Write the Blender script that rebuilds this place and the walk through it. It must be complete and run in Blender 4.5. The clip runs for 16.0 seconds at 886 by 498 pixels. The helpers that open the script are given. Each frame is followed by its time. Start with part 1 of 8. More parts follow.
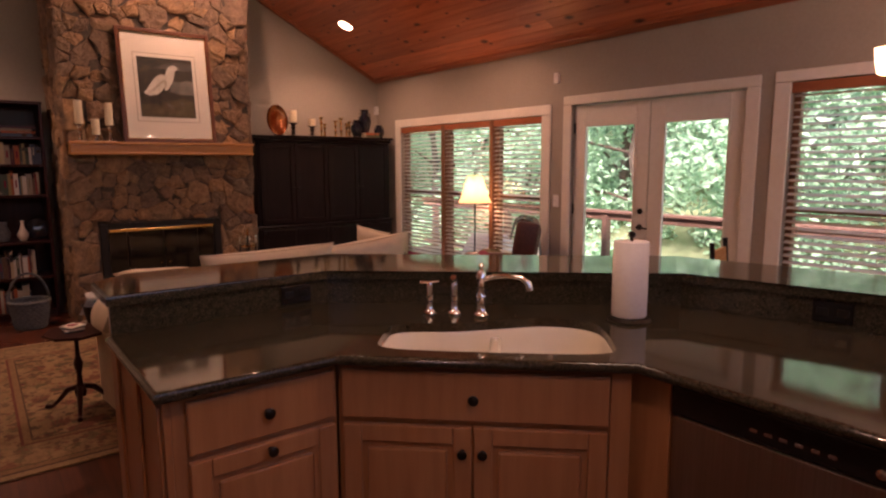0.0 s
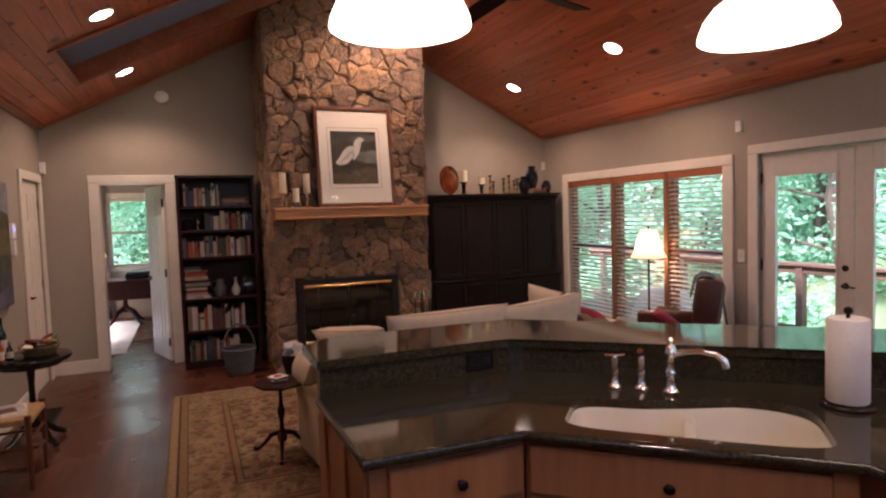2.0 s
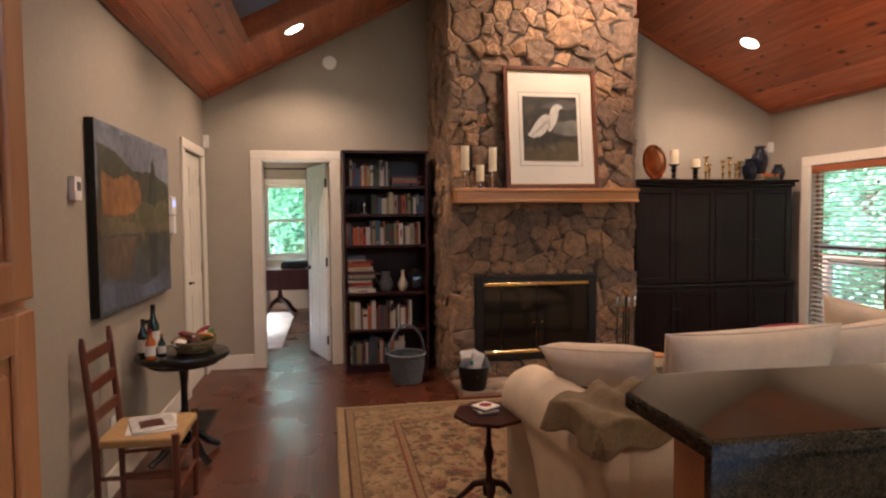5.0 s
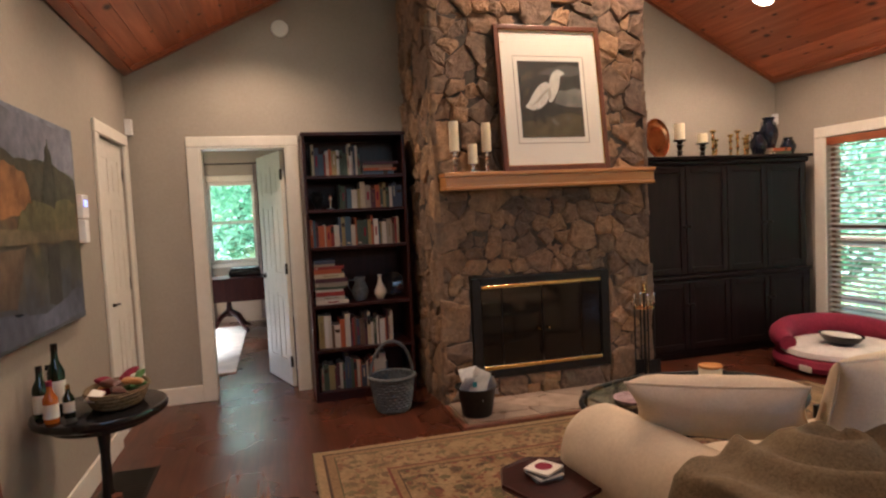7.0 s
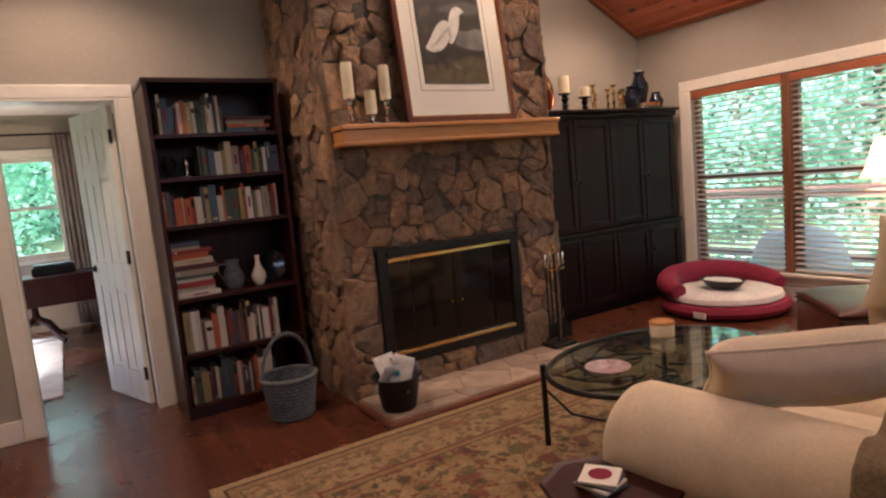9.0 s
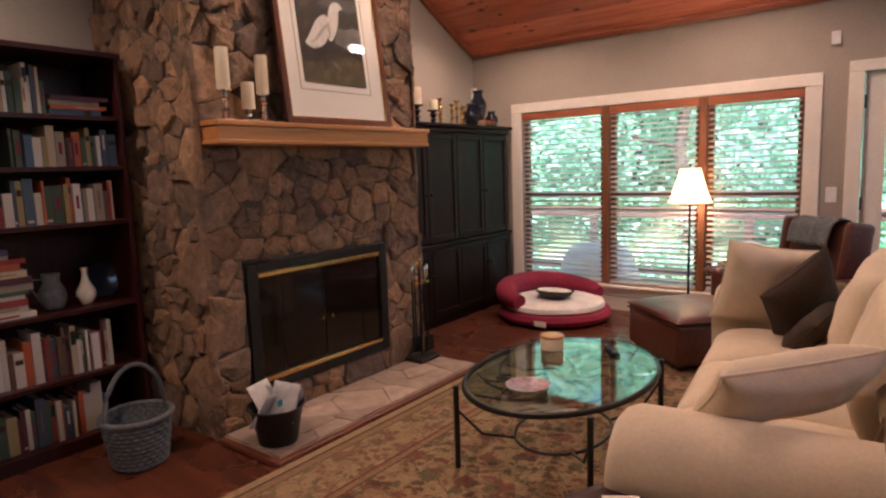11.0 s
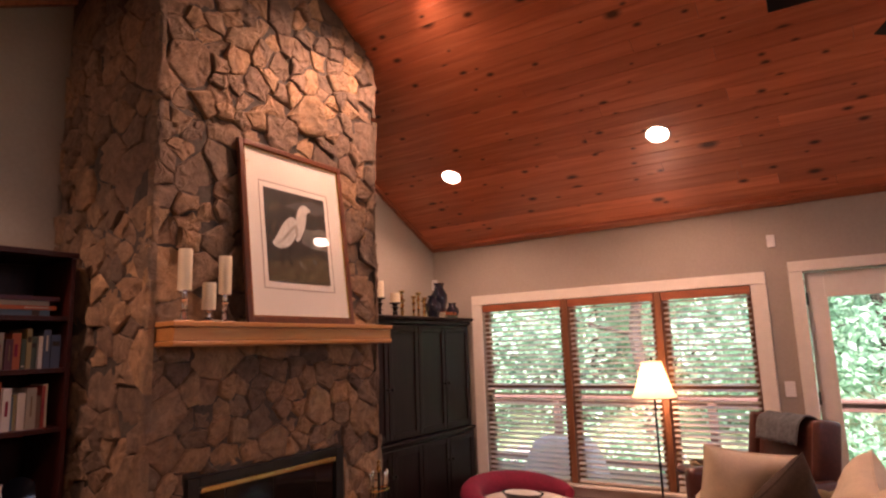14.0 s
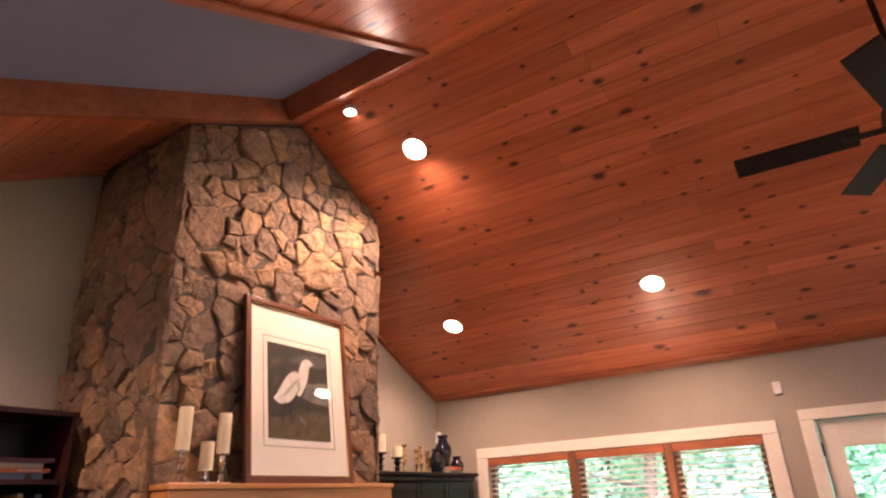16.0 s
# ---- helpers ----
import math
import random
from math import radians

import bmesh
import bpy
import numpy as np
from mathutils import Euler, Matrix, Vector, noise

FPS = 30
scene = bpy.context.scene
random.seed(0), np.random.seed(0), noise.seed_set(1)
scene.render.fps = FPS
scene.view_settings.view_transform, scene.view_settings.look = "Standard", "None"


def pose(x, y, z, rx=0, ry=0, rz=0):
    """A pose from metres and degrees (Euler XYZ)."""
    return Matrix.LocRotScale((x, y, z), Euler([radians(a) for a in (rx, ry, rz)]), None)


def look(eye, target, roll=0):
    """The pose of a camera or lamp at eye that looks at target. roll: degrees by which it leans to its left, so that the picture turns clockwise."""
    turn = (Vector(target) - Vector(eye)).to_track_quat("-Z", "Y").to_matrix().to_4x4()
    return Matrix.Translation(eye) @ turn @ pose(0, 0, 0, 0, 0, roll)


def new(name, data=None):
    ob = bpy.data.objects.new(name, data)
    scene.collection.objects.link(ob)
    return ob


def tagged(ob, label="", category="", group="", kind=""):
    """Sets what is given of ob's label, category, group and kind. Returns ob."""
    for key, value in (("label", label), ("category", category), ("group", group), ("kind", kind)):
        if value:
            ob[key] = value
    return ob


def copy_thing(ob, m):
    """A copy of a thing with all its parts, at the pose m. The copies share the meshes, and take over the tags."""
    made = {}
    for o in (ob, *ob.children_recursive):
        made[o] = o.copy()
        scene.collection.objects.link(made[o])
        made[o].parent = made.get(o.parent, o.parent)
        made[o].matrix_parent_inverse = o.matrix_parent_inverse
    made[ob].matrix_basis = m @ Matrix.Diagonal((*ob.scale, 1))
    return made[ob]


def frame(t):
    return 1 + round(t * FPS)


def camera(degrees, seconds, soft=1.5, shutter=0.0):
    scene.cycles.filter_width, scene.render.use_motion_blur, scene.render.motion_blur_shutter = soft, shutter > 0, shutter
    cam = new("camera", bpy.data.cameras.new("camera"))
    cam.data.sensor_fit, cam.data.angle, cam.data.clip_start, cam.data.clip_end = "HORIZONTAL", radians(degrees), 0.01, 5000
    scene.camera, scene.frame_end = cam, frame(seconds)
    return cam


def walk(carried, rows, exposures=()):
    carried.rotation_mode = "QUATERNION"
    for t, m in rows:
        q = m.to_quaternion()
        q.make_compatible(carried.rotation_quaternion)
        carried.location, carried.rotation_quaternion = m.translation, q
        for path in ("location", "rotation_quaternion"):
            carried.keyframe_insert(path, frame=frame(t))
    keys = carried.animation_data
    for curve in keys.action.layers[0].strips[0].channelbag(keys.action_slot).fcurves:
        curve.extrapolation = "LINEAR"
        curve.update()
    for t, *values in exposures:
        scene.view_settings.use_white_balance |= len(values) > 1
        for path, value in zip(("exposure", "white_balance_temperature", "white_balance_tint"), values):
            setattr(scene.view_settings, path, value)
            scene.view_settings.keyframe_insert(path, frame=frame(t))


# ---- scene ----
cam = camera(72.0, 16.0, soft=2.3)
ROWS = [
    (0, 0.529, 0.638, 1.501, -37.59, -8.06, -0.21),
    (0.5, 0.493, 0.616, 1.532, -31.12, -6.90, -1.22),
    (1, 0.462, 0.601, 1.562, -26.65, -5.52, -1.41),
    (1.5, 0.442, 0.605, 1.587, -24.29, -3.92, -1.80),
    (2, 0.437, 0.641, 1.600, -22.55, -3.34, -1.82),
    (2.5, 0.449, 0.734, 1.595, -20.16, -3.48, -1.55),
    (3, 0.464, 0.902, 1.574, -16.96, -3.52, -0.56),
    (3.5, 0.451, 1.133, 1.544, -13.75, -3.87, -1.53),
    (4, 0.405, 1.401, 1.510, -10.67, -3.46, -0.99),
    (4.5, 0.300, 1.691, 1.474, -10.43, -2.01, -0.70),
    (4.7, 0.255, 1.807, 1.458, -10.41, -2.81, -0.60),
    (6.8, 0.107, 2.861, 1.439, -14.67, -2.93, -1.52),
    (7, 0.095, 2.934, 1.429, -15.32, -3.37, -2.78),
    (7.5, 0.064, 3.120, 1.403, -17.12, -3.37, -1.86),
    (8, 0.009, 3.319, 1.377, -19.03, -4.28, -1.32),
    (8.5, -0.069, 3.518, 1.352, -25.56, -4.24, -2.85),
    (8.7, -0.101, 3.599, 1.345, -27.94, -5.34, -4.17),
    (10.8, -0.522, 4.281, 1.412, -51.07, -6.43, -1.99),
    (11, -0.513, 4.291, 1.421, -52.48, -7.45, -1.95),
    (11.5, -0.495, 4.315, 1.443, -56.32, -7.26, -0.68),
    (12, -0.490, 4.327, 1.458, -57.79, -4.43, -0.51),
    (12.5, -0.486, 4.340, 1.474, -57.33, -1.06, -1.13),
    (13, -0.482, 4.351, 1.491, -57.17, 2.18, -1.53),
    (13.5, -0.482, 4.359, 1.511, -57.14, 5.69, -1.92),
    (14, -0.484, 4.361, 1.532, -57.04, 9.24, -1.96),
    (14.5, -0.492, 4.355, 1.549, -57.09, 12.60, -2.34),
    (15, -0.506, 4.340, 1.559, -57.14, 16.21, -2.79),
    (15.5, -0.528, 4.315, 1.562, -57.14, 19.72, -2.86),
    (16, -0.553, 4.287, 1.562, -57.17, 22.66, -2.71),
]


def view(x, y, z, yaw, pitch, roll):
    a, p = radians(yaw), radians(pitch)
    way = Vector((-math.sin(a) * math.cos(p), math.cos(a) * math.cos(p), math.sin(p)))
    return look((x, y, z), Vector((x, y, z)) + way, roll)


EXPOSURES = [(0, 1.72, 7900, 48), (1.5, 1.92, 6250, 26), (3, 2.02, 6100, 26), (4.5, 2.47, 6050, 16), (7, 2.43, 5950, 10), (8, 2.36, 5950, 13), (11, 2.36, 5900, 22), (12, 2.04, 5950, 26), (12.5, 2.02, 6150, 28), (14, 2.22, 7250, 46), (15, 2.34, 7400, 49), (15.5, 2.37, 6950, 42), (16, 2.88, 6550, 30)]
walk(cam, [(t, view(*r)) for t, *r in ROWS], EXPOSURES)

# ---- world and light ----
world = bpy.data.worlds.new("sky")
scene.world = world
world.use_nodes = True
wn = world.node_tree.nodes
sky = wn.new("ShaderNodeTexSky")
sky.sky_type, sky.sun_disc = "NISHITA", False
sky.sun_elevation, sky.sun_rotation = radians(42), radians(245)
world.node_tree.links.new(sky.outputs[0], wn["Background"].inputs[0])
wn["Background"].inputs[1].default_value = 0.15
sun = new("sun", bpy.data.lights.new("sun", "SUN"))
sun.data.energy, sun.data.angle, sun.data.color = 5.0, radians(12), (1, 0.98, 0.94)
sun.matrix_world = look((-17, -8, 17), (0, 0, 0))

WARM = (1.0, 0.68, 0.47)


def spot(name, place, aim, watts, size, blend, radius=0.05):
    lamp = new(name, bpy.data.lights.new(name, "SPOT"))
    d = lamp.data
    d.energy, d.color, d.spot_size, d.spot_blend, d.shadow_soft_size = watts, WARM, radians(size), blend, radius
    lamp.matrix_world = look(place, aim)
    return lamp


def bulb(name, place, watts, radius, color=WARM):
    lamp = new(name, bpy.data.lights.new(name, "POINT"))
    lamp.data.energy, lamp.data.color, lamp.data.shadow_soft_size = watts, color, radius
    lamp.location = place
    return lamp


# ---- dimensions ----
XW, XE, YN, YS = -0.96, 5.15, 8.15, -1.6
EAVE, RIDGE_X, RIDGE_Z = 2.62, 2.095, 4.2
SLOPE = (RIDGE_Z - EAVE) / (RIDGE_X - XW)
CAN_LIGHTS = [(4.20, 7.28), (4.21, 5.40), (2.56, 6.5), (-0.065, 7.41), (-0.06, 5.63)]
# two unseen kitchen ceiling lights, added on assumption; their places are invented
ASSUMED_KITCHEN_CANS = [(0.6, 0.3), (3.4, 0.6)]


def roof_z(x):
    return RIDGE_Z - SLOPE * abs(x - RIDGE_X)


for x, y in CAN_LIGHTS + ASSUMED_KITCHEN_CANS:
    z = roof_z(x) - 0.03
    spot("can_lamp", (x, y, z), (x, y, 0), 44 if 2 < x < 3 else 15, 160 if 2 < x < 3 else 138, 0.6)
bulb("floor_lamp_bulb", (4.945, 5.79, 1.2), 4.5, 0.05)
for x, y in ((0.99, 2.22), (2.06, 1.98)):
    spot("pendant_lamp", (x, y, 2.095), (x, y, 0), 2.6, 150, 0.5, 0.08)


# ---- materials ----
def shader(name):
    m = bpy.data.materials.new(name)
    m.use_nodes = True
    nt = m.node_tree
    return m, nt, nt.nodes["Principled BSDF"]


def node(nt, kind, **inputs):
    n = nt.nodes.new(kind)
    for key, value in inputs.items():
        n.inputs[key.replace("_", " ")].default_value = value
    return n


def coords(nt, stretch=(1, 1, 1), turn=(0, 0, 0)):
    tc, mp = nt.nodes.new("ShaderNodeTexCoord"), nt.nodes.new("ShaderNodeMapping")
    mp.inputs["Scale"].default_value = stretch
    mp.inputs["Rotation"].default_value = turn
    nt.links.new(tc.outputs["Object"], mp.inputs["Vector"])
    return mp.outputs[0]


def ramp(nt, fac, stops, constant=False):
    r = nt.nodes.new("ShaderNodeValToRGB")
    r.color_ramp.interpolation = "CONSTANT" if constant else "LINEAR"
    el = r.color_ramp.elements
    while len(el) < len(stops):
        el.new(0.5)
    for e, (at, c) in zip(el, stops):
        e.position, e.color = at, (*c, 1)
    nt.links.new(fac, r.inputs[0])
    return r.outputs[0]


def mix(nt, a, b, fac, mode="MIX"):
    n = nt.nodes.new("ShaderNodeMix")
    n.data_type, n.blend_type = "RGBA", mode
    for sock, v in ((n.inputs[0], fac), (n.inputs[6], a), (n.inputs[7], b)):
        if hasattr(v, "is_linked"):
            nt.links.new(v, sock)
        elif isinstance(v, tuple):
            sock.default_value = (*v, 1)
        else:
            sock.default_value = v
    return n.outputs[2]


def bump(nt, bsdf, height, strength, distance=0.01):
    b = nt.nodes.new("ShaderNodeBump")
    b.inputs["Strength"].default_value, b.inputs["Distance"].default_value = strength, distance
    nt.links.new(height, b.inputs["Height"])
    nt.links.new(b.outputs[0], bsdf.inputs["Normal"])


def surf(name, c1, c2, scale=8.0, rough=0.5, metal=0.0, relief=0.15, stretch=(1, 1, 1), spread=0.0, wear=0.25, coat=0.0, island=False, spec=0.5):
    """Two tones by fine grain, a broad stain over them, roughness that varies, and fine relief."""
    m, nt, b = shader(name)
    v = coords(nt, stretch)
    fine = node(nt, "ShaderNodeTexNoise", Scale=scale, Detail=7.0, Roughness=0.62)
    broad = node(nt, "ShaderNodeTexNoise", Scale=scale * 0.13, Detail=3.0)
    nt.links.new(v, fine.inputs["Vector"])
    nt.links.new(v, broad.inputs["Vector"])
    col = ramp(nt, fine.outputs[0], [(0.3, c1), (0.7, c2)])
    stain = ramp(nt, broad.outputs[0], [(0.3, (1 - wear,) * 3), (0.7, (1.0,) * 3)])
    col = mix(nt, col, stain, 1.0, "MULTIPLY")
    if spread:
        info = nt.nodes.new("ShaderNodeNewGeometry" if island else "ShaderNodeObjectInfo")
        k = ramp(nt, info.outputs["Random Per Island" if island else "Random"], [(0, (1 - spread,) * 3), (1, (1 + spread,) * 3)])
        col = mix(nt, col, k, 1.0, "MULTIPLY")
    nt.links.new(col, b.inputs["Base Color"])
    rr = nt.nodes.new("ShaderNodeMapRange")
    rr.inputs[3].default_value, rr.inputs[4].default_value = max(rough - 0.1, 0.02), min(rough + 0.1, 1)
    nt.links.new(broad.outputs[0], rr.inputs[0])
    nt.links.new(rr.outputs[0], b.inputs["Roughness"])
    b.inputs["Metallic"].default_value = metal
    b.inputs["Coat Weight"].default_value = coat
    b.inputs["Specular IOR Level"].default_value = spec
    if relief:
        bump(nt, b, fine.outputs[0], relief, 0.004)
    return m


def glow(name, color, strength):
    m, nt, b = shader(name)
    b.inputs["Base Color"].default_value = (*color, 1)
    b.inputs["Emission Color"].default_value = (*color, 1)
    b.inputs["Emission Strength"].default_value = strength
    return m


def glazing(name, tint=(1, 1, 1), gloss=0.035):
    m, nt, b = shader(name)
    t, g = nt.nodes.new("ShaderNodeBsdfTransparent"), nt.nodes.new("ShaderNodeBsdfGlossy")
    t.inputs[0].default_value = (*tint, 1)
    g.inputs["Roughness"].default_value = 0.02
    f = nt.nodes.new("ShaderNodeLayerWeight")
    p = nt.nodes.new("ShaderNodeMath")
    p.operation, p.inputs[1].default_value = "POWER", 4.0
    nt.links.new(f.outputs["Facing"], p.inputs[0])
    k = nt.nodes.new("ShaderNodeMath")
    k.operation, k.use_clamp = "MULTIPLY_ADD", True
    k.inputs[1].default_value, k.inputs[2].default_value = 0.8, gloss
    nt.links.new(p.outputs[0], k.inputs[0])
    mx = nt.nodes.new("ShaderNodeMixShader")
    nt.links.new(k.outputs[0], mx.inputs[0])
    nt.links.new(t.outputs[0], mx.inputs[1])
    nt.links.new(g.outputs[0], mx.inputs[2])
    nt.links.new(mx.outputs[0], nt.nodes["Material Output"].inputs[0])
    return m


def wood_ceiling(name):
    """Knotty pine, boards along y, each its own tone."""
    m, nt, b = shader(name)
    geo = nt.nodes.new("ShaderNodeNewGeometry")
    rnd = geo.outputs["Random Per Island"]
    off = nt.nodes.new("ShaderNodeVectorMath")
    off.operation = "MULTIPLY_ADD"
    comb = nt.nodes.new("ShaderNodeCombineXYZ")
    for i in range(3):
        nt.links.new(rnd, comb.inputs[i])
    nt.links.new(comb.outputs[0], off.inputs[0])
    off.inputs[1].default_value = (0, 37.0, 0)
    nt.links.new(coords(nt), off.inputs[2])
    grain_map, knot_map = nt.nodes.new("ShaderNodeMapping"), nt.nodes.new("ShaderNodeMapping")
    grain_map.inputs["Scale"].default_value = (14, 0.9, 14)
    knot_map.inputs["Scale"].default_value = (5.0, 2.7, 5.2)
    for mp in (grain_map, knot_map):
        nt.links.new(off.outputs[0], mp.inputs[0])
    grain = node(nt, "ShaderNodeTexNoise", Scale=1.5, Detail=8.0, Roughness=0.6, Distortion=0.5)
    nt.links.new(grain_map.outputs[0], grain.inputs["Vector"])
    knots = node(nt, "ShaderNodeTexVoronoi", Scale=1.0)
    knots.voronoi_dimensions = "2D"
    nt.links.new(knot_map.outputs[0], knots.inputs["Vector"])
    col = ramp(nt, grain.outputs[0], [(0.25, (0.44, 0.122, 0.052)), (0.5, (0.60, 0.188, 0.085)), (0.75, (0.74, 0.275, 0.14))])
    tone = ramp(nt, rnd, [(0, (0.80, 0.77, 0.75)), (1, (1.14, 1.14, 1.14))])
    col = mix(nt, col, tone, 1.0, "MULTIPLY")
    vary = nt.nodes.new("ShaderNodeMath")
    vary.operation = "MULTIPLY"
    rad = nt.nodes.new("ShaderNodeMapRange")
    rad.inputs[3].default_value, rad.inputs[4].default_value = 0.5, 2.4
    nt.links.new(knots.outputs["Color"], rad.inputs[0])
    wob = nt.nodes.new("ShaderNodeMath")
    wob.operation = "MULTIPLY_ADD"
    nt.links.new(grain.outputs[0], wob.inputs[0])
    wob.inputs[1].default_value = 0.035
    nt.links.new(knots.outputs["Distance"], wob.inputs[2])
    nt.links.new(wob.outputs[0], vary.inputs[0])
    nt.links.new(rad.outputs[0], vary.inputs[1])
    spot_fac = ramp(nt, vary.outputs[0], [(0.06, (0.95, 0.95, 0.95)), (0.15, (0, 0, 0))])
    col = mix(nt, col, (0.05, 0.014, 0.008), spot_fac)
    nt.links.new(col, b.inputs["Base Color"])
    b.inputs["Roughness"].default_value = 0.32
    bump(nt, b, grain.outputs[0], 0.12, 0.003)
    return m


def wood_floor(name):
    """Dark cherry-stained strip boards along y with worn varnish."""
    m, nt, b = shader(name)
    brick = node(nt, "ShaderNodeTexBrick", Scale=1.0, Mortar_Size=0.0012, Brick_Width=1.1, Row_Height=0.083, Bias=0.0)
    brick.inputs["Color1"].default_value, brick.inputs["Color2"].default_value = (0.2, 0.2, 0.2, 1), (1, 1, 1, 1)
    brick.inputs["Mortar"].default_value = (0, 0, 0, 1)
    brick.offset_frequency, brick.offset = 2, 0.37
    nt.links.new(coords(nt, turn=(0, 0, radians(90))), brick.inputs["Vector"])
    grain = node(nt, "ShaderNodeTexNoise", Scale=2.2, Detail=8.0, Roughness=0.65)
    nt.links.new(coords(nt, (16, 1.2, 1)), grain.inputs["Vector"])
    broad = node(nt, "ShaderNodeTexNoise", Scale=1.4, Detail=4.0)
    nt.links.new(coords(nt), broad.inputs["Vector"])
    col = ramp(nt, grain.outputs[0], [(0.25, (0.045, 0.013, 0.007)), (0.75, (0.13, 0.04, 0.019))])
    col = mix(nt, col, ramp(nt, brick.outputs["Color"], [(0, (0.35, 0.35, 0.35)), (0.3, (0.75, 0.75, 0.75)), (1, (1.2, 1.15, 1.1))]), 1.0, "MULTIPLY")
    nt.links.new(col, b.inputs["Base Color"])
    nt.links.new(ramp(nt, broad.outputs[0], [(0.3, (0.2,) * 3), (0.7, (0.38,) * 3)]), b.inputs["Roughness"])
    bump(nt, b, brick.outputs["Color"], 0.06, 0.002)
    return m


def rug_pile(name, w, h):
    """Gold and rust floral field, banded border, in the rug's own coordinates."""
    m, nt, b = shader(name)
    v = coords(nt)
    sep = nt.nodes.new("ShaderNodeSeparateXYZ")
    nt.links.new(v, sep.inputs[0])

    def edge(out, half):
        a = nt.nodes.new("ShaderNodeMath")
        a.operation = "ABSOLUTE"
        nt.links.new(out, a.inputs[0])
        d = nt.nodes.new("ShaderNodeMath")
        d.operation, d.inputs[0].default_value = "SUBTRACT", half
        nt.links.new(a.outputs[0], d.inputs[1])
        return d.outputs[0]

    lo = nt.nodes.new("ShaderNodeMath")
    lo.operation = "MINIMUM"
    nt.links.new(edge(sep.outputs[0], w / 2), lo.inputs[0])
    nt.links.new(edge(sep.outputs[1], h / 2), lo.inputs[1])
    tan, cream, rust, olive, brown = (0.20, 0.12, 0.055), (0.27, 0.18, 0.09), (0.13, 0.032, 0.018), (0.075, 0.065, 0.026), (0.055, 0.026, 0.014)
    fine = node(nt, "ShaderNodeTexNoise", Scale=55.0, Detail=3.0)
    warp = node(nt, "ShaderNodeTexNoise", Scale=7.0, Detail=2.0)
    nt.links.new(v, warp.inputs["Vector"])
    nt.links.new(v, fine.inputs["Vector"])
    bent = mix(nt, v, warp.outputs["Color"], 0.12)
    col = ramp(nt, warp.outputs[0], [(0.35, tan), (0.65, cream)])
    for scale, lim, c in ((6.0, 0.34, rust), (10.0, 0.34, olive), (15.0, 0.36, brown), (8.0, 0.18, cream), (20.0, 0.30, rust)):
        vo = node(nt, "ShaderNodeTexVoronoi", Scale=scale)
        nt.links.new(bent, vo.inputs["Vector"])
        petals = node(nt, "ShaderNodeTexNoise", Scale=scale * 5, Detail=2.0)
        nt.links.new(v, petals.inputs["Vector"])
        add = nt.nodes.new("ShaderNodeMath")
        add.operation = "MULTIPLY_ADD"
        nt.links.new(petals.outputs[0], add.inputs[0])
        add.inputs[1].default_value = 0.55
        nt.links.new(vo.outputs["Distance"], add.inputs[2])
        col = mix(nt, col, c, ramp(nt, add.outputs[0], [(lim + 0.20, (0.85,) * 3), (lim + 0.27, (0, 0, 0))]))
    ve = node(nt, "ShaderNodeTexVoronoi", Scale=6.5)
    ve.feature = "DISTANCE_TO_EDGE"
    nt.links.new(bent, ve.inputs["Vector"])
    col = mix(nt, col, olive, ramp(nt, ve.outputs["Distance"], [(0.012, (0.7,) * 3), (0.03, (0, 0, 0))]))
    bands = ramp(nt, lo.outputs[0], [(0.0, cream), (0.05, brown), (0.065, tan), (0.11, olive), (0.12, cream), (0.38, rust), (0.395, tan), (0.43, brown)], True)
    line = ramp(nt, lo.outputs[0], [(0.0, (1, 1, 1)), (0.12, (0.25,) * 3), (0.38, (1, 1, 1)), (0.44, (0, 0, 0))], True)
    col = mix(nt, col, bands, line)
    col = mix(nt, col, ramp(nt, fine.outputs[0], [(0.3, (0.7,) * 3), (0.7, (1.1,) * 3)]), 1.0, "MULTIPLY")
    nt.links.new(col, b.inputs["Base Color"])
    b.inputs["Roughness"].default_value = 0.95
    bump(nt, b, fine.outputs[0], 0.5, 0.004)
    return m


def granite(name):
    m, nt, b = shader(name)
    v = coords(nt)
    a = node(nt, "ShaderNodeTexVoronoi", Scale=240.0)
    c = node(nt, "ShaderNodeTexNoise", Scale=60.0, Detail=6.0)
    for n in (a, c):
        nt.links.new(v, n.inputs["Vector"])
    col = ramp(nt, a.outputs["Color"], [(0.1, (0.018, 0.0165, 0.011)), (0.55, (0.036, 0.032, 0.022)), (0.9, (0.068, 0.058, 0.042))])
    col = mix(nt, col, ramp(nt, c.outputs[0], [(0.3, (0.7, 0.72, 0.66)), (0.7, (1.25, 1.2, 1.1))]), 1.0, "MULTIPLY")
    nt.links.new(col, b.inputs["Base Color"])
    b.inputs["Roughness"].default_value = 0.07
    return m


def picked(name, colors, rough=0.6, fabric=False):
    """One of several colours for each object, by its random number."""
    m, nt, b = shader(name)
    info = nt.nodes.new("ShaderNodeObjectInfo")
    n = len(colors)
    col = ramp(nt, info.outputs["Random"], [(i / n, c) for i, c in enumerate(colors)], True)
    fine = node(nt, "ShaderNodeTexNoise", Scale=60.0, Detail=4.0)
    nt.links.new(coords(nt), fine.inputs["Vector"])
    col = mix(nt, col, ramp(nt, fine.outputs[0], [(0.3, (0.75,) * 3), (0.7, (1.1,) * 3)]), 1.0, "MULTIPLY")
    nt.links.new(col, b.inputs["Base Color"])
    b.inputs["Roughness"].default_value = rough
    return m


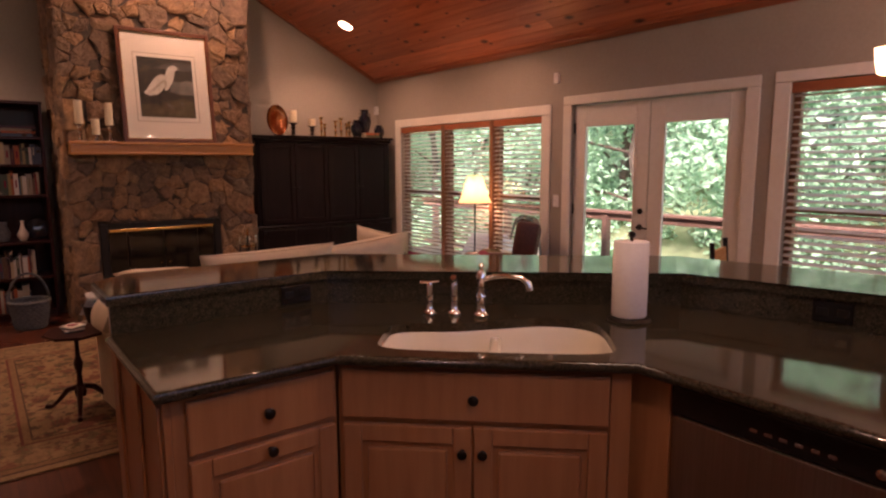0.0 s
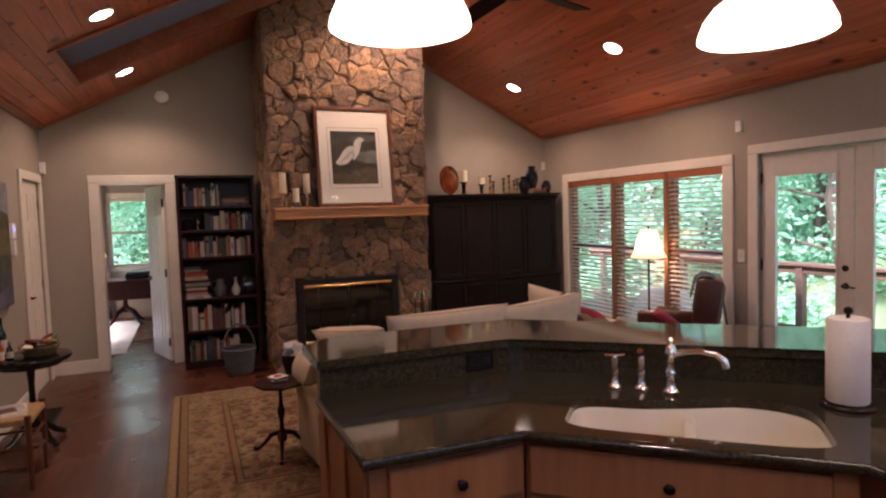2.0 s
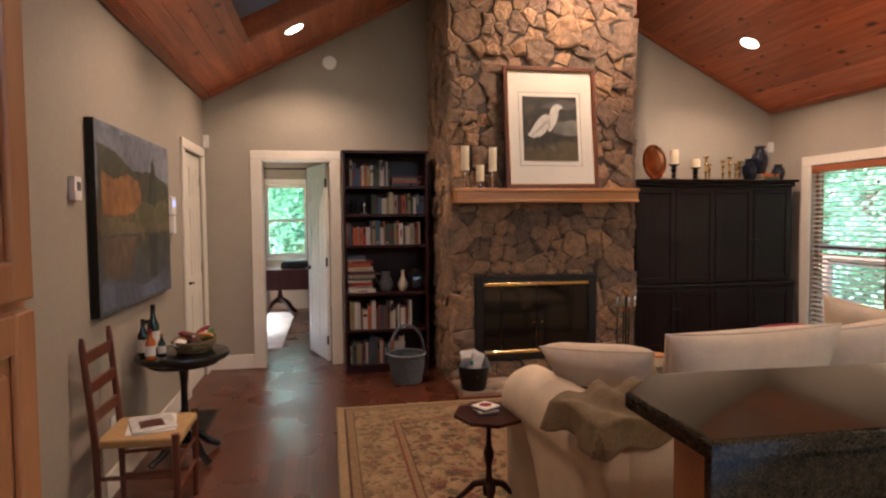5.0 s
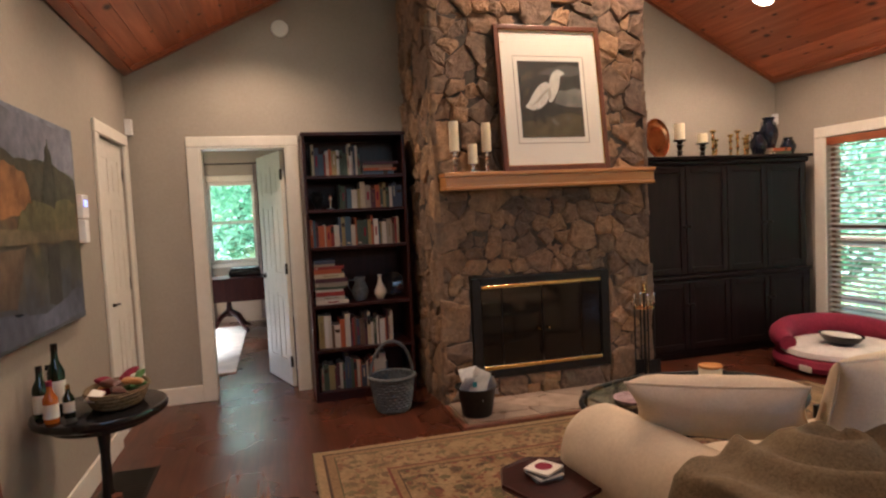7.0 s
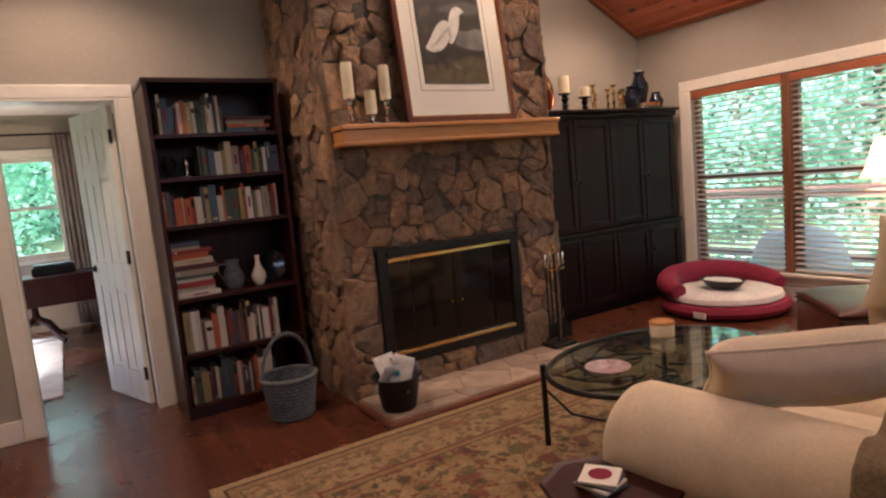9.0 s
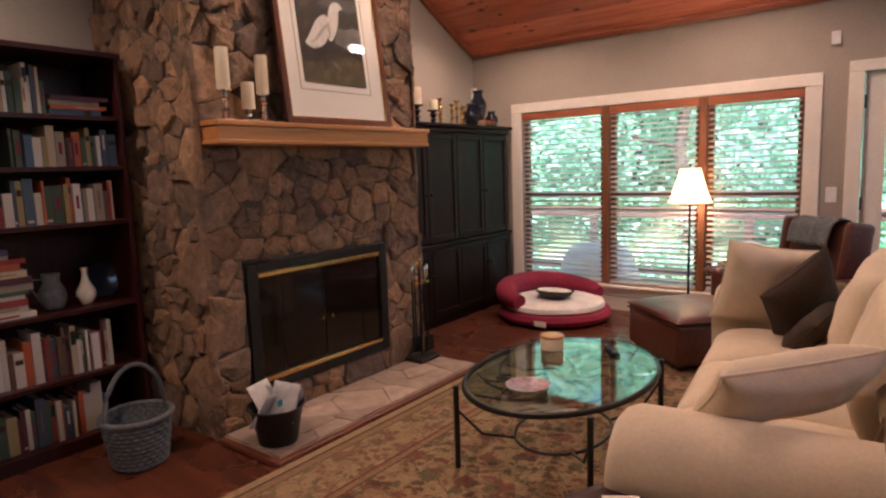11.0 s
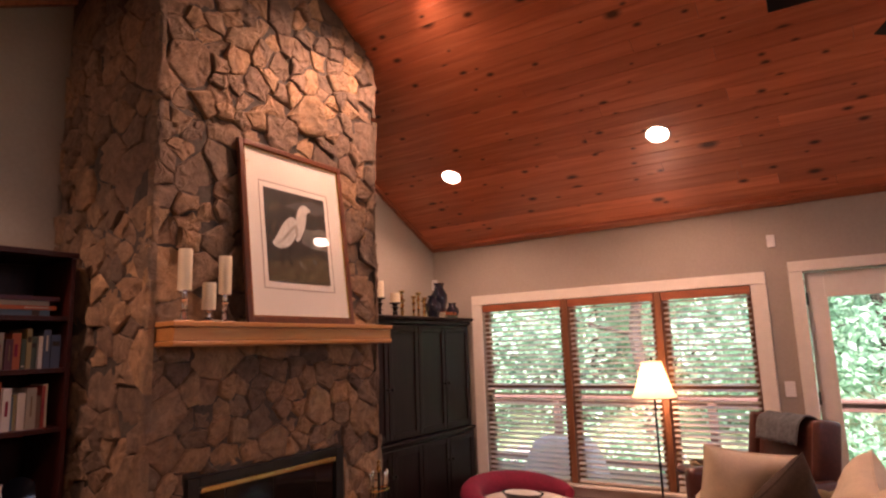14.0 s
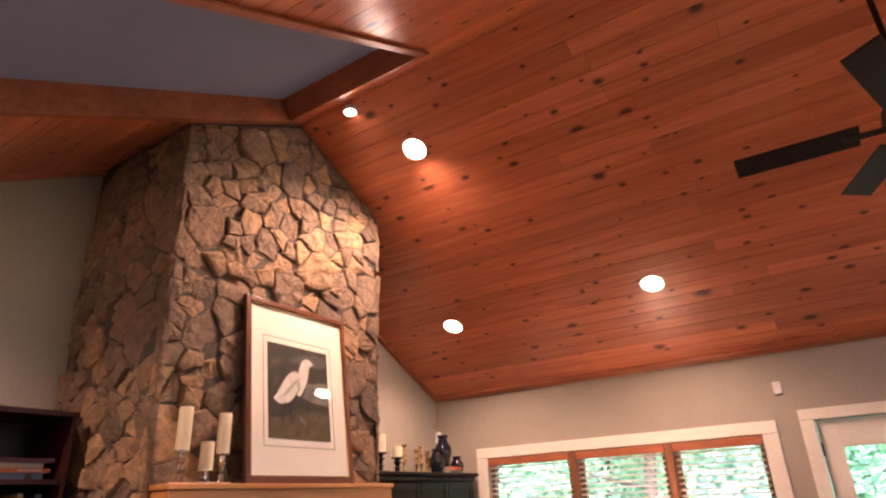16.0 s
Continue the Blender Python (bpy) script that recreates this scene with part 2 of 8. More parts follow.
M = {}
M["wall"] = surf("greige_paint", (0.328, 0.288, 0.232), (0.362, 0.322, 0.262), 40, 0.75, relief=0.05, wear=0.06)
M["white"] = surf("cream_trim_paint", (0.72, 0.68, 0.58), (0.78, 0.74, 0.64), 20, 0.4, relief=0.04, wear=0.08)
M["plaster"] = surf("white_paint", (0.7, 0.69, 0.66), (0.76, 0.75, 0.72), 20, 0.7, relief=0.04, wear=0.08)
M["ceiling"] = wood_ceiling("knotty_pine")
M["trim_wood"] = surf("stained_pine_trim", (0.30, 0.09, 0.04), (0.48, 0.16, 0.07), 6, 0.4, stretch=(6, 0.6, 6), relief=0.1)
M["floor"] = wood_floor("cherry_floor")
M["stone"] = None
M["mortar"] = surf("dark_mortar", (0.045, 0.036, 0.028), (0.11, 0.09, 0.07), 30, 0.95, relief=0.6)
M["mantel"] = surf("honey_pine", (0.46, 0.19, 0.055), (0.62, 0.30, 0.10), 5, 0.35, stretch=(0.6, 6, 6), relief=0.08)
M["espresso"] = surf("espresso_wood", (0.008, 0.0042, 0.0042), (0.018, 0.009, 0.008), 6, 0.40, stretch=(5, 5, 0.6), relief=0.08, spec=0.13)
M["mahogany"] = surf("dark_mahogany", (0.022, 0.005, 0.004), (0.048, 0.010, 0.007), 6, 0.38, stretch=(5, 5, 0.6), relief=0.06, spec=0.22)
M["red_wood"] = surf("reddish_wood", (0.10, 0.03, 0.015), (0.18, 0.06, 0.03), 6, 0.35, stretch=(5, 5, 0.6), relief=0.06)
M["maple"] = surf("maple_cabinet", (0.36, 0.155, 0.065), (0.46, 0.22, 0.10), 5, 0.35, stretch=(5, 5, 0.5), relief=0.05, wear=0.15)
M["granite"] = granite("green_granite")
M["porcelain"] = surf("biscuit_porcelain", (0.74, 0.69, 0.56), (0.78, 0.73, 0.60), 10, 0.12, relief=0.0, wear=0.05, coat=0.5)
M["chrome"] = surf("chrome", (0.75, 0.74, 0.72), (0.85, 0.84, 0.82), 10, 0.13, 1.0, relief=0.0, wear=0.05)
M["steel"] = surf("brushed_steel", (0.42, 0.41, 0.39), (0.55, 0.54, 0.52), 3, 0.32, 1.0, stretch=(60, 60, 1), relief=0.02, wear=0.1)
M["black_gloss"] = surf("black_gloss", (0.008, 0.008, 0.009), (0.014, 0.014, 0.015), 10, 0.15, relief=0.0, wear=0.1)
M["black_metal"] = surf("black_metal", (0.01, 0.01, 0.01), (0.025, 0.023, 0.02), 30, 0.45, 0.5, relief=0.1)
M["bronze"] = surf("dark_bronze", (0.015, 0.012, 0.01), (0.04, 0.03, 0.022), 30, 0.35, 0.8, relief=0.05)
M["brass"] = surf("brass", (0.70, 0.49, 0.19), (0.8, 0.58, 0.25), 20, 0.2, 1.0, relief=0.02, wear=0.1)
M["sofa"] = surf("cream_slipcover", (0.62, 0.51, 0.36), (0.70, 0.59, 0.43), 90, 0.92, relief=0.3, wear=0.1)
M["pillow"] = surf("cream_twill", (0.64, 0.53, 0.37), (0.72, 0.61, 0.45), 120, 0.95, relief=0.3, wear=0.1)
M["brown_cloth"] = surf("brown_velvet", (0.035, 0.022, 0.014), (0.06, 0.04, 0.026), 60, 0.9, relief=0.3)
M["throw"] = surf("olive_knit", (0.14, 0.10, 0.05), (0.25, 0.185, 0.10), 120, 0.95, relief=0.8)
M["leather"] = surf("brown_leather", (0.075, 0.024, 0.016), (0.13, 0.044, 0.028), 45, 0.38, relief=0.25)
M["red_cloth"] = surf("crimson_cloth", (0.20, 0.008, 0.030), (0.30, 0.018, 0.055), 60, 0.9, relief=0.3)
M["fleece"] = surf("white_fleece", (0.66, 0.60, 0.55), (0.78, 0.73, 0.68), 50, 0.98, relief=0.9)
M["wax"] = surf("ivory_wax", (0.72, 0.62, 0.42), (0.78, 0.68, 0.48), 12, 0.5, relief=0.05, wear=0.1)
M["paper"] = surf("paper_towel", (0.78, 0.74, 0.68), (0.83, 0.80, 0.74), 60, 0.95, relief=0.4, wear=0.05)
M["mat"] = surf("mat_board", (0.74, 0.71, 0.62), (0.77, 0.74, 0.65), 30, 0.8, relief=0.02, wear=0.05)
M["shade"] = None
M["blind"] = surf("wood_slat", (0.56, 0.47, 0.39), (0.68, 0.58, 0.49), 5, 0.28, stretch=(6, 0.6, 6), relief=0.03, wear=0.1)
M["window_wood"] = surf("stained_window_wood", (0.19, 0.075, 0.033), (0.30, 0.13, 0.06), 6, 0.38, stretch=(6, 6, 0.6), relief=0.06)
M["glass"] = glazing("window_glass")
M["glass_table"] = glazing("table_glass", (0.80, 0.90, 0.86), 0.10)
M["weathered"] = surf("blue_grey_wicker", (0.07, 0.08, 0.085), (0.15, 0.165, 0.17), 40, 0.8, relief=0.8)
M["navy"] = surf("navy_glaze", (0.004, 0.006, 0.013), (0.010, 0.015, 0.028), 8, 0.12, relief=0.02)
M["books"] = picked("book_cloth", [(0.05, 0.07, 0.11), (0.50, 0.46, 0.36), (0.26, 0.03, 0.02), (0.05, 0.08, 0.05), (0.60, 0.55, 0.45), (0.30, 0.26, 0.19), (0.42, 0.10, 0.03), (0.12, 0.07, 0.04), (0.05, 0.10, 0.14), (0.50, 0.42, 0.27), (0.08, 0.02, 0.03), (0.66, 0.63, 0.56), (0.55, 0.51, 0.42), (0.30, 0.24, 0.10)])
M["pages"] = surf("book_pages", (0.55, 0.49, 0.38), (0.63, 0.57, 0.45), 60, 0.9, relief=0.3)


# ---- mesh tools ----
def part(name, bm, material, parent=None, label="", smooth=False):
    me = bpy.data.meshes.new(name)
    bmesh.ops.recalc_face_normals(bm, faces=bm.faces[:])
    if smooth:
        for f in bm.faces:
            f.smooth = True
        for e in bm.edges if smooth is True else ():
            if len(e.link_faces) == 2 and e.calc_face_angle(0) > 0.7:
                e.smooth = False
    bm.to_mesh(me)
    bm.free()
    me.materials.append(material)
    ob = new(name, me)
    ob.parent = parent
    if label:
        ob["label"] = label
    return ob


BLOCK = Matrix.Identity(4)


def thing(name, place, label, category, group="", turn=0.0, kind=""):
    ob = new(name)
    ob.empty_display_size = 0.05
    ob.matrix_basis = BLOCK @ pose(*place, 0, 0, turn)
    return tagged(ob, label, category, group, kind)


def setting(name, bm, material, label, category="", smooth=False):
    return tagged(part(name, bm, material, smooth=smooth), label, category, kind="structure")


def box(bm, lo, hi, bevel=0.0, segments=2, m=None):
    r = bmesh.ops.create_cube(bm, size=1.0)
    size, mid = [h - l for l, h in zip(lo, hi)], [(h + l) / 2 for l, h in zip(lo, hi)]
    mat = Matrix.Translation(mid) @ Matrix.Diagonal((*size, 1))
    bmesh.ops.transform(bm, matrix=(m @ mat) if m else mat, verts=r["verts"])
    if bevel:
        edges = list({e for v in r["verts"] for e in v.link_edges})
        bmesh.ops.bevel(bm, geom=edges, offset=bevel, segments=segments, profile=0.5, affect="EDGES")
    return bm


def boxed(lo, hi, bevel=0.004, segments=2, m=None):
    return box(bmesh.new(), lo, hi, bevel, segments, m)


def lathe(bm, profile, steps=24, m=None, squash=(1, 1)):
    """A solid of revolution round z from (radius, height) pairs, bottom to top, with closed ends."""
    rings = []
    for r, z in profile:
        ring = []
        for i in range(steps):
            a = 2 * math.pi * i / steps
            p = Vector((r * math.cos(a) * squash[0], r * math.sin(a) * squash[1], z))
            ring.append(bm.verts.new(m @ p if m else p))
        rings.append(ring)
    for a, b in zip(rings, rings[1:]):
        for i in range(steps):
            j = (i + 1) % steps
            bm.faces.new((a[i], a[j], b[j], b[i]))
    bm.faces.new(rings[0][::-1])
    bm.faces.new(rings[-1])
    return bm


def turned(profile, steps=24, m=None, squash=(1, 1)):
    return lathe(bmesh.new(), profile, steps, m, squash)


def tube(bm, pts, radius, steps=8, closed=False, taper=None):
    """A round bar along points."""
    pts = [Vector(p) for p in pts]
    n = len(pts)
    rings = []
    for i, p in enumerate(pts):
        a = pts[i - 1] if (i or closed) else p
        b = pts[(i + 1) % n] if (i < n - 1 or closed) else p
        t = (b - a).normalized()
        u = t.orthogonal().normalized() if abs(t.z) > 0.95 else t.cross(Vector((0, 0, 1))).normalized()
        w = t.cross(u).normalized()
        r = taper[i] if taper else radius
        rings.append([bm.verts.new(p + r * (math.cos(2 * math.pi * k / steps) * u + math.sin(2 * math.pi * k / steps) * w)) for k in range(steps)])
    pairs = list(zip(rings, rings[1:])) + ([(rings[-1], rings[0])] if closed else [])
    for a, b in pairs:
        for k in range(steps):
            j = (k + 1) % steps
            bm.faces.new((a[k], a[j], b[j], b[k]))
    if not closed:
        bm.faces.new(rings[0])
        bm.faces.new(rings[-1])
    return bm


def rod(pts, radius, steps=8, closed=False, taper=None):
    return tube(bmesh.new(), pts, radius, steps, closed, taper)


def prism(bm, outline, z0, z1, bevel=0.0):
    """An upright block on a polygon of (x, y)."""
    lo = [bm.verts.new((x, y, z0)) for x, y in outline]
    hi = [bm.verts.new((x, y, z1)) for x, y in outline]
    n = len(outline)
    for i in range(n):
        j = (i + 1) % n
        bm.faces.new((lo[i], lo[j], hi[j], hi[i]))
    bm.faces.new(lo[::-1])
    top = bm.faces.new(hi)
    if bevel:
        bmesh.ops.bevel(bm, geom=list(top.edges), offset=bevel, segments=3, profile=0.5, affect="EDGES")
    return bm


def cushion(w, d, h, seed=0, pinch=0.10, n=18, sag=0.0):
    """A stuffed cushion, w by d across and h thick, with drawn-in edges and soft dents; flat on z=0 plane's middle."""
    bm = bmesh.new()
    grid = {}
    for side in (1, -1):
        for i in range(n + 1):
            for j in range(n + 1):
                u, v = math.sin((i / n - 0.5) * math.pi), math.sin((j / n - 0.5) * math.pi)
                if side == -1 and (i in (0, n) or j in (0, n)):
                    grid[side, i, j] = grid[1, i, j]
                    continue
                f = ((1 - abs(u) ** 4.2) * (1 - abs(v) ** 4.2)) ** 0.5
                x = u * w / 2 * (1 - pinch * (1 - v * v) * abs(u) ** 2 * 0.6)
                y = v * d / 2 * (1 - pinch * (1 - u * u) * abs(v) ** 2 * 0.6)
                dent = noise.noise(Vector((u * 1.7 + seed * 3.1, v * 1.7, side * 2.0 + seed))) * 0.16 + noise.noise(Vector((u * 4.5 + seed, v * 4.5, side))) * 0.06
                z = side * h / 2 * f * (1 + dent)
                z -= sag * (1 - u * u)
                grid[side, i, j] = bm.verts.new((x, y, z))
    for side in (1, -1):
        for i in range(n):
            for j in range(n):
                q = [grid[side, i, j], grid[side, i + 1, j], grid[side, i + 1, j + 1], grid[side, i, j + 1]]
                bm.faces.new(q if side == 1 else q[::-1])
    return bm


def piping(w, d, pinch=0.10, n=14, sag=0.0, radius=0.005):
    pts = []
    def at(u, v):
        return (u * w / 2 * (1 - pinch * (1 - v * v) * abs(u) ** 2 * 0.6), v * d / 2 * (1 - pinch * (1 - u * u) * abs(v) ** 2 * 0.6), -sag * (1 - u * u))
    for k in range(n):
        pts.append(at(2 * k / n - 1, -1))
    for k in range(n):
        pts.append(at(1, 2 * k / n - 1))
    for k in range(n):
        pts.append(at(1 - 2 * k / n, 1))
    for k in range(n):
        pts.append(at(-1, 1 - 2 * k / n))
    return rod(pts, radius, 6, closed=True)


# ---- the room's shell ----
def wall_grid(bm, axis, near, far, a0, a1, z1, openings):
    """A wall from near to far in thickness, a0 to a1 along, with openings (b0, b1, z0, z1)."""
    def put(b0, b1, lo, hi):
        if b1 - b0 > 1e-4 and hi - lo > 1e-4:
            box(bm, (near, b0, lo) if axis == "x" else (b0, near, lo), (far, b1, hi) if axis == "x" else (b1, far, hi))
    at = a0
    for b0, b1, lo, hi in sorted(openings):
        put(at, b0, 0, z1)
        put(b0, b1, 0, lo)
        put(b0, b1, hi, z1)
        at = b1
    put(at, a1, 0, z1)


DOOR = (-0.445, 0.225, 0.0, 2.04)
WINDOWS = [(6.66, 7.545), (5.775, 6.60), (4.985, 5.715)]
bm = bmesh.new()
wall_grid(bm, "y", YN, YN + 0.12, XW - 0.12, XE + 0.15, EAVE, [DOOR])
tri = [bm.verts.new((x, y, z)) for y in (YN, YN + 0.12) for x, z in ((XW - 0.12, EAVE), (XE + 0.15, EAVE), (XE + 0.15, EAVE + 0.06), (RIDGE_X, RIDGE_Z + 0.12), (XW - 0.12, EAVE + 0.06))]
for k in range(5):
    j = (k + 1) % 5
    bm.faces.new((tri[k], tri[j], tri[j + 5], tri[k + 5]))
bm.faces.new(tri[:5])
bm.faces.new(tri[5:])
setting("wall_north", bm, M["wall"], "greige painted gable wall behind the stone chimney", "wall")
bm = bmesh.new()
wall_grid(bm, "x", XE, XE + 0.15, YS, YN, EAVE + 0.04, [(4.985, 7.545, 0.25, 1.965), (2.925, 4.605, 0.0, 2.04), (1.15, 2.62, 0.25, 2.05)])
setting("wall_east", bm, M["wall"], "greige painted wall with windows and french doors", "wall")
bm = bmesh.new()
wall_grid(bm, "x", XW - 0.12, XW, YS, YN, EAVE + 0.04, [(7.27, 7.97, 0.0, 2.04)])
setting("wall_west", bm, M["wall"], "greige painted side wall with a panelled door", "wall")
bm = bmesh.new()
wall_grid(bm, "y", YS - 0.12, YS, XW - 0.12, XE + 0.15, EAVE, [])
tri = [bm.verts.new((x, y, z)) for y in (YS - 0.12, YS) for x, z in ((XW - 0.12, EAVE), (XE + 0.15, EAVE), (RIDGE_X, RIDGE_Z + 0.12))]
for k in range(3):
    j = (k + 1) % 3
    bm.faces.new((tri[k], tri[j], tri[j + 3], tri[k + 3]))
setting("wall_south", bm, M["wall"], "plain greige gable wall behind the kitchen", "wall")
setting("floor", boxed((XW - 0.12, YS - 0.12, -0.1), (XE + 0.15, 12.3, 0.0), 0), M["floor"], "dark cherry-stained hardwood strip floor", "floor")

# pine board ceiling, two slopes, with the skylight's opening in the west one
SKY_X0, SKY_X1, SKY_Y0, SKY_Y1 = -0.41, 1.86, 5.97, 7.08
COS = 1 / math.hypot(1, SLOPE)
SIN = SLOPE * COS
LENGTH = (RIDGE_X - XW) / COS
BOARDS = 28


def slope_frame(side):
    """Axes of one slope: along the fall from eave to ridge, along y, and up out of the room."""
    x0 = XE if side > 0 else XW
    m = Matrix(((-side * COS, 0, side * SIN, x0), (0, 1, 0, 0), (SIN, 0, COS, EAVE), (0, 0, 0, 1)))
    return m


for side, label in ((1, "east"), (-1, "west")):
    bm, m = bmesh.new(), slope_frame(side)
    s0, s1 = (SKY_X0 - XW) / COS, (SKY_X1 - XW) / COS
    for i in range(BOARDS):
        a, b = LENGTH * i / BOARDS, LENGTH * (i + 1) / BOARDS
        runs = [(YS, SKY_Y0), (SKY_Y1, YN)] if side < 0 and a > s0 - 0.06 and b < s1 + 0.06 else [(YS, YN)]
        for y0, y1 in runs:
            cut = [y0]
            while cut[-1] < y1 - 4.2:
                cut.append(cut[-1] + random.uniform(2.4, 4.0))
            cut.append(y1)
            for c0, c1 in zip(cut, cut[1:]):
                sec = [(a + 0.0005, 0.012), (a + 0.0005, 0.003), (a + 0.0035, 0.0), (b - 0.0035, 0.0), (b - 0.0005, 0.003), (b - 0.0005, 0.012)]
                lo = [bm.verts.new(m @ Vector((s, c0 + 0.001, h))) for s, h in sec]
                hi = [bm.verts.new(m @ Vector((s, c1 - 0.001, h))) for s, h in sec]
                for k in range(6):
                    j = (k + 1) % 6
                    bm.faces.new((lo[k], lo[j], hi[j], hi[k]))
                bm.faces.new(lo)
                bm.faces.new(hi[::-1])
    setting("ceiling", bm, M["ceiling"], "vaulted ceiling of knotty stained pine boards", "ceiling")
    bm = bmesh.new()
    if side < 0:
        for a, b, y0, y1 in ((-0.1, s0 - 0.08, YS, YN), (s1 + 0.08, LENGTH + 0.05, YS, YN), (s0 - 0.08, s1 + 0.08, YS, SKY_Y0 - 0.025), (s0 - 0.08, s1 + 0.08, SKY_Y1 + 0.025, YN)):
            box(bm, (a, y0, 0.013), (b, y1, 0.12), m=m)
    else:
        box(bm, (-0.1, YS, 0.013), (LENGTH + 0.05, YN, 0.12), m=m)
    setting("roof_deck", bm, M["mortar"], "dark roof decking behind the boards", "roof")
    # moulding along the eave and up the gable
    bm = bmesh.new()
    box(bm, (0.0, YS, -0.032), (0.075, YN, 0.003), 0.006, m=m)
    setting("trim", bm, M["trim_wood"], "stained pine moulding along the eave", "trim")
    box(bm2 := bmesh.new(), (0.08, YN - 0.05, -0.035), (LENGTH - 0.02, YN - 0.003, 0.003), 0.006, m=m)
    setting("trim", bm2, M["trim_wood"], "stained pine moulding up the gable", "trim")

# skylight shaft lined with pine, its glazing and frame
m = slope_frame(-1)
s0, s1 = (SKY_X0 - XW) / COS, (SKY_X1 - XW) / COS
s0, s1 = round(s0 / LENGTH * BOARDS) * LENGTH / BOARDS, round(s1 / LENGTH * BOARDS) * LENGTH / BOARDS
sky_light = thing("skylight", (0, 0, 0), "long skylight in a pine-lined shaft", "skylight", kind="structure")
for lo, hi in (((s0 - 0.02, SKY_Y0 - 0.02, -0.006), (s0, SKY_Y1 + 0.02, 0.42)), ((s1, SKY_Y0 - 0.02, -0.006), (s1 + 0.02, SKY_Y1 + 0.02, 0.42)),
               ((s0, SKY_Y0 - 0.02, -0.006), (s1, SKY_Y0, 0.42)), ((s0, SKY_Y1, -0.006), (s1, SKY_Y1 + 0.02, 0.42))):
    part("shaft_board", boxed(lo, hi, 0.002, m=m), M["trim_wood"], sky_light)
for lo, hi in (((s0 - 0.05, SKY_Y0 - 0.05, -0.022), (s0 + 0.004, SKY_Y1 + 0.05, -0.007)), ((s1 - 0.004, SKY_Y0 - 0.05, -0.022), (s1 + 0.05, SKY_Y1 + 0.05, -0.007)),
               ((s0 + 0.005, SKY_Y0 - 0.05, -0.022), (s1 - 0.005, SKY_Y0 + 0.004, -0.007)), ((s0 + 0.005, SKY_Y1 - 0.004, -0.022), (s1 - 0.005, SKY_Y1 + 0.05, -0.007))):
    part("casing", boxed(lo, hi, 0.003, m=m), M["trim_wood"], sky_light)


def frosted(name):
    mm, nt, b = shader(name)
    t, d = nt.nodes.new("ShaderNodeBsdfTranslucent"), nt.nodes.new("ShaderNodeBsdfDiffuse")
    t.inputs[0].default_value, d.inputs[0].default_value = (0.028, 0.034, 0.042, 1), (0.20, 0.21, 0.23, 1)
    mx = nt.nodes.new("ShaderNodeAddShader")
    nt.links.new(t.outputs[0], mx.inputs[0])
    nt.links.new(d.outputs[0], mx.inputs[1])
    nt.links.new(mx.outputs[0], nt.nodes["Material Output"].inputs[0])
    return mm


part("pane", boxed((s0 + 0.001, SKY_Y0 + 0.001, 0.14), (s1 - 0.001, SKY_Y1 - 0.001, 0.15), 0, m=m), frosted("skylight_glass"), sky_light, "dim blue-grey glazing")

# recessed ceiling lights
M["can_glow"] = glow("can_glow", (1.0, 0.84, 0.64), 9)
# the two assumed kitchen lights get the same fitting as the others
for x, y in CAN_LIGHTS + ASSUMED_KITCHEN_CANS:
    side = 1 if x > RIDGE_X else -1
    m = slope_frame(side)
    s = ((XE - x) if side > 0 else (x - XW)) / COS
    lamp = thing("recessed_light", (x, y, roof_z(x)), "lit recessed ceiling light with a white trim ring", "ceiling light", "recessed lights in the pine ceiling")
    turn = Matrix.Translation((-x, -y, -roof_z(x))) @ m @ Matrix.Translation((s, y, 0))
    bm = bmesh.new()
    tube(bm, [turn @ Vector((0.088 * math.cos(a), 0.088 * math.sin(a), -0.004)) for a in [2 * math.pi * k / 28 for k in range(28)]], 0.008, 6, True)
    part("trim_ring", bm, M["plaster"], lamp, smooth=True)
    part("bulb", turned([(0.02, -0.002), (0.078, -0.004), (0.08, -0.001), (0.02, 0.0)], 24, turn), M["can_glow"], lamp, "glowing reflector bulb")

# baseboards and door and window casings
def board(name, lo, hi, label, mat="white", bevel=0.006):
    return setting(name, boxed(lo, hi, bevel), M[mat], label, "trim")


for lo, hi in (((XW, YN - 0.018, 0), (-0.54, YN - 0.001, 0.14)), ((XW + 0.001, 2.99, 0), (XW + 0.018, 7.175, 0.14)), ((2.99, YN - 0.018, 0), (XE, YN - 0.001, 0.14)),
               ((XE - 0.018, 4.70, 0), (XE - 0.001, YN - 0.02, 0.13)), ((XE - 0.018, YS, 0), (XE - 0.001, 2.83, 0.13))):
    board("baseboard", lo, hi, "cream painted baseboard")
for x0, x1, z0, z1 in ((-0.54, -0.445, 0, 2.04), (0.225, 0.32, 0, 2.04), (-0.54, 0.32, 2.042, 2.125)):
    board("door_trim", (x0, YN - 0.022, z0), (x1, YN - 0.001, z1), "cream painted door casing")
for x0, x1, z0, z1 in ((-0.445, -0.43, 0, 2.025), (0.21, 0.225, 0, 2.025), (-0.445, 0.225, 2.026, 2.04)):
    board("door_jamb", (x0, YN - 0.02, z0), (x1, YN + 0.14, z1), "cream painted door jamb", bevel=0.002)
for y0, y1, z0, z1 in ((7.175, 7.27, 0, 2.04), (7.97, 8.065, 0, 2.04), (7.175, 8.065, 2.042, 2.125)):
    board("door_trim", (XW + 0.001, y0, z0), (XW + 0.022, y1, z1), "cream painted door casing")
for y0, y1, z0, z1 in ((4.865, 4.985, 0.25, 1.965), (7.545, 7.665, 0.25, 1.965), (4.865, 7.665, 1.967, 2.065)):
    board("window_trim", (XE - 0.022, y0, z0), (XE - 0.001, y1, z1), "cream painted window casing")
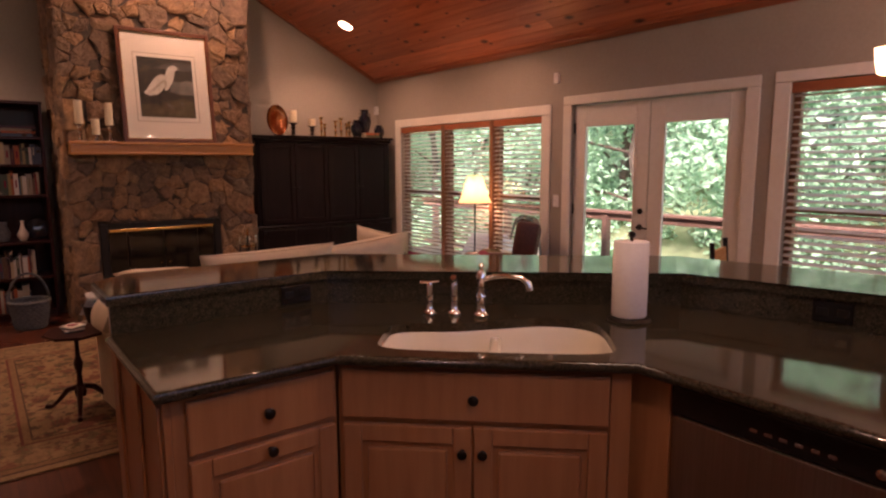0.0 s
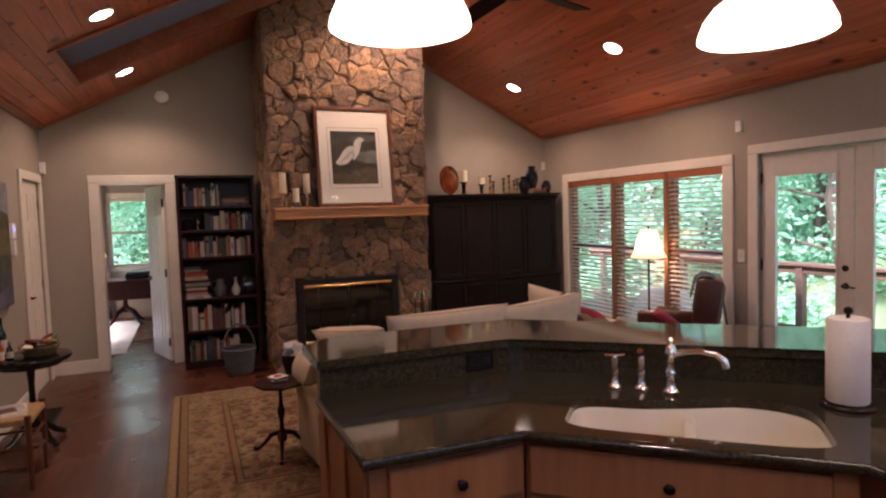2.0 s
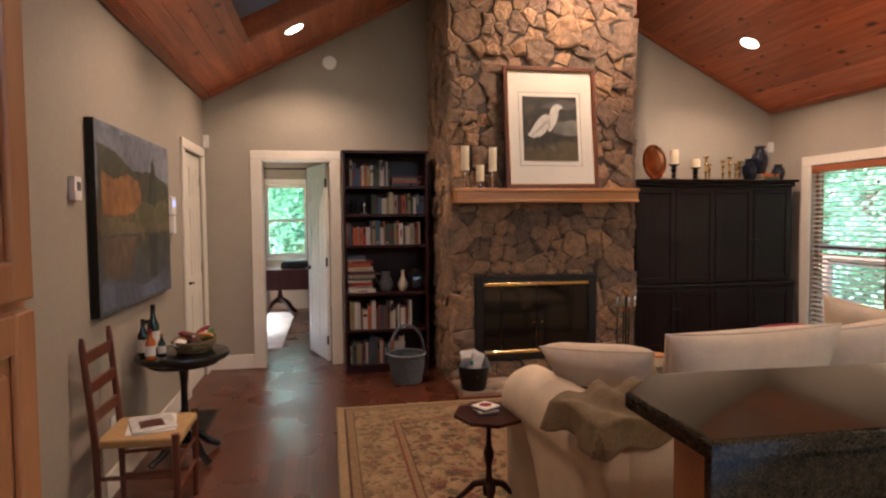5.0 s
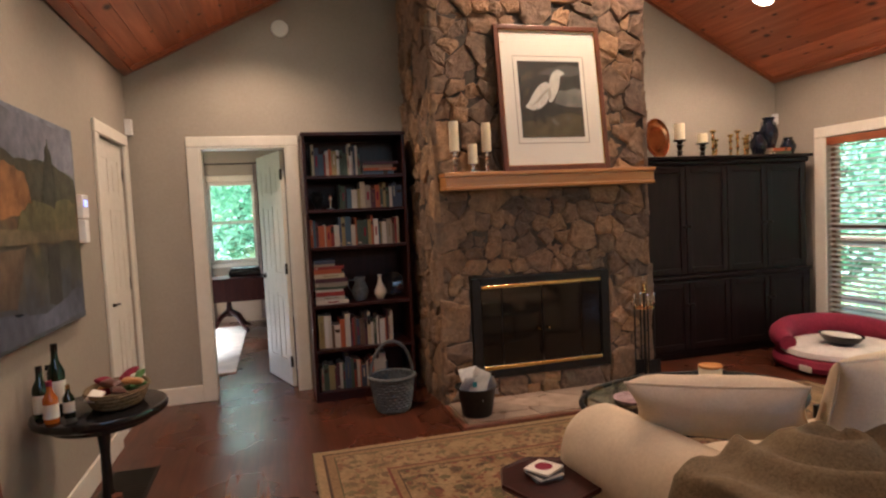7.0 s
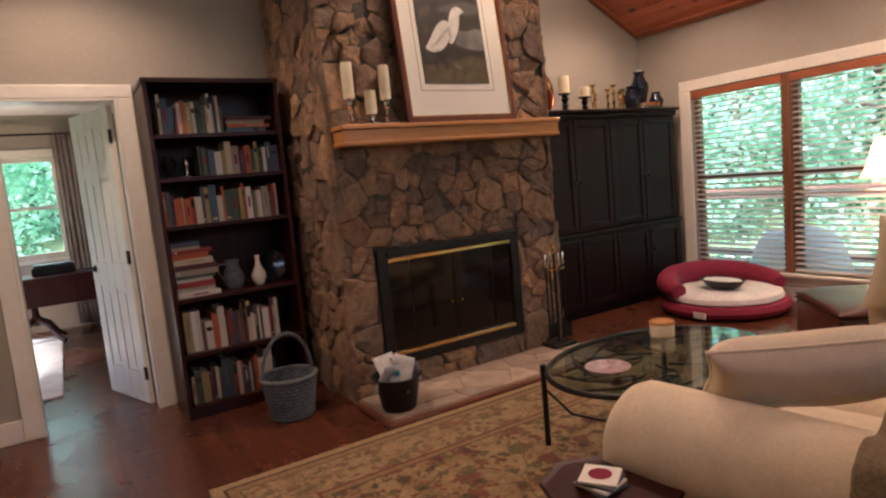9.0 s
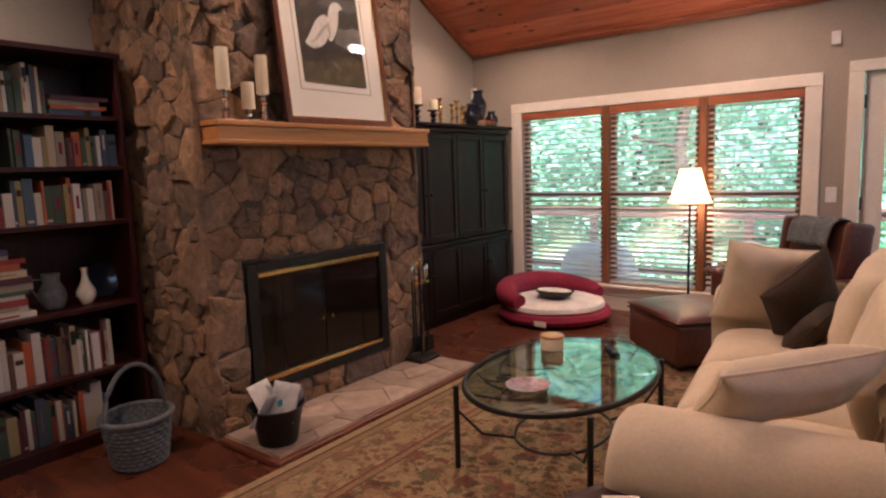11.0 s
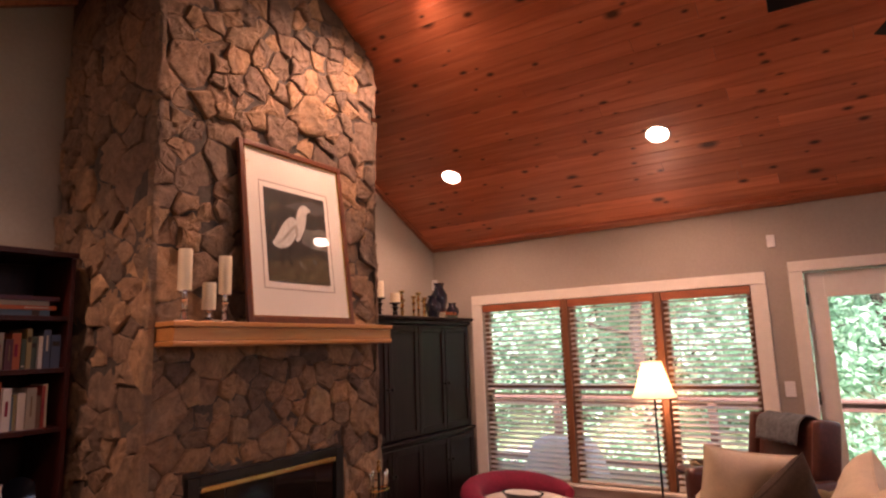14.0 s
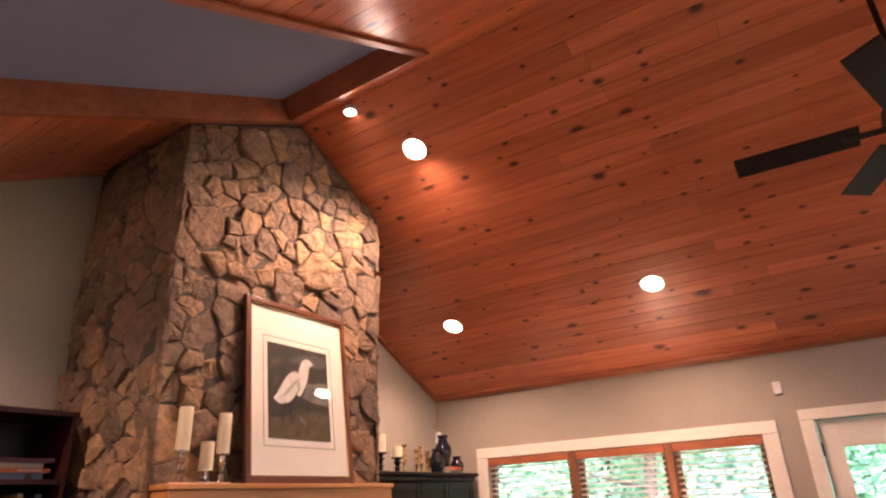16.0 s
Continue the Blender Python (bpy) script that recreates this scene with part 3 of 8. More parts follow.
board("window_sill", (XE - 0.06, 4.85, 0.222), (XE - 0.001, 7.69, 0.25), "cream painted window sill")
board("window_trim", (XE - 0.02, 4.90, 0.14), (XE - 0.001, 7.63, 0.22), "cream painted apron under the sill")
for y0, y1, z0, z1 in ((2.83, 2.93, 0, 2.04), (4.60, 4.70, 0, 2.04), (2.83, 4.70, 2.042, 2.125)):
    board("door_trim", (XE - 0.022, y0, z0), (XE - 0.001, y1, z1), "cream painted french door casing")
for y0, y1, z0, z1 in ((2.62, 2.73, 0.25, 2.05), (1.04, 1.15, 0.25, 2.05), (1.04, 2.73, 2.052, 2.13)):
    board("window_trim", (XE - 0.022, y0, z0), (XE - 0.001, y1, z1), "cream painted window casing")
board("window_sill", (XE - 0.06, 1.02, 0.222), (XE - 0.001, 2.75, 0.25), "cream painted window sill")


def sash_window(index, y0, y1, z0, z1):
    w = thing("window_%d" % index, (XE + 0.05, 0, 0), "stained wood double-hung window with clear panes", "window", kind="structure")
    t, mid = 0.045, (z0 + z1) / 2 + 0.01
    for a, b, lo, hi in ((y0, y0 + t, z0, z1), (y1 - t, y1, z0, z1), (y0 + t, y1 - t, z0, z0 + t), (y0 + t, y1 - t, z1 - t, z1), (y0 + t, y1 - t, mid - 0.02, mid + 0.02)):
        part("window_frame", boxed((0, a, lo), (0.06, b, hi), 0.004), M["window_wood"], w)
    for lo, hi in ((z0 + t, mid - 0.02), (mid + 0.02, z1 - t)):
        g = part("pane", boxed((0.028, y0 + t, lo), (0.032, y1 - t, hi), 0), M["glass"], w)
        g.visible_shadow = False
    return w


SLAT = bmesh.new()
box(SLAT, (-0.024, -0.5, -0.0015), (0.024, 0.5, 0.0015))
SLAT_MESH = bpy.data.meshes.new("slat")
SLAT.to_mesh(SLAT_MESH)
SLAT_MESH.materials.append(M["blind"])


def blind(y0, y1, z0, z1, n):
    b = thing("window_blind", (XE + 0.012, (y0 + y1) / 2, 0), "open wooden venetian blind with a stained valance", "blind", "wooden blinds in the windows")
    part("valance", boxed((-0.022, y0 - (y0 + y1) / 2 - 0.006, z1 - 0.07), (0.03, y1 - (y0 + y1) / 2 + 0.006, z1), 0.004), M["trim_wood"], b)
    half = (y1 - y0) / 2 - 0.006
    step = (z1 - 0.09 - z0 - 0.03) / n
    for k in range(n + 1):
        s = new("slat", SLAT_MESH)
        s.parent = b
        s.matrix_basis = pose(0, 0, z0 + 0.03 + k * step, 0, -20, 0) @ Matrix.Diagonal((1, 2 * half, 1, 1))
    part("bottom_rail", boxed((-0.024, -half, z0 + 0.004), (0.024, half, z0 + 0.02), 0.003), M["blind"], b)
    for y in (-half * 0.72, half * 0.72):
        part("ladder_cord", rod([(-0.026, y, z0 + 0.01), (-0.026, y, z1 - 0.06)], 0.0016, 5), M["blind"], b)
    return b


for k, (y0, y1) in enumerate(WINDOWS):
    sash_window(k + 1, y0, y1, 0.25, 1.965)
    blind(y0 + 0.01, y1 - 0.01, 0.26, 1.96, 33)
for y0, y1 in ((5.715, 5.775), (6.60, 6.66)):
    board("window_mullion", (XE - 0.012, y0, 0.252), (XE + 0.14, y1, 1.965), "stained wood mullion between the windows", "window_wood")
sash_window(4, 1.90, 2.62, 0.25, 2.05)
sash_window(5, 1.15, 1.86, 0.25, 2.05)
board("window_mullion", (XE - 0.012, 1.86, 0.252), (XE + 0.14, 1.90, 2.05), "stained wood mullion between the windows", "window_wood")
for y0, y1 in ((1.91, 2.61), (1.16, 1.85)):
    blind(y0, y1, 0.26, 2.045, 34)


# ---- doors ----
def panel_door(name, place, turn, width, height, label, hinge_side=1, lever="bronze", kind="structure"):
    """A six-panel door hinged at its origin, lying along +x, thickness along y."""
    d = thing(name, place, label, "door", turn=turn, kind=kind)
    t = 0.035
    part("slab", boxed((0, 0.008, 0.005), (width, t - 0.008, height), 0.001), M["white"], d)
    st, mid = 0.11, width / 2
    rails = [(0.005, 0.22), (0.80, 0.98), (1.56, 1.66), (height - 0.12, height)]
    for y0, y1 in ((0, 0.0079), (t - 0.0079, t)):
        for x0, x1 in ((0, st), (width - st, width), (mid - 0.05, mid + 0.05)):
            part("stile", boxed((x0, y0, 0.005), (x1, y1, height), 0.003), M["white"], d)
        for lo, hi in rails:
            for x0, x1 in ((st + 0.001, mid - 0.051), (mid + 0.051, width - st - 0.001)):
                part("rail", boxed((x0, y0, lo), (x1, y1, hi), 0.003), M["white"], d)
        for lo, hi in zip([r[1] for r in rails], [r[0] for r in rails[1:]]):
            for x0, x1 in ((st + 0.03, mid - 0.08), (mid + 0.08, width - st - 0.03)):
                part("panel", boxed((x0, y0 + (0.002 if y0 == 0 else 0), lo + 0.03), (x1, y1 - (0 if y0 == 0 else 0.002), hi - 0.03), 0.003), M["white"], d)
    for y, s in ((0, -1), (t, 1)):
        h = part("door_handle", turned([(0.027, 0), (0.027, 0.006), (0.012, 0.01), (0.011, 0.04)], 16, pose(width - 0.065, y, 0.93, 90 * (1 if s < 0 else -1))), M[lever], d, "dark bronze handle", True)
        part("lever", rod([(width - 0.065, y + s * 0.04, 0.93), (width - 0.10, y + s * 0.045, 0.932), (width - 0.165, y + s * 0.04, 0.925)], 0.008, 8), M[lever], h, smooth=True)
    for z in (0.22, 1.02, 1.82):
        part("hinge", boxed((-0.012, -0.006 if hinge_side < 0 else t - 0.012, z - 0.045), (0.012, 0.012 if hinge_side < 0 else t + 0.006, z + 0.045), 0.002), M["bronze"], d, "dark bronze hinge")
    return d


panel_door("door_1", (0.20, YN + 0.135, 0), 108, 0.645, 2.02, "open cream six-panel door into the next room", 1)
panel_door("door_2", (XW - 0.05, 7.965, 0), -90, 0.69, 2.03, "closed cream six-panel door in the side wall", 1)


def french_door(name, y0, y1, handle_at):
    d = thing(name, (XE + 0.03, 0, 0), "cream french door with one tall glass pane", "door", kind="structure")
    st, top = 0.13, 0.20
    part("stile", boxed((0, y0, 0.01), (0.045, y0 + st, 2.03), 0.004), M["white"], d)
    part("stile", boxed((0, y1 - st, 0.01), (0.045, y1, 2.03), 0.004), M["white"], d)
    part("rail", boxed((0.0, y0 + st + 0.001, 2.03 - top), (0.045, y1 - st - 0.001, 2.03), 0.004), M["white"], d)
    part("rail", boxed((0.0, y0 + st + 0.001, 0.01), (0.045, y1 - st - 0.001, 0.28), 0.004), M["white"], d)
    g = part("pane", boxed((0.02, y0 + st, 0.28), (0.024, y1 - st, 1.83), 0), M["glass"], d)
    g.visible_shadow = False
    for lo, hi in (((-0.008, y0 + st - 0.012, 0.27), (0.0, y0 + st + 0.012, 1.84)), ((-0.008, y1 - st - 0.012, 0.27), (0.0, y1 - st + 0.012, 1.84))):
        part("glazing_bead", boxed(lo, hi, 0.003), M["white"], d)
    if handle_at:
        h = part("door_handle", turned([(0.026, 0), (0.026, 0.008), (0.011, 0.012), (0.011, 0.045)], 16, pose(0, handle_at, 0.93, 0, -90)), M["bronze"], d, "dark bronze handle", True)
        part("lever", rod([(-0.045, handle_at, 0.93), (-0.05, handle_at - 0.03, 0.932), (-0.045, handle_at - 0.10, 0.925)], 0.008, 8), M["bronze"], h, smooth=True)
        part("deadbolt", turned([(0.024, 0), (0.026, 0.012), (0.02, 0.02)], 16, pose(0, handle_at, 1.07, 0, -90)), M["bronze"], d, "dark bronze deadbolt", True)
    for z in (0.25, 1.05, 1.82):
        yy = y1 if y1 > 4 else y0
        part("hinge", boxed((-0.01, yy - 0.012, z - 0.05), (0.01, yy + 0.002, z + 0.05), 0.002), M["bronze"], d, "dark bronze hinge")
    return d


french_door("door_3", 3.77, 4.595, 3.83)
french_door("door_4", 2.935, 3.76, None)

# ---- stone chimney ----
STONE_DEPTH = 0.042
CX0, CX1, CY = 1.215, 2.97, 7.22


def stone_mat(name):
    m, nt, b = shader(name)
    v = coords(nt)
    info = nt.nodes.new("ShaderNodeObjectInfo")
    fine = node(nt, "ShaderNodeTexNoise", Scale=17.0, Detail=11.0, Roughness=0.72, Distortion=0.6)
    broad = node(nt, "ShaderNodeTexNoise", Scale=6.5, Detail=6.0, Roughness=0.65)
    for n in (fine, broad):
        nt.links.new(v, n.inputs["Vector"])
    tone = ramp(nt, info.outputs["Random"], [(0, (0.23, 0.145, 0.09)), (0.16, (0.36, 0.225, 0.125)), (0.30, (0.15, 0.105, 0.075)), (0.46, (0.29, 0.19, 0.115)), (0.60, (0.20, 0.14, 0.10)), (0.74, (0.42, 0.26, 0.14)), (0.86, (0.25, 0.165, 0.11)), (0.95, (0.15, 0.108, 0.08))])
    col = mix(nt, tone, ramp(nt, fine.outputs[0], [(0.30, (0.52, 0.50, 0.48)), (0.70, (1.5, 1.46, 1.42))]), 1.0, "MULTIPLY")
    col = mix(nt, col, (0.14, 0.105, 0.075), ramp(nt, broad.outputs[0], [(0.5, (0, 0, 0)), (0.72, (0.65,) * 3)]))
    nt.links.new(col, b.inputs["Base Color"])
    b.inputs["Roughness"].default_value = 0.85
    bump(nt, b, fine.outputs[0], 1.0, 0.035)
    return m


M["stone"] = stone_mat("fieldstone")


def clip_poly(poly, n, d):
    """The part of a convex polygon with p.n <= d."""
    out = []
    for i, p in enumerate(poly):
        q = poly[(i + 1) % len(poly)]
        a, b = p[0] * n[0] + p[1] * n[1] - d, q[0] * n[0] + q[1] * n[1] - d
        if a <= 0:
            out.append(p)
        if a * b < 0:
            t = a / (a - b)
            out.append((p[0] + t * (q[0] - p[0]), p[1] + t * (q[1] - p[1])))
    return out


def poly_area(p):
    return 0.5 * sum(p[i][0] * p[(i + 1) % len(p)][1] - p[(i + 1) % len(p)][0] * p[i][1] for i in range(len(p)))


def rubble(outline, spacing, hole, rng, spread=0.75):
    """Irregular convex stones that fill an outline, with sites kept apart by a varying distance."""
    xs, ys = [p[0] for p in outline], [p[1] for p in outline]
    sites = []
    for _ in range(14000):
        p = (rng.uniform(min(xs), max(xs)), rng.uniform(min(ys), max(ys)))
        r = spacing * (0.32 + 1.45 * rng.random() ** 1.7)
        if all(math.hypot(p[0] - q[0], (p[1] - q[1]) * (1.15 if int(p[0] * 7) % 2 else 0.95)) > 0.5 * (r + q[2]) for q in sites):
            sites.append((*p, r))
    cells = []
    for i, (x, y, r) in enumerate(sites):
        poly = list(outline)
        for j, (u, v, w) in enumerate(sites):
            if i == j or math.hypot(u - x, v - y) > 1.2:
                continue
            wob = math.sin(i * 12.9 + j * 12.9) * 0.34
            n = (u - x - wob * (v - y), (v - y) * 1.15 + wob * (u - x))
            bias = 0.5 + 0.30 * (r - w) / (r + w)
            k = n[0] * (x + (u - x) * bias) + n[1] * (y + (v - y) * bias)
            poly = clip_poly(poly, n, k)
            if len(poly) < 3:
                break
        if len(poly) < 3:
            continue
        if hole:
            hx0, hx1, hy0, hy1 = hole
            if any(hx0 - 1e-6 < a < hx1 + 1e-6 and b < hy1 for a, b in poly) or (hx0 < x < hx1 and y < hy1):
                best = max(((clip_poly(poly, (1, 0), hx0)), (clip_poly(poly, (-1, 0), -hx1)), (clip_poly(poly, (0, -1), -hy1))), key=lambda q: abs(poly_area(q)) if len(q) > 2 else 0)
                poly = best
        if len(poly) > 2 and abs(poly_area(poly)) > 0.0014:
            cells.append(poly)
    return cells


def stone_mesh(poly, rng, place):
    """A rough stone on a polygon: joint gap, battered sides, uneven face. place maps (a, b, out) to the room."""
    cx, cy = sum(p[0] for p in poly) / len(poly), sum(p[1] for p in poly) / len(poly)
    ring = []
    for i, p in enumerate(poly):
        q = poly[(i + 1) % len(poly)]
        ring.append(p)
        span = math.hypot(q[0] - p[0], q[1] - p[1])
        cuts = [0.33, 0.68] if span > 0.13 else [0.5] if span > 0.06 else []
        for t in cuts:
            t += rng.uniform(-0.1, 0.1)
            ring.append((p[0] + t * (q[0] - p[0]) + rng.uniform(-0.008, 0.006), p[1] + t * (q[1] - p[1]) + rng.uniform(-0.008, 0.006)))
    out = STONE_DEPTH * rng.uniform(0.5, 1.3)
    tilt = (rng.uniform(-0.13, 0.13), rng.uniform(-0.13, 0.13))
    bm = bmesh.new()
    rings = []
    for inset, h in ((0.0, 0.0), (0.001, 0.68), (0.009, 0.97), (0.034, 1.08)):
        vs = []
        for x, y in ring:
            d = math.hypot(x - cx, y - cy) or 1
            k = max(0.25, 1 - inset * (1 + rng.uniform(-0.25, 0.25)) / d)
            px, py = cx + (x - cx) * k, cy + (y - cy) * k
            z = out * h + (tilt[0] * (px - cx) + tilt[1] * (py - cy)) * (h > 0.5) + (rng.uniform(-0.006, 0.006) if h > 0.5 else 0)
            vs.append(bm.verts.new(place(px, py, max(z, 0.0))))
        rings.append(vs)
    n = len(ring)
    for a, b in zip(rings, rings[1:]):
        for i in range(n):
            bm.faces.new((a[i], a[(i + 1) % n], b[(i + 1) % n], b[i]))
    mid = bm.verts.new(place(cx, cy, out * rng.uniform(1.0, 1.25)))
    for i in range(n):
        bm.faces.new((rings[-1][i], rings[-1][(i + 1) % n], mid))
    return bm


chimney = thing("chimney", (0, 0, 0), "tall fieldstone chimney with a firebox, reaching the ridge", "chimney", kind="structure")
FX0, FX1, FZ0, FZ1 = 1.46, 2.59, 0.18, 0.93
bm = bmesh.new()
front = CY
grout = CY - 0.016
for x0, x1, z0, z1 in ((CX0 + 0.014, FX0, 0, FZ1), (FX1, CX1 - 0.014, 0, FZ1), (FX0, FX1, 0, FZ0)):
    box(bm, (x0, grout, z0), (x1, YN - 0.002, z1))
top = [(CX0 + 0.014, FZ1), (CX1 - 0.014, FZ1), (CX1 - 0.014, roof_z(CX1) + 0.01), (RIDGE_X, RIDGE_Z), (CX0 + 0.014, roof_z(CX0) + 0.01)]
a = [bm.verts.new((x, grout, z)) for x, z in top]
b = [bm.verts.new((x, YN - 0.002, z)) for x, z in top]
for k in range(5):
    j = (k + 1) % 5
    bm.faces.new((a[k], a[j], b[j], b[k]))
bm.faces.new(a)
bm.faces.new(b[::-1])
part("mortar_core", bm, M["mortar"], chimney)
rng = random.Random(5)
lean = [(CX0, 0.0), (CX1, 0.0), (CX1, roof_z(CX1) - 0.02), (RIDGE_X, RIDGE_Z - 0.03), (CX0, roof_z(CX0) - 0.02)]
for poly in rubble(lean, 0.235, (FX0 - 0.01, FX1 + 0.01, 0.0, FZ1 + 0.01), rng):
    part("stone", stone_mesh(poly, rng, lambda x, z, o: (x, front - o + 0.004, z)), M["stone"], chimney)
for poly in rubble([(FX0, 0.0), (FX1, 0.0), (FX1, FZ0 - 0.005), (FX0, FZ0 - 0.005)], 0.30, None, rng):
    part("stone", stone_mesh(poly, rng, lambda x, z, o: (x, front - o + 0.004, z)), M["stone"], chimney)
side_stones = []
for xs, sg in ((CX0 + 0.03, -1), (CX1 - 0.03, 1)):
    hi = roof_z(CX0) - 0.03
    for poly in rubble([(front - 0.045, 0.0), (YN - 0.004, 0.0), (YN - 0.004, hi), (front - 0.045, hi)], 0.26, None, rng):
        side_stones.append((stone_mesh(poly, rng, lambda y, z, o: (xs + sg * (o - 0.004), y, z)), sg))
joined = bmesh.new()
for sbm, sg in side_stones:
    if sg < 0:
        part("stone", sbm, M["stone"], chimney)
    else:
        tmp = bpy.data.meshes.new("tmp")
        sbm.to_mesh(tmp)
        sbm.free()
        joined.from_mesh(tmp)
        bpy.data.meshes.remove(tmp)
tagged(part("far_side_stonework", joined, M["stone"], chimney), kind="stuff")

# firebox with black metal frame, glass doors and brass bars
fire = thing("fireplace_insert", (0, 0, 0), "black fireplace insert with dark glass doors and brass bars", "fireplace")
fy = front - 0.045
for lo, hi in (((FX0, fy, FZ0), (FX0 + 0.07, fy + 0.06, FZ1)), ((FX1 - 0.07, fy, FZ0), (FX1, fy + 0.06, FZ1)), ((FX0 + 0.071, fy, FZ1 - 0.05), (FX1 - 0.071, fy + 0.06, FZ1)), ((FX0 + 0.071, fy, FZ0), (FX1 - 0.071, fy + 0.06, FZ0 + 0.06))):
    part("frame", boxed(lo, hi, 0.004), M["black_metal"], fire)
for z in (FZ1 - 0.082, FZ0 + 0.061):
    part("brass_bar", boxed((FX0 + 0.075, fy - 0.004, z), (FX1 - 0.075, fy + 0.012, z + 0.028), 0.005, 3), M["brass"], fire, "polished brass bar")
mid = (FX0 + FX1) / 2
M["smoked"] = surf("smoked_glass", (0.006, 0.005, 0.005), (0.010, 0.008, 0.007), 4, 0.06, relief=0.0)
for x0, x1 in ((FX0 + 0.075, mid - 0.33), (mid - 0.325, mid - 0.003), (mid + 0.003, mid + 0.325), (mid + 0.33, FX1 - 0.075)):
    part("glass_door", boxed((x0, fy + 0.018, FZ0 + 0.091), (x1, fy + 0.024, FZ1 - 0.085), 0.002), M["smoked"], fire, "smoked glass panel")
for x in (mid - 0.04, mid + 0.04):
    part("pull", turned([(0.006, 0), (0.006, 0.012), (0.011, 0.016), (0.008, 0.026)], 12, pose(x, fy + 0.018, 0.52, 90)), M["brass"], fire, smooth=True)

# hearth of flat stones with a wood edge
hearth = thing("hearth", (0, 0, 0), "low hearth of pale flat stone slabs with a wood edge", "hearth", kind="structure")
HX0, HX1, HY0 = 1.24, 2.96, 6.70
M["slab"] = surf("pale_slate", (0.24, 0.17, 0.125), (0.40, 0.30, 0.23), 9, 0.7, relief=0.4, spread=0.25)
part("bed", boxed((HX0, HY0, 0), (HX1, front - 0.052, 0.030), 0), M["slab"], hearth)
for poly in rubble([(HX0 + 0.004, HY0 + 0.004), (HX1 - 0.004, HY0 + 0.004), (HX1 - 0.004, front - 0.056), (HX0 + 0.004, front - 0.056)], 0.46, None, random.Random(8)):
    hx, hy = sum(p[0] for p in poly) / len(poly), sum(p[1] for p in poly) / len(poly)
    bm = bmesh.new()
    prism(bm, [(hx + (x - hx) * 0.982, hy + (y - hy) * 0.982) for x, y in poly], 0.0301, 0.037 + 0.002 * (len(poly) % 2), 0.003)
    part("slab", bm, M["slab"], hearth)
part("edge_strip", boxed((HX0 - 0.04, HY0 - 0.045, 0), (HX1 + 0.04, HY0, 0.03), 0.008), M["red_wood"], hearth)
part("edge_strip", boxed((HX0 - 0.04, HY0 + 0.001, 0), (HX0, front - 0.06, 0.03), 0.008), M["red_wood"], hearth)
part("edge_strip", boxed((HX1, HY0 + 0.001, 0), (HX1 + 0.04, front - 0.06, 0.03), 0.008), M["red_wood"], hearth)

# mantel shelf
mantel = thing("mantel_shelf", (0, 0, 0), "honey pine mantel shelf with a moulded lower edge", "mantel")
MX0, MX1, MY = 1.25, 2.935, 7.02
part("shelf", boxed((MX0, MY, 1.678), (MX1, front - 0.02, 1.705), 0.006, 3), M["mantel"], mantel)
part("fascia", boxed((MX0 + 0.012, MY + 0.012, 1.61), (MX1 - 0.012, front - 0.02, 1.677), 0.004), M["mantel"], mantel)
part("moulding", boxed((MX0 + 0.004, MY + 0.004, 1.583), (MX1 - 0.004, front - 0.02, 1.609), 0.01, 3), M["mantel"], mantel)


# ---- living room furniture ----
def ring(cx, cy, z, rx, ry, n=28, a0=0.0):
    return [(cx + rx * math.cos(a0 + 2 * math.pi * k / n), cy + ry * math.sin(a0 + 2 * math.pi * k / n), z) for k in range(n)]


# rug
RX0, RX1, RY0, RY1 = 0.235, 3.95, 4.06, 6.652
rug = thing("area_rug", ((RX0 + RX1) / 2, (RY0 + RY1) / 2, 0), "large gold and rust floral wool rug on the hardwood", "rug")
part("rug_field", boxed((-(RX1 - RX0) / 2, -(RY1 - RY0) / 2, 0.001), ((RX1 - RX0) / 2, (RY1 - RY0) / 2, 0.012), 0.004), rug_pile("rug_pile", RX1 - RX0, RY1 - RY0), rug)
for sx in (-1, 1):
    part("binding", rod([(sx * (RX1 - RX0) / 2, -(RY1 - RY0) / 2, 0.008), (sx * (RX1 - RX0) / 2, (RY1 - RY0) / 2, 0.008)], 0.008, 6), M["throw"], rug)

# bookcase
BX0, BX1, BY0, BY1, BZ = 0.33, 1.125, 7.70, 8.12, 2.09
SHELF_Z = [0.075, 0.41, 0.76, 1.21, 1.50, 1.76]
case = thing("bookcase", (BX0, BY0, 0), "tall espresso wood bookcase full of books and vases", "bookcase")
W, D = BX1 - BX0, BY1 - BY0
part("side", boxed((0, 0, 0), (0.024, D, BZ - 0.03), 0.003), M["mahogany"], case)
part("side", boxed((W - 0.024, 0, 0), (W, D, BZ - 0.03), 0.003), M["mahogany"], case)
part("top", boxed((-0.008, -0.012, BZ - 0.029), (W + 0.008, D, BZ), 0.005), M["mahogany"], case)
part("back", boxed((0.024, D - 0.012, 0.02), (W - 0.024, D - 0.002, BZ - 0.03), 0), M["mahogany"], case)
part("plinth", boxed((0.0245, 0.012, 0), (W - 0.0245, 0.03, 0.05), 0.002), M["mahogany"], case)
for z in SHELF_Z:
    part("shelf", boxed((0.0245, 0.006, z - 0.024), (W - 0.0245, D - 0.013, z), 0.002), M["mahogany"], case)


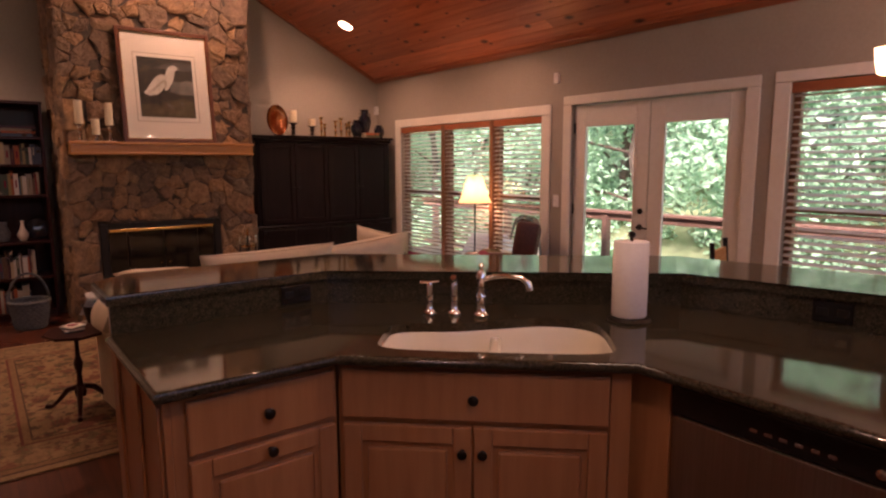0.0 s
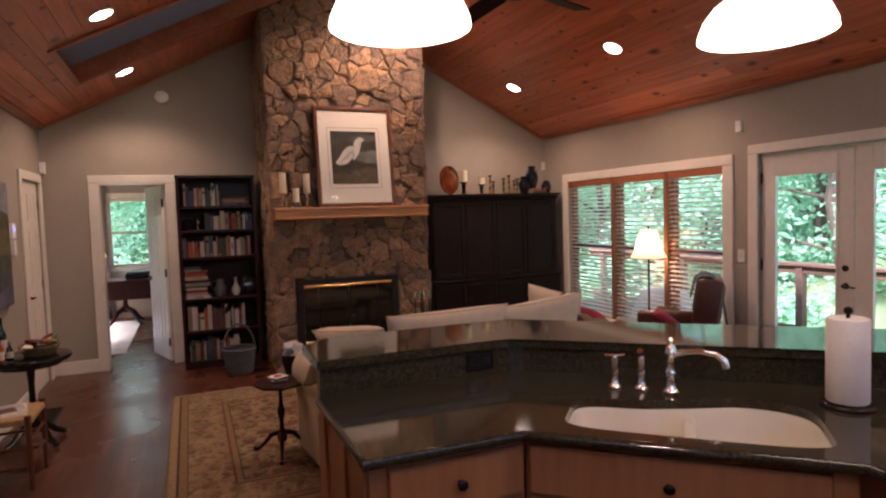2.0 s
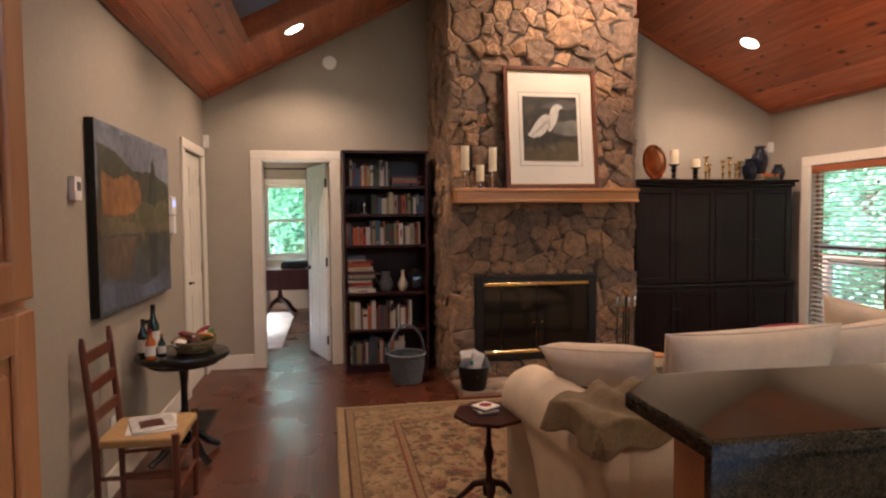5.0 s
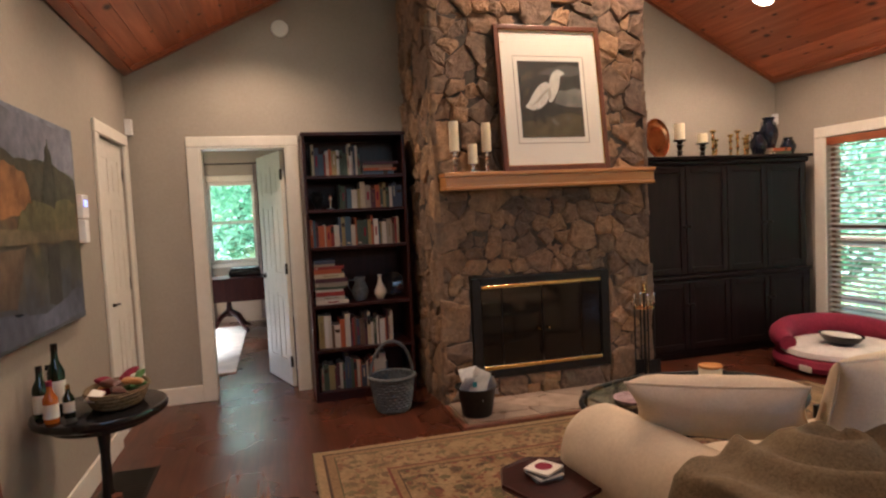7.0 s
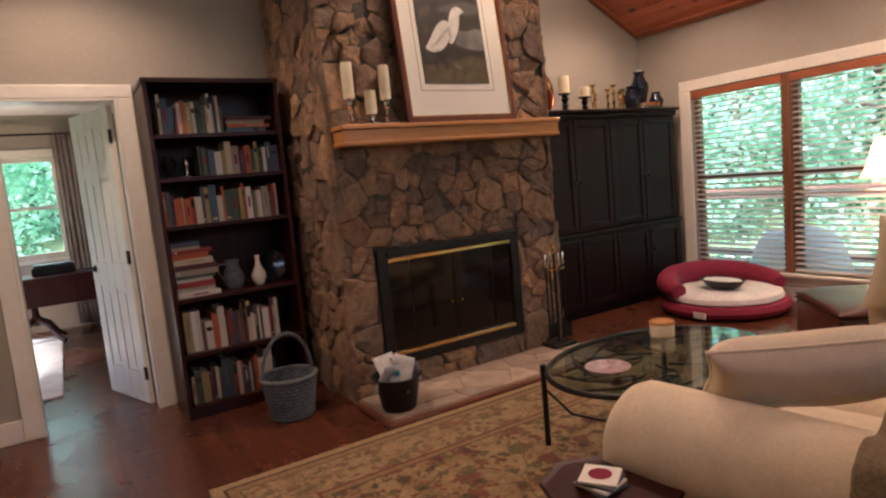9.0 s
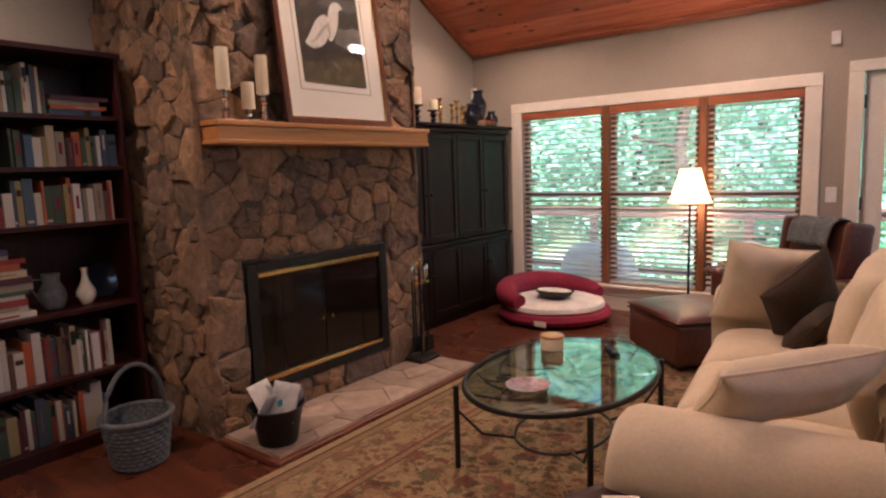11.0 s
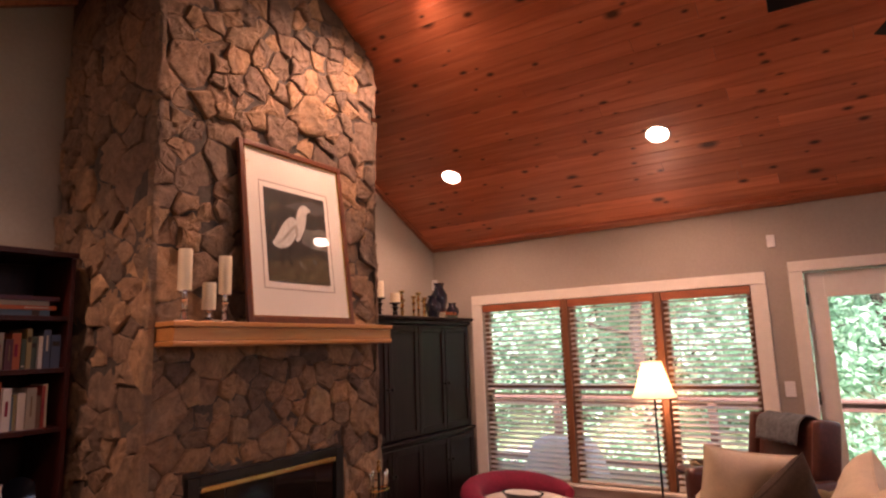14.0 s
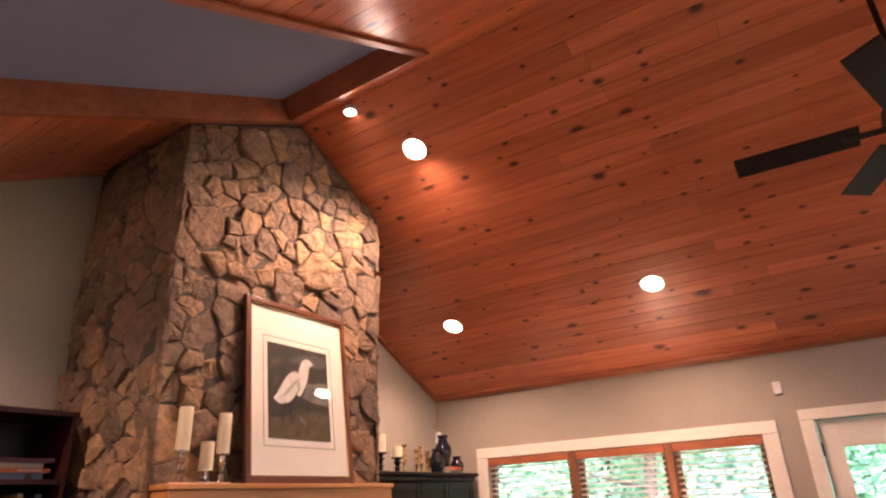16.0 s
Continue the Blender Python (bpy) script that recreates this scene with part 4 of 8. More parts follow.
def book_mesh():
    """A closed book, 1 thick (x), 1 deep (y, spine at 0), 1 high; covers over a recessed block of pages."""
    bm = bmesh.new()
    box(bm, (0.0, 0.0, 0.0), (0.09, 1.0, 1.0))
    box(bm, (0.91, 0.0, 0.0), (1.0, 1.0, 1.0))
    box(bm, (0.09, 0.0, 0.0), (0.91, 0.03, 1.0))
    me = bpy.data.meshes.new("book")
    bm.to_mesh(me)
    bm.free()
    me.materials.append(M["books"])
    return me


def pages_mesh():
    bm = boxed((0.09, 0.03, 0.02), (0.91, 0.97, 0.975), 0)
    me = bpy.data.meshes.new("pages")
    bm.to_mesh(me)
    bm.free()
    me.materials.append(M["pages"])
    return me


BOOK, PAGES = book_mesh(), pages_mesh()


def put_book(x, y, z, t, d, h, flat=False, lean=0.0, turn=0.0, label="cloth-bound book standing on a bookcase shelf"):
    b = new("book", BOOK)
    if flat:
        b.matrix_basis = pose(x, y, z + t, 0, 90, turn) @ Matrix.Diagonal((t, d, h, 1))
        label = "book lying in a stack on a shelf"
    else:
        b.matrix_basis = pose(x, y, z, 0, lean, turn) @ Matrix.Diagonal((t, d, h, 1))
    tagged(b, label, "book", "books in the bookcase")
    p = new("pages", PAGES)
    p.parent = b
    if brng.random() < 0.6:
        q = new("title_band", BANDS[brng.randrange(len(BANDS))])
        q.parent = b
    return b


def band_mesh(z0, z1, inset, mat):
    """A block of lettering on a spine, in the book's own unit size."""
    bm = bmesh.new()
    box(bm, (inset, -0.006, z0), (1 - inset, -0.0005, z1))
    me = bpy.data.meshes.new("title_band")
    bm.to_mesh(me)
    bm.free()
    me.materials.append(mat)
    return me


brng = random.Random(11)


BANDS = [band_mesh(0.45, 0.86, 0.38, M["pages"]), band_mesh(0.66, 0.80, 0.10, M["brown_cloth"]), band_mesh(0.30, 0.80, 0.42, M["throw"]), band_mesh(0.62, 0.90, 0.02, M["black_metal"]), band_mesh(0.35, 0.70, 0.32, M["red_cloth"]), band_mesh(0.06, 0.11, 0.2, M["pages"])]


def book_row(x0, x1, z, h0, h1, y=BY0 + 0.06):
    x = x0
    while True:
        t = brng.uniform(0.011, 0.026) if brng.random() < 0.65 else brng.uniform(0.026, 0.046)
        if x + t > x1:
            break
        h = brng.uniform(h0 - 0.025, h1)
        put_book(x, y + brng.uniform(-0.012, 0.02), z, t - 0.001, brng.uniform(0.14, 0.20), h)
        x += t


def book_stack(x, y, z, n, w0, w1):
    for k in range(n):
        t = brng.uniform(0.018, 0.036)
        w = brng.uniform(w0, w1)
        put_book(x + brng.uniform(0, 0.012), y + brng.uniform(0, 0.02), z, t - 0.001, brng.uniform(0.15, 0.19), w, flat=True)
        z += t
    return z


L = BX0 + 0.03
book_row(L + 0.04, L + 0.42, SHELF_Z[5], 0.19, 0.25)
book_stack(L + 0.43, BY0 + 0.05, SHELF_Z[5], 4, 0.24, 0.29)
book_row(L + 0.24, L + 0.74, SHELF_Z[4], 0.17, 0.225)
book_row(L + 0.0, L + 0.735, SHELF_Z[3], 0.18, 0.235)
zz = book_stack(L + 0.005, BY0 + 0.05, SHELF_Z[2], 10, 0.21, 0.26)
book_stack(L + 0.0, BY0 + 0.05, zz, 2, 0.16, 0.2)
book_row(L + 0.02, L + 0.62, SHELF_Z[1], 0.20, 0.265)
book_row(L + 0.02, L + 0.56, SHELF_Z[0], 0.19, 0.265)
jar = thing("pitcher", (L + 0.37, BY0 + 0.13, SHELF_Z[2]), "dark pewter pitcher with a scrolled handle", "pitcher", "vases on the bookcase")
part("body", turned([(0.04, 0), (0.05, 0.008), (0.066, 0.06), (0.062, 0.10), (0.038, 0.15), (0.045, 0.19), (0.042, 0.19)], 20), M["weathered"], jar, smooth=True)
part("handle", rod([(-0.04, 0, 0.165), (-0.085, 0, 0.17), (-0.095, 0, 0.12), (-0.06, 0, 0.06)], 0.006, 6), M["weathered"], jar, smooth=True)
vase = thing("white_vase", (L + 0.53, BY0 + 0.12, SHELF_Z[2]), "white ceramic bud vase with a slim neck", "vase", "vases on the bookcase")
part("body", turned([(0.025, 0), (0.03, 0.005), (0.05, 0.05), (0.048, 0.075), (0.02, 0.13), (0.013, 0.17), (0.018, 0.20), (0.014, 0.20)], 24), M["porcelain"], vase, smooth=True)
pl = thing("blue_plate", (L + 0.66, BY0 + 0.24, SHELF_Z[2]), "dark blue glazed plate standing against the back", "plate", "vases on the bookcase")
part("plate", turned([(0.02, 0), (0.06, 0.004), (0.10, 0.016), (0.098, 0.019), (0.058, 0.009), (0.01, 0.006)], 28, pose(0, 0, 0.102, 80)), M["navy"], pl, smooth=True)
fig = thing("figurine", (L + 0.17, BY0 + 0.12, SHELF_Z[4]), "small silver candle figurine on a bookcase shelf", "figurine")
part("body", turned([(0.035, 0), (0.036, 0.01), (0.012, 0.02), (0.01, 0.06), (0.02, 0.075), (0.018, 0.10), (0.006, 0.12), (0.003, 0.13)], 16), M["chrome"], fig, smooth=True)
fig = thing("dark_urn", (L + 0.07, BY0 + 0.13, SHELF_Z[4]), "small dark urn on a bookcase shelf", "urn")
part("body", turned([(0.03, 0), (0.014, 0.02), (0.045, 0.07), (0.05, 0.10), (0.03, 0.125), (0.036, 0.14), (0.03, 0.14)], 18), M["black_metal"], fig, smooth=True)

# armoire
AX0, AX1, AY0, AY1, AZ = 3.19, 5.02, 7.66, 8.12, 1.83
arm = thing("armoire", (AX0, AY0, 0), "wide espresso painted armoire with panelled doors", "armoire")
W, D = AX1 - AX0, AY1 - AY0
part("lower_body", boxed((-0.02, -0.02, 0.06), (W + 0.02, D, 0.72), 0.005), M["espresso"], arm)
part("waist_moulding", boxed((-0.035, -0.035, 0.721), (W + 0.035, D, 0.755), 0.012, 3), M["espresso"], arm)
part("upper_body", boxed((0, 0.0, 0.756), (W, D, AZ - 0.075), 0.005), M["espresso"], arm)
part("cornice", boxed((-0.02, -0.025, AZ - 0.074), (W + 0.02, D, AZ - 0.03), 0.012, 3), M["espresso"], arm)
part("top_board", boxed((-0.045, -0.05, AZ - 0.029), (W + 0.045, D, AZ), 0.008, 3), M["espresso"], arm)
part("plinth", boxed((-0.01, -0.01, 0.0), (W + 0.01, D, 0.059), 0.004), M["espresso"], arm)


def framed_door(parent, x0, x1, z0, z1, y, panels, mat, knob=None, t=0.02, st=0.055, name="door", raised=False):
    d = part(name, boxed((x0, y, z0), (x1, y + t * 0.4, z1), 0.001), mat, parent)
    part("stile", boxed((x0, y - t * 0.6, z0), (x0 + st, y - 0.0003, z1), 0.004), mat, d)
    part("stile", boxed((x1 - st, y - t * 0.6, z0), (x1, y - 0.0003, z1), 0.004), mat, d)
    zs = [z0 + (z1 - z0) * k / panels for k in range(panels + 1)]
    for k, z in enumerate(zs):
        lo, hi = (z, z + st) if k == 0 else ((z - st, z) if k == panels else (z - st / 2, z + st / 2))
        part("rail", boxed((x0 + st + 0.0005, y - t * 0.6, lo), (x1 - st - 0.0005, y - 0.0003, hi), 0.004), mat, d)
    if raised:
        for a, b in zip(zs, zs[1:]):
            part("panel", boxed((x0 + st + 0.018, y - t * 0.5, a + st + 0.018), (x1 - st - 0.018, y - 0.0003, b - st - 0.018), 0.008, 2), mat, d)
    if knob:
        part("knob", turned([(0.007, 0), (0.006, 0.012), (0.014, 0.018), (0.015, 0.026), (0.008, 0.031)], 14, pose(knob[0], y - t * 0.6, knob[1], 90)), M["bronze"], d, "dark bronze knob", True)
    return d


n = 4
for k in range(n):
    x0, x1 = 0.03 + (W - 0.06) * k / n, 0.03 + (W - 0.06) * (k + 1) / n
    side = x1 - 0.03 if k % 2 == 0 else x0 + 0.03
    framed_door(arm, x0 + 0.003, x1 - 0.003, 0.775, AZ - 0.09, -0.009, 1, M["espresso"], (side, 1.2))
    framed_door(arm, x0 + 0.003, x1 - 0.003, 0.09, 0.70, -0.029, 1, M["espresso"], (side, 0.5))


def candlestick(x, y, z, h, name="candlestick", mat="chrome", label="turned silver candlestick", s=1.0):
    c = thing(name, (x, y, z), label, "candlestick", "candlesticks")
    part("stem", turned([(0.032 * s, 0), (0.033 * s, 0.008), (0.012 * s, 0.016), (0.009 * s, 0.30 * h), (0.017 * s, 0.36 * h), (0.008 * s, 0.42 * h), (0.011 * s, 0.62 * h), (0.018 * s, 0.70 * h), (0.009 * s, 0.76 * h), (0.012 * s, 0.9 * h), (0.024 * s, 0.95 * h), (0.026 * s, h), (0.01 * s, h)], 18), M[mat], c, smooth=True)
    return c


def pillar_candle(x, y, z, h, r=0.034):
    c = thing("pillar_candle", (x, y, z), "ivory pillar candle on a candlestick", "candle", "pillar candles")
    part("wax", turned([(r * 0.97, 0), (r, 0.006), (r, h - 0.006), (r * 0.93, h), (r * 0.5, h - 0.004), (0.004, h - 0.004)], 22), M["wax"], c, smooth=True)
    part("wick", rod([(0, 0, h - 0.005), (0.001, 0, h + 0.008)], 0.0012, 5), M["black_metal"], c)
    return c


for x, y, h, c in ((1.355, 7.10, 0.155, 0.21), (1.60, 7.11, 0.15, 0.205), (1.48, 7.075, 0.06, 0.14)):
    candlestick(x, y, 1.705, h, s=1.55, label="mercury glass candlestick on the mantel")
    pillar_candle(x, y, 1.705 + h, c)

AT = AZ
tray = thing("copper_platter", (3.57, 7.93, AT), "oval copper platter standing on edge", "platter")
part("platter", turned([(0.03, 0), (0.11, 0.004), (0.16, 0.015), (0.175, 0.03), (0.17, 0.033), (0.155, 0.02), (0.10, 0.01), (0.01, 0.008)], 36, pose(0, 0, 0.19, 82, 0, 0) @ Matrix.Diagonal((0.78, 1.08, 1, 1))), surf("copper", (0.35, 0.11, 0.045), (0.55, 0.22, 0.09), 12, 0.22, 1.0, relief=0.05), tray, smooth=True)
for x, h, y in ((3.72, 0.16, 7.78), (3.98, 0.13, 7.80)):
    candlestick(x, y, AT, h, name="candle_holder", mat="bronze", label="dark carved wooden candle holder", s=2.3)
    pillar_candle(x, y, AT + h, 0.15 if x < 3.8 else 0.09, 0.046)
for x, h in ((4.12, 0.25), (4.19, 0.17), (4.33, 0.21), (4.41, 0.25), (4.48, 0.18), (4.54, 0.21)):
    candlestick(x, 7.83 + 0.03 * ((x * 50) % 2), AT, h, mat="brass", label="turned brass candlestick on the armoire", s=1.15)


def jar_at(x, y, z, r, h, label="navy glazed ceramic jar"):
    j = thing("ceramic_jar", (x, y, z), label, "jar", "navy jars on the armoire")
    part("body", turned([(r * 0.6, 0), (r * 0.65, 0.006), (r, h * 0.42), (r * 0.97, h * 0.6), (r * 0.55, h * 0.8), (r * 0.5, h * 0.88), (r * 0.66, h * 0.97), (r * 0.62, h), (r * 0.45, h)], 24), M["navy"], j, smooth=True)
    for s in (-1, 1):
        part("handle", rod([(s * r * 0.55, 0, h * 0.84), (s * r * 0.95, 0, h * 0.83), (s * r * 1.02, 0, h * 0.66), (s * r * 0.9, 0, h * 0.58)], 0.006, 6), M["navy"], j, smooth=True)
    return j


jar_at(4.63, 7.82, AT, 0.08, 0.23)
tagged(put_book(4.70, 7.72, AT, 0.035, 0.17, 0.22, flat=True), "dark book lying on the armoire")
tagged(put_book(4.71, 7.72, AT + 0.035, 0.03, 0.16, 0.20, flat=True), "dark book lying on the armoire")
jar_at(4.75, 7.82, AT + 0.066, 0.085, 0.30, "navy glazed jar standing on two books")
jar_at(4.96, 7.80, AT, 0.07, 0.17)

# framed bird print leaning on the mantel
PW, PH, PT = 0.85, 1.08, 0.03
prt = thing("framed_print", (2.13, 7.05, 1.705), "framed print of a white wading bird, leaning on stone", "picture")
prt.matrix_basis = pose(2.13, 7.035, 1.706, -6.5, 0, 0)
fw = 0.034
for lo, hi in (((-PW / 2, 0, 0), (-PW / 2 + fw, PT, PH)), ((PW / 2 - fw, 0, 0), (PW / 2, PT, PH)), ((-PW / 2 + fw, 0, 0), (PW / 2 - fw, PT, fw)), ((-PW / 2 + fw, 0, PH - fw), (PW / 2 - fw, PT, PH))):
    part("frame", boxed(lo, hi, 0.006, 3), M["red_wood"], prt, "dark wood frame with a gilt edge")
for lo, hi in (((-PW / 2 + fw, 0.004, fw), (-PW / 2 + fw + 0.007, 0.014, PH - fw)), ((PW / 2 - fw - 0.007, 0.004, fw), (PW / 2 - fw, 0.014, PH - fw)), ((-PW / 2 + fw, 0.004, fw), (PW / 2 - fw, 0.014, fw + 0.007)), ((-PW / 2 + fw, 0.004, PH - fw - 0.007), (PW / 2 - fw, 0.014, PH - fw))):
    part("gilt_fillet", boxed(lo, hi, 0.002), M["brass"], prt)
part("mat_board", boxed((-PW / 2 + fw, 0.018, fw), (PW / 2 - fw, 0.022, PH - fw), 0), M["mat"], prt)
ix0, ix1, iz0, iz1 = -0.255, 0.245, 0.245, 0.815
for x0, x1, z0, z1 in ((ix0 - 0.035, ix1 + 0.035, iz0 - 0.045, iz0 - 0.041), (ix0 - 0.035, ix1 + 0.035, iz1 + 0.035, iz1 + 0.039), (ix0 - 0.035, ix0 - 0.031, iz0 - 0.041, iz1 + 0.035), (ix1 + 0.031, ix1 + 0.035, iz0 - 0.041, iz1 + 0.035)):
    part("mat_line", boxed((x0, 0.0165, z0), (x1, 0.0178, z1), 0), M["throw"], prt)
scene_bg = surf("print_ground", (0.012, 0.016, 0.012), (0.05, 0.055, 0.04), 9, 0.6, relief=0.0, wear=0.5)
sky_bg = surf("print_sky", (0.11, 0.12, 0.11), (0.30, 0.29, 0.24), 9, 0.6, relief=0.0, wear=0.5)
sedge = surf("print_sedge", (0.05, 0.045, 0.02), (0.16, 0.13, 0.06), 30, 0.6, relief=0.0, wear=0.4)
part("picture", boxed((ix0, 0.0155, iz0), (ix1, 0.0178, iz1), 0), scene_bg, prt, "dark marsh landscape")


def flat_shape(pts, y, t=0.0008):
    bm = bmesh.new()
    a = [bm.verts.new((x, y, z)) for x, z in pts]
    b = [bm.verts.new((x, y + t, z)) for x, z in pts]
    n = len(pts)
    for i in range(n):
        bm.faces.new((a[i], a[(i + 1) % n], b[(i + 1) % n], b[i]))
    bm.faces.new(a)
    bm.faces.new(b[::-1])
    bmesh.ops.triangulate(bm, faces=[f for f in bm.faces if len(f.verts) > 4])
    return bm


part("painted_sky", flat_shape([(0.02, 0.50), (0.10, 0.475), (0.245, 0.465), (0.245, 0.60), (0.19, 0.615), (0.12, 0.59), (0.06, 0.60)], 0.0145), sky_bg, prt)
part("painted_sky", flat_shape([(-0.10, 0.72), (0.0, 0.76), (0.14, 0.79), (0.245, 0.77), (0.245, 0.72), (0.17, 0.70), (0.05, 0.70)], 0.0145), surf("print_dusk", (0.05, 0.055, 0.05), (0.12, 0.12, 0.10), 9, 0.6, relief=0.0), prt)
part("painted_bank", flat_shape([(-0.255, 0.245), (0.245, 0.245), (0.245, 0.40), (0.14, 0.43), (0.02, 0.40), (-0.12, 0.37), (-0.255, 0.36)], 0.0146), sedge, prt)


def painted(pts, y, material, name, label=""):
    """A rounded flat shape in the print's own 0..1 coordinates."""
    for _ in range(2):
        pts = [q for k in range(len(pts)) for q in ((0.75 * pts[k][0] + 0.25 * pts[(k + 1) % len(pts)][0], 0.75 * pts[k][1] + 0.25 * pts[(k + 1) % len(pts)][1]), (0.25 * pts[k][0] + 0.75 * pts[(k + 1) % len(pts)][0], 0.25 * pts[k][1] + 0.75 * pts[(k + 1) % len(pts)][1]))]
    return part(name, flat_shape([(ix0 + u * (ix1 - ix0), iz0 + v * (iz1 - iz0)) for u, v in pts], y), material, prt, label)


plume = surf("print_plume", (0.55, 0.53, 0.46), (0.80, 0.78, 0.70), 60, 0.7, relief=0.0, wear=0.3, stretch=(2, 1, 0.6))
feather = surf("print_feather", (0.33, 0.31, 0.25), (0.50, 0.47, 0.39), 40, 0.7, relief=0.0)
painted([(0.07, 0.40), (0.13, 0.45), (0.24, 0.60), (0.33, 0.69), (0.43, 0.73), (0.49, 0.70), (0.49, 0.60), (0.45, 0.50), (0.39, 0.42), (0.29, 0.365), (0.18, 0.35), (0.13, 0.37)], 0.0138, plume, "painted_bird", "white painted bird body")
painted([(0.46, 0.56), (0.475, 0.67), (0.50, 0.77), (0.55, 0.85), (0.62, 0.89), (0.69, 0.88), (0.76, 0.83), (0.70, 0.815), (0.665, 0.79), (0.655, 0.72), (0.63, 0.63), (0.57, 0.53), (0.50, 0.45), (0.45, 0.46)], 0.0134, plume, "painted_neck", "white painted neck and head")
painted([(0.46, 0.66), (0.50, 0.62), (0.50, 0.53), (0.46, 0.47), (0.455, 0.55)], 0.0129, feather, "painted_feather")
for k in range(7):
    u, v = 0.13 + 0.035 * k, 0.40 + 0.03 * k
    painted([(u, v), (u + 0.11, v + 0.045), (u + 0.20, v + 0.10), (u + 0.12, v + 0.03)], 0.0131, feather, "painted_feather")
for u0, u1 in ((0.24, 0.20), (0.33, 0.34)):
    painted([(u0, 0.38), (u0 + 0.025, 0.38), (u1 + 0.012, 0.27), (u1 + 0.03, 0.16), (u1, 0.16), (u1 - 0.008, 0.27)], 0.0138, M["black_metal"], "painted_leg")
prng = random.Random(12)
for k in range(34):
    u, v, b = prng.uniform(0.02, 0.96), prng.uniform(0.02, 0.30), prng.uniform(-0.08, 0.08)
    painted([(u, v), (u + 0.02, v), (u + b + 0.02, v + prng.uniform(0.05, 0.14)), (u + b + 0.012, v + 0.05)], 0.0141, (scene_bg, sedge, M["throw"], sky_bg)[prng.choice((0, 0, 1, 1, 2, 3))], "painted_grass")
for k in range(12):
    u, v = prng.uniform(0.02, 0.40), prng.uniform(0.45, 0.90)
    painted([(u, v), (u + 0.015, v - 0.01), (u + 0.09, v + 0.11), (u + 0.03, v + 0.09)], 0.0142, sedge if k % 2 else feather if k == 3 else scene_bg, "painted_leaf")
cover = part("glazing", boxed((-PW / 2 + fw, 0.0100, fw), (PW / 2 - fw, 0.0115, PH - fw), 0), M["glass"], prt)
cover.visible_shadow = False

# sofa
BLOCK = pose(1.18, 4.96, 0, 0, 0, 6) @ Matrix.Diagonal((1, 1, 1.08, 1)) @ pose(-1.27, -5.20, 0)
sofa = thing("sofa", (1.12, 4.2, 0), "cream slipcovered sofa with rolled arms, on the rug", "sofa")
SW, SD = 2.42, 1.0
part("base", boxed((0.10, 0.08, 0.03), (SW - 0.10, SD - 0.04, 0.30), 0.03, 3), M["sofa"], sofa, smooth=True)
part("back", boxed((0.10, 0.0, 0.03), (SW - 0.10, 0.24, 0.65), 0.07, 4), M["sofa"], sofa, smooth=True)


def rolled_arm(x):
    bm = bmesh.new()
    sec = [(-0.115, 0.03), (-0.115, 0.30), (-0.12, 0.40)]
    for k in range(19):
        a = radians(212 - k * 244 / 18)
        sec.append((0.145 * math.cos(a), 0.515 + 0.145 * math.sin(a)))
    sec += [(0.12, 0.40), (0.115, 0.30), (0.115, 0.03)]
    ys = [0.02, 0.025, 0.04, 0.07, 0.12, 0.3, 0.5, 0.7, 0.87, 0.93, 0.97, 0.992, 1.0]
    rows = []
    for y in ys:
        e = min(y - 0.02, 1.0 - y)
        k = 0.80 + 0.20 * math.sqrt(max(0.0, 1 - (1 - min(1, e / 0.085)) ** 2))
        rows.append([bm.verts.new((x + px * k, y, 0.03 + (pz - 0.03) * (0.4 + 0.6 * k) + 0.006 * noise.noise(Vector((px * 6, y * 5, pz * 6))))) for px, pz in sec])
    for a, b in zip(rows, rows[1:]):
        for i in range(len(sec) - 1):
            bm.faces.new((a[i], a[i + 1], b[i + 1], b[i]))
    bm.faces.new(rows[0])
    bm.faces.new(rows[-1][::-1])
    return bm


part("arm", rolled_arm(0.15), M["sofa"], sofa, smooth="all")
part("arm", rolled_arm(SW - 0.15), M["sofa"], sofa, smooth="all")
for k in range(3):
    w = (SW - 0.56) / 3
    c = part("seat_cushion", cushion(w - 0.005, 0.74, 0.19, k + 2, 0.03), M["sofa"], sofa, smooth=True)
    c.matrix_basis = pose(0.28 + w * (k + 0.5), 0.60, 0.375)


def pillow(place, turn, w, d, h, seed, mat="pillow", label="cream throw pillow with piped edges", name="throw_pillow", group="pillows on the sofa"):
    p = thing(name, place, label, "pillow", group)
    p.matrix_basis = BLOCK @ pose(*place, *turn)
    part("stuffing", cushion(w, d, h, seed, 0.14), M[mat], p, smooth="all")
    part("piping", piping(w, d, 0.14), M[mat], p, smooth=True)
    return p


pillow((1.45, 4.76, 0.72), (48, 3, 130), 0.52, 0.23, 0.14, 1)
pillow((1.98, 4.47, 0.715), (72, 0, 178), 0.88, 0.40, 0.21, 2)
pillow((2.74, 4.49, 0.71), (68, 5, 174), 0.70, 0.41, 0.20, 3)
pillow((3.25, 4.93, 0.675), (76, -8, 112), 0.48, 0.44, 0.19, 4)
pillow((3.13, 4.75, 0.63), (72, 32, 128), 0.42, 0.40, 0.15, 5, "brown_cloth", "dark brown velvet throw pillow")
pillow((2.93, 4.70, 0.54), (50, 10, 160), 0.34, 0.24, 0.12, 6, "brown_cloth", "small dark brown throw pillow")


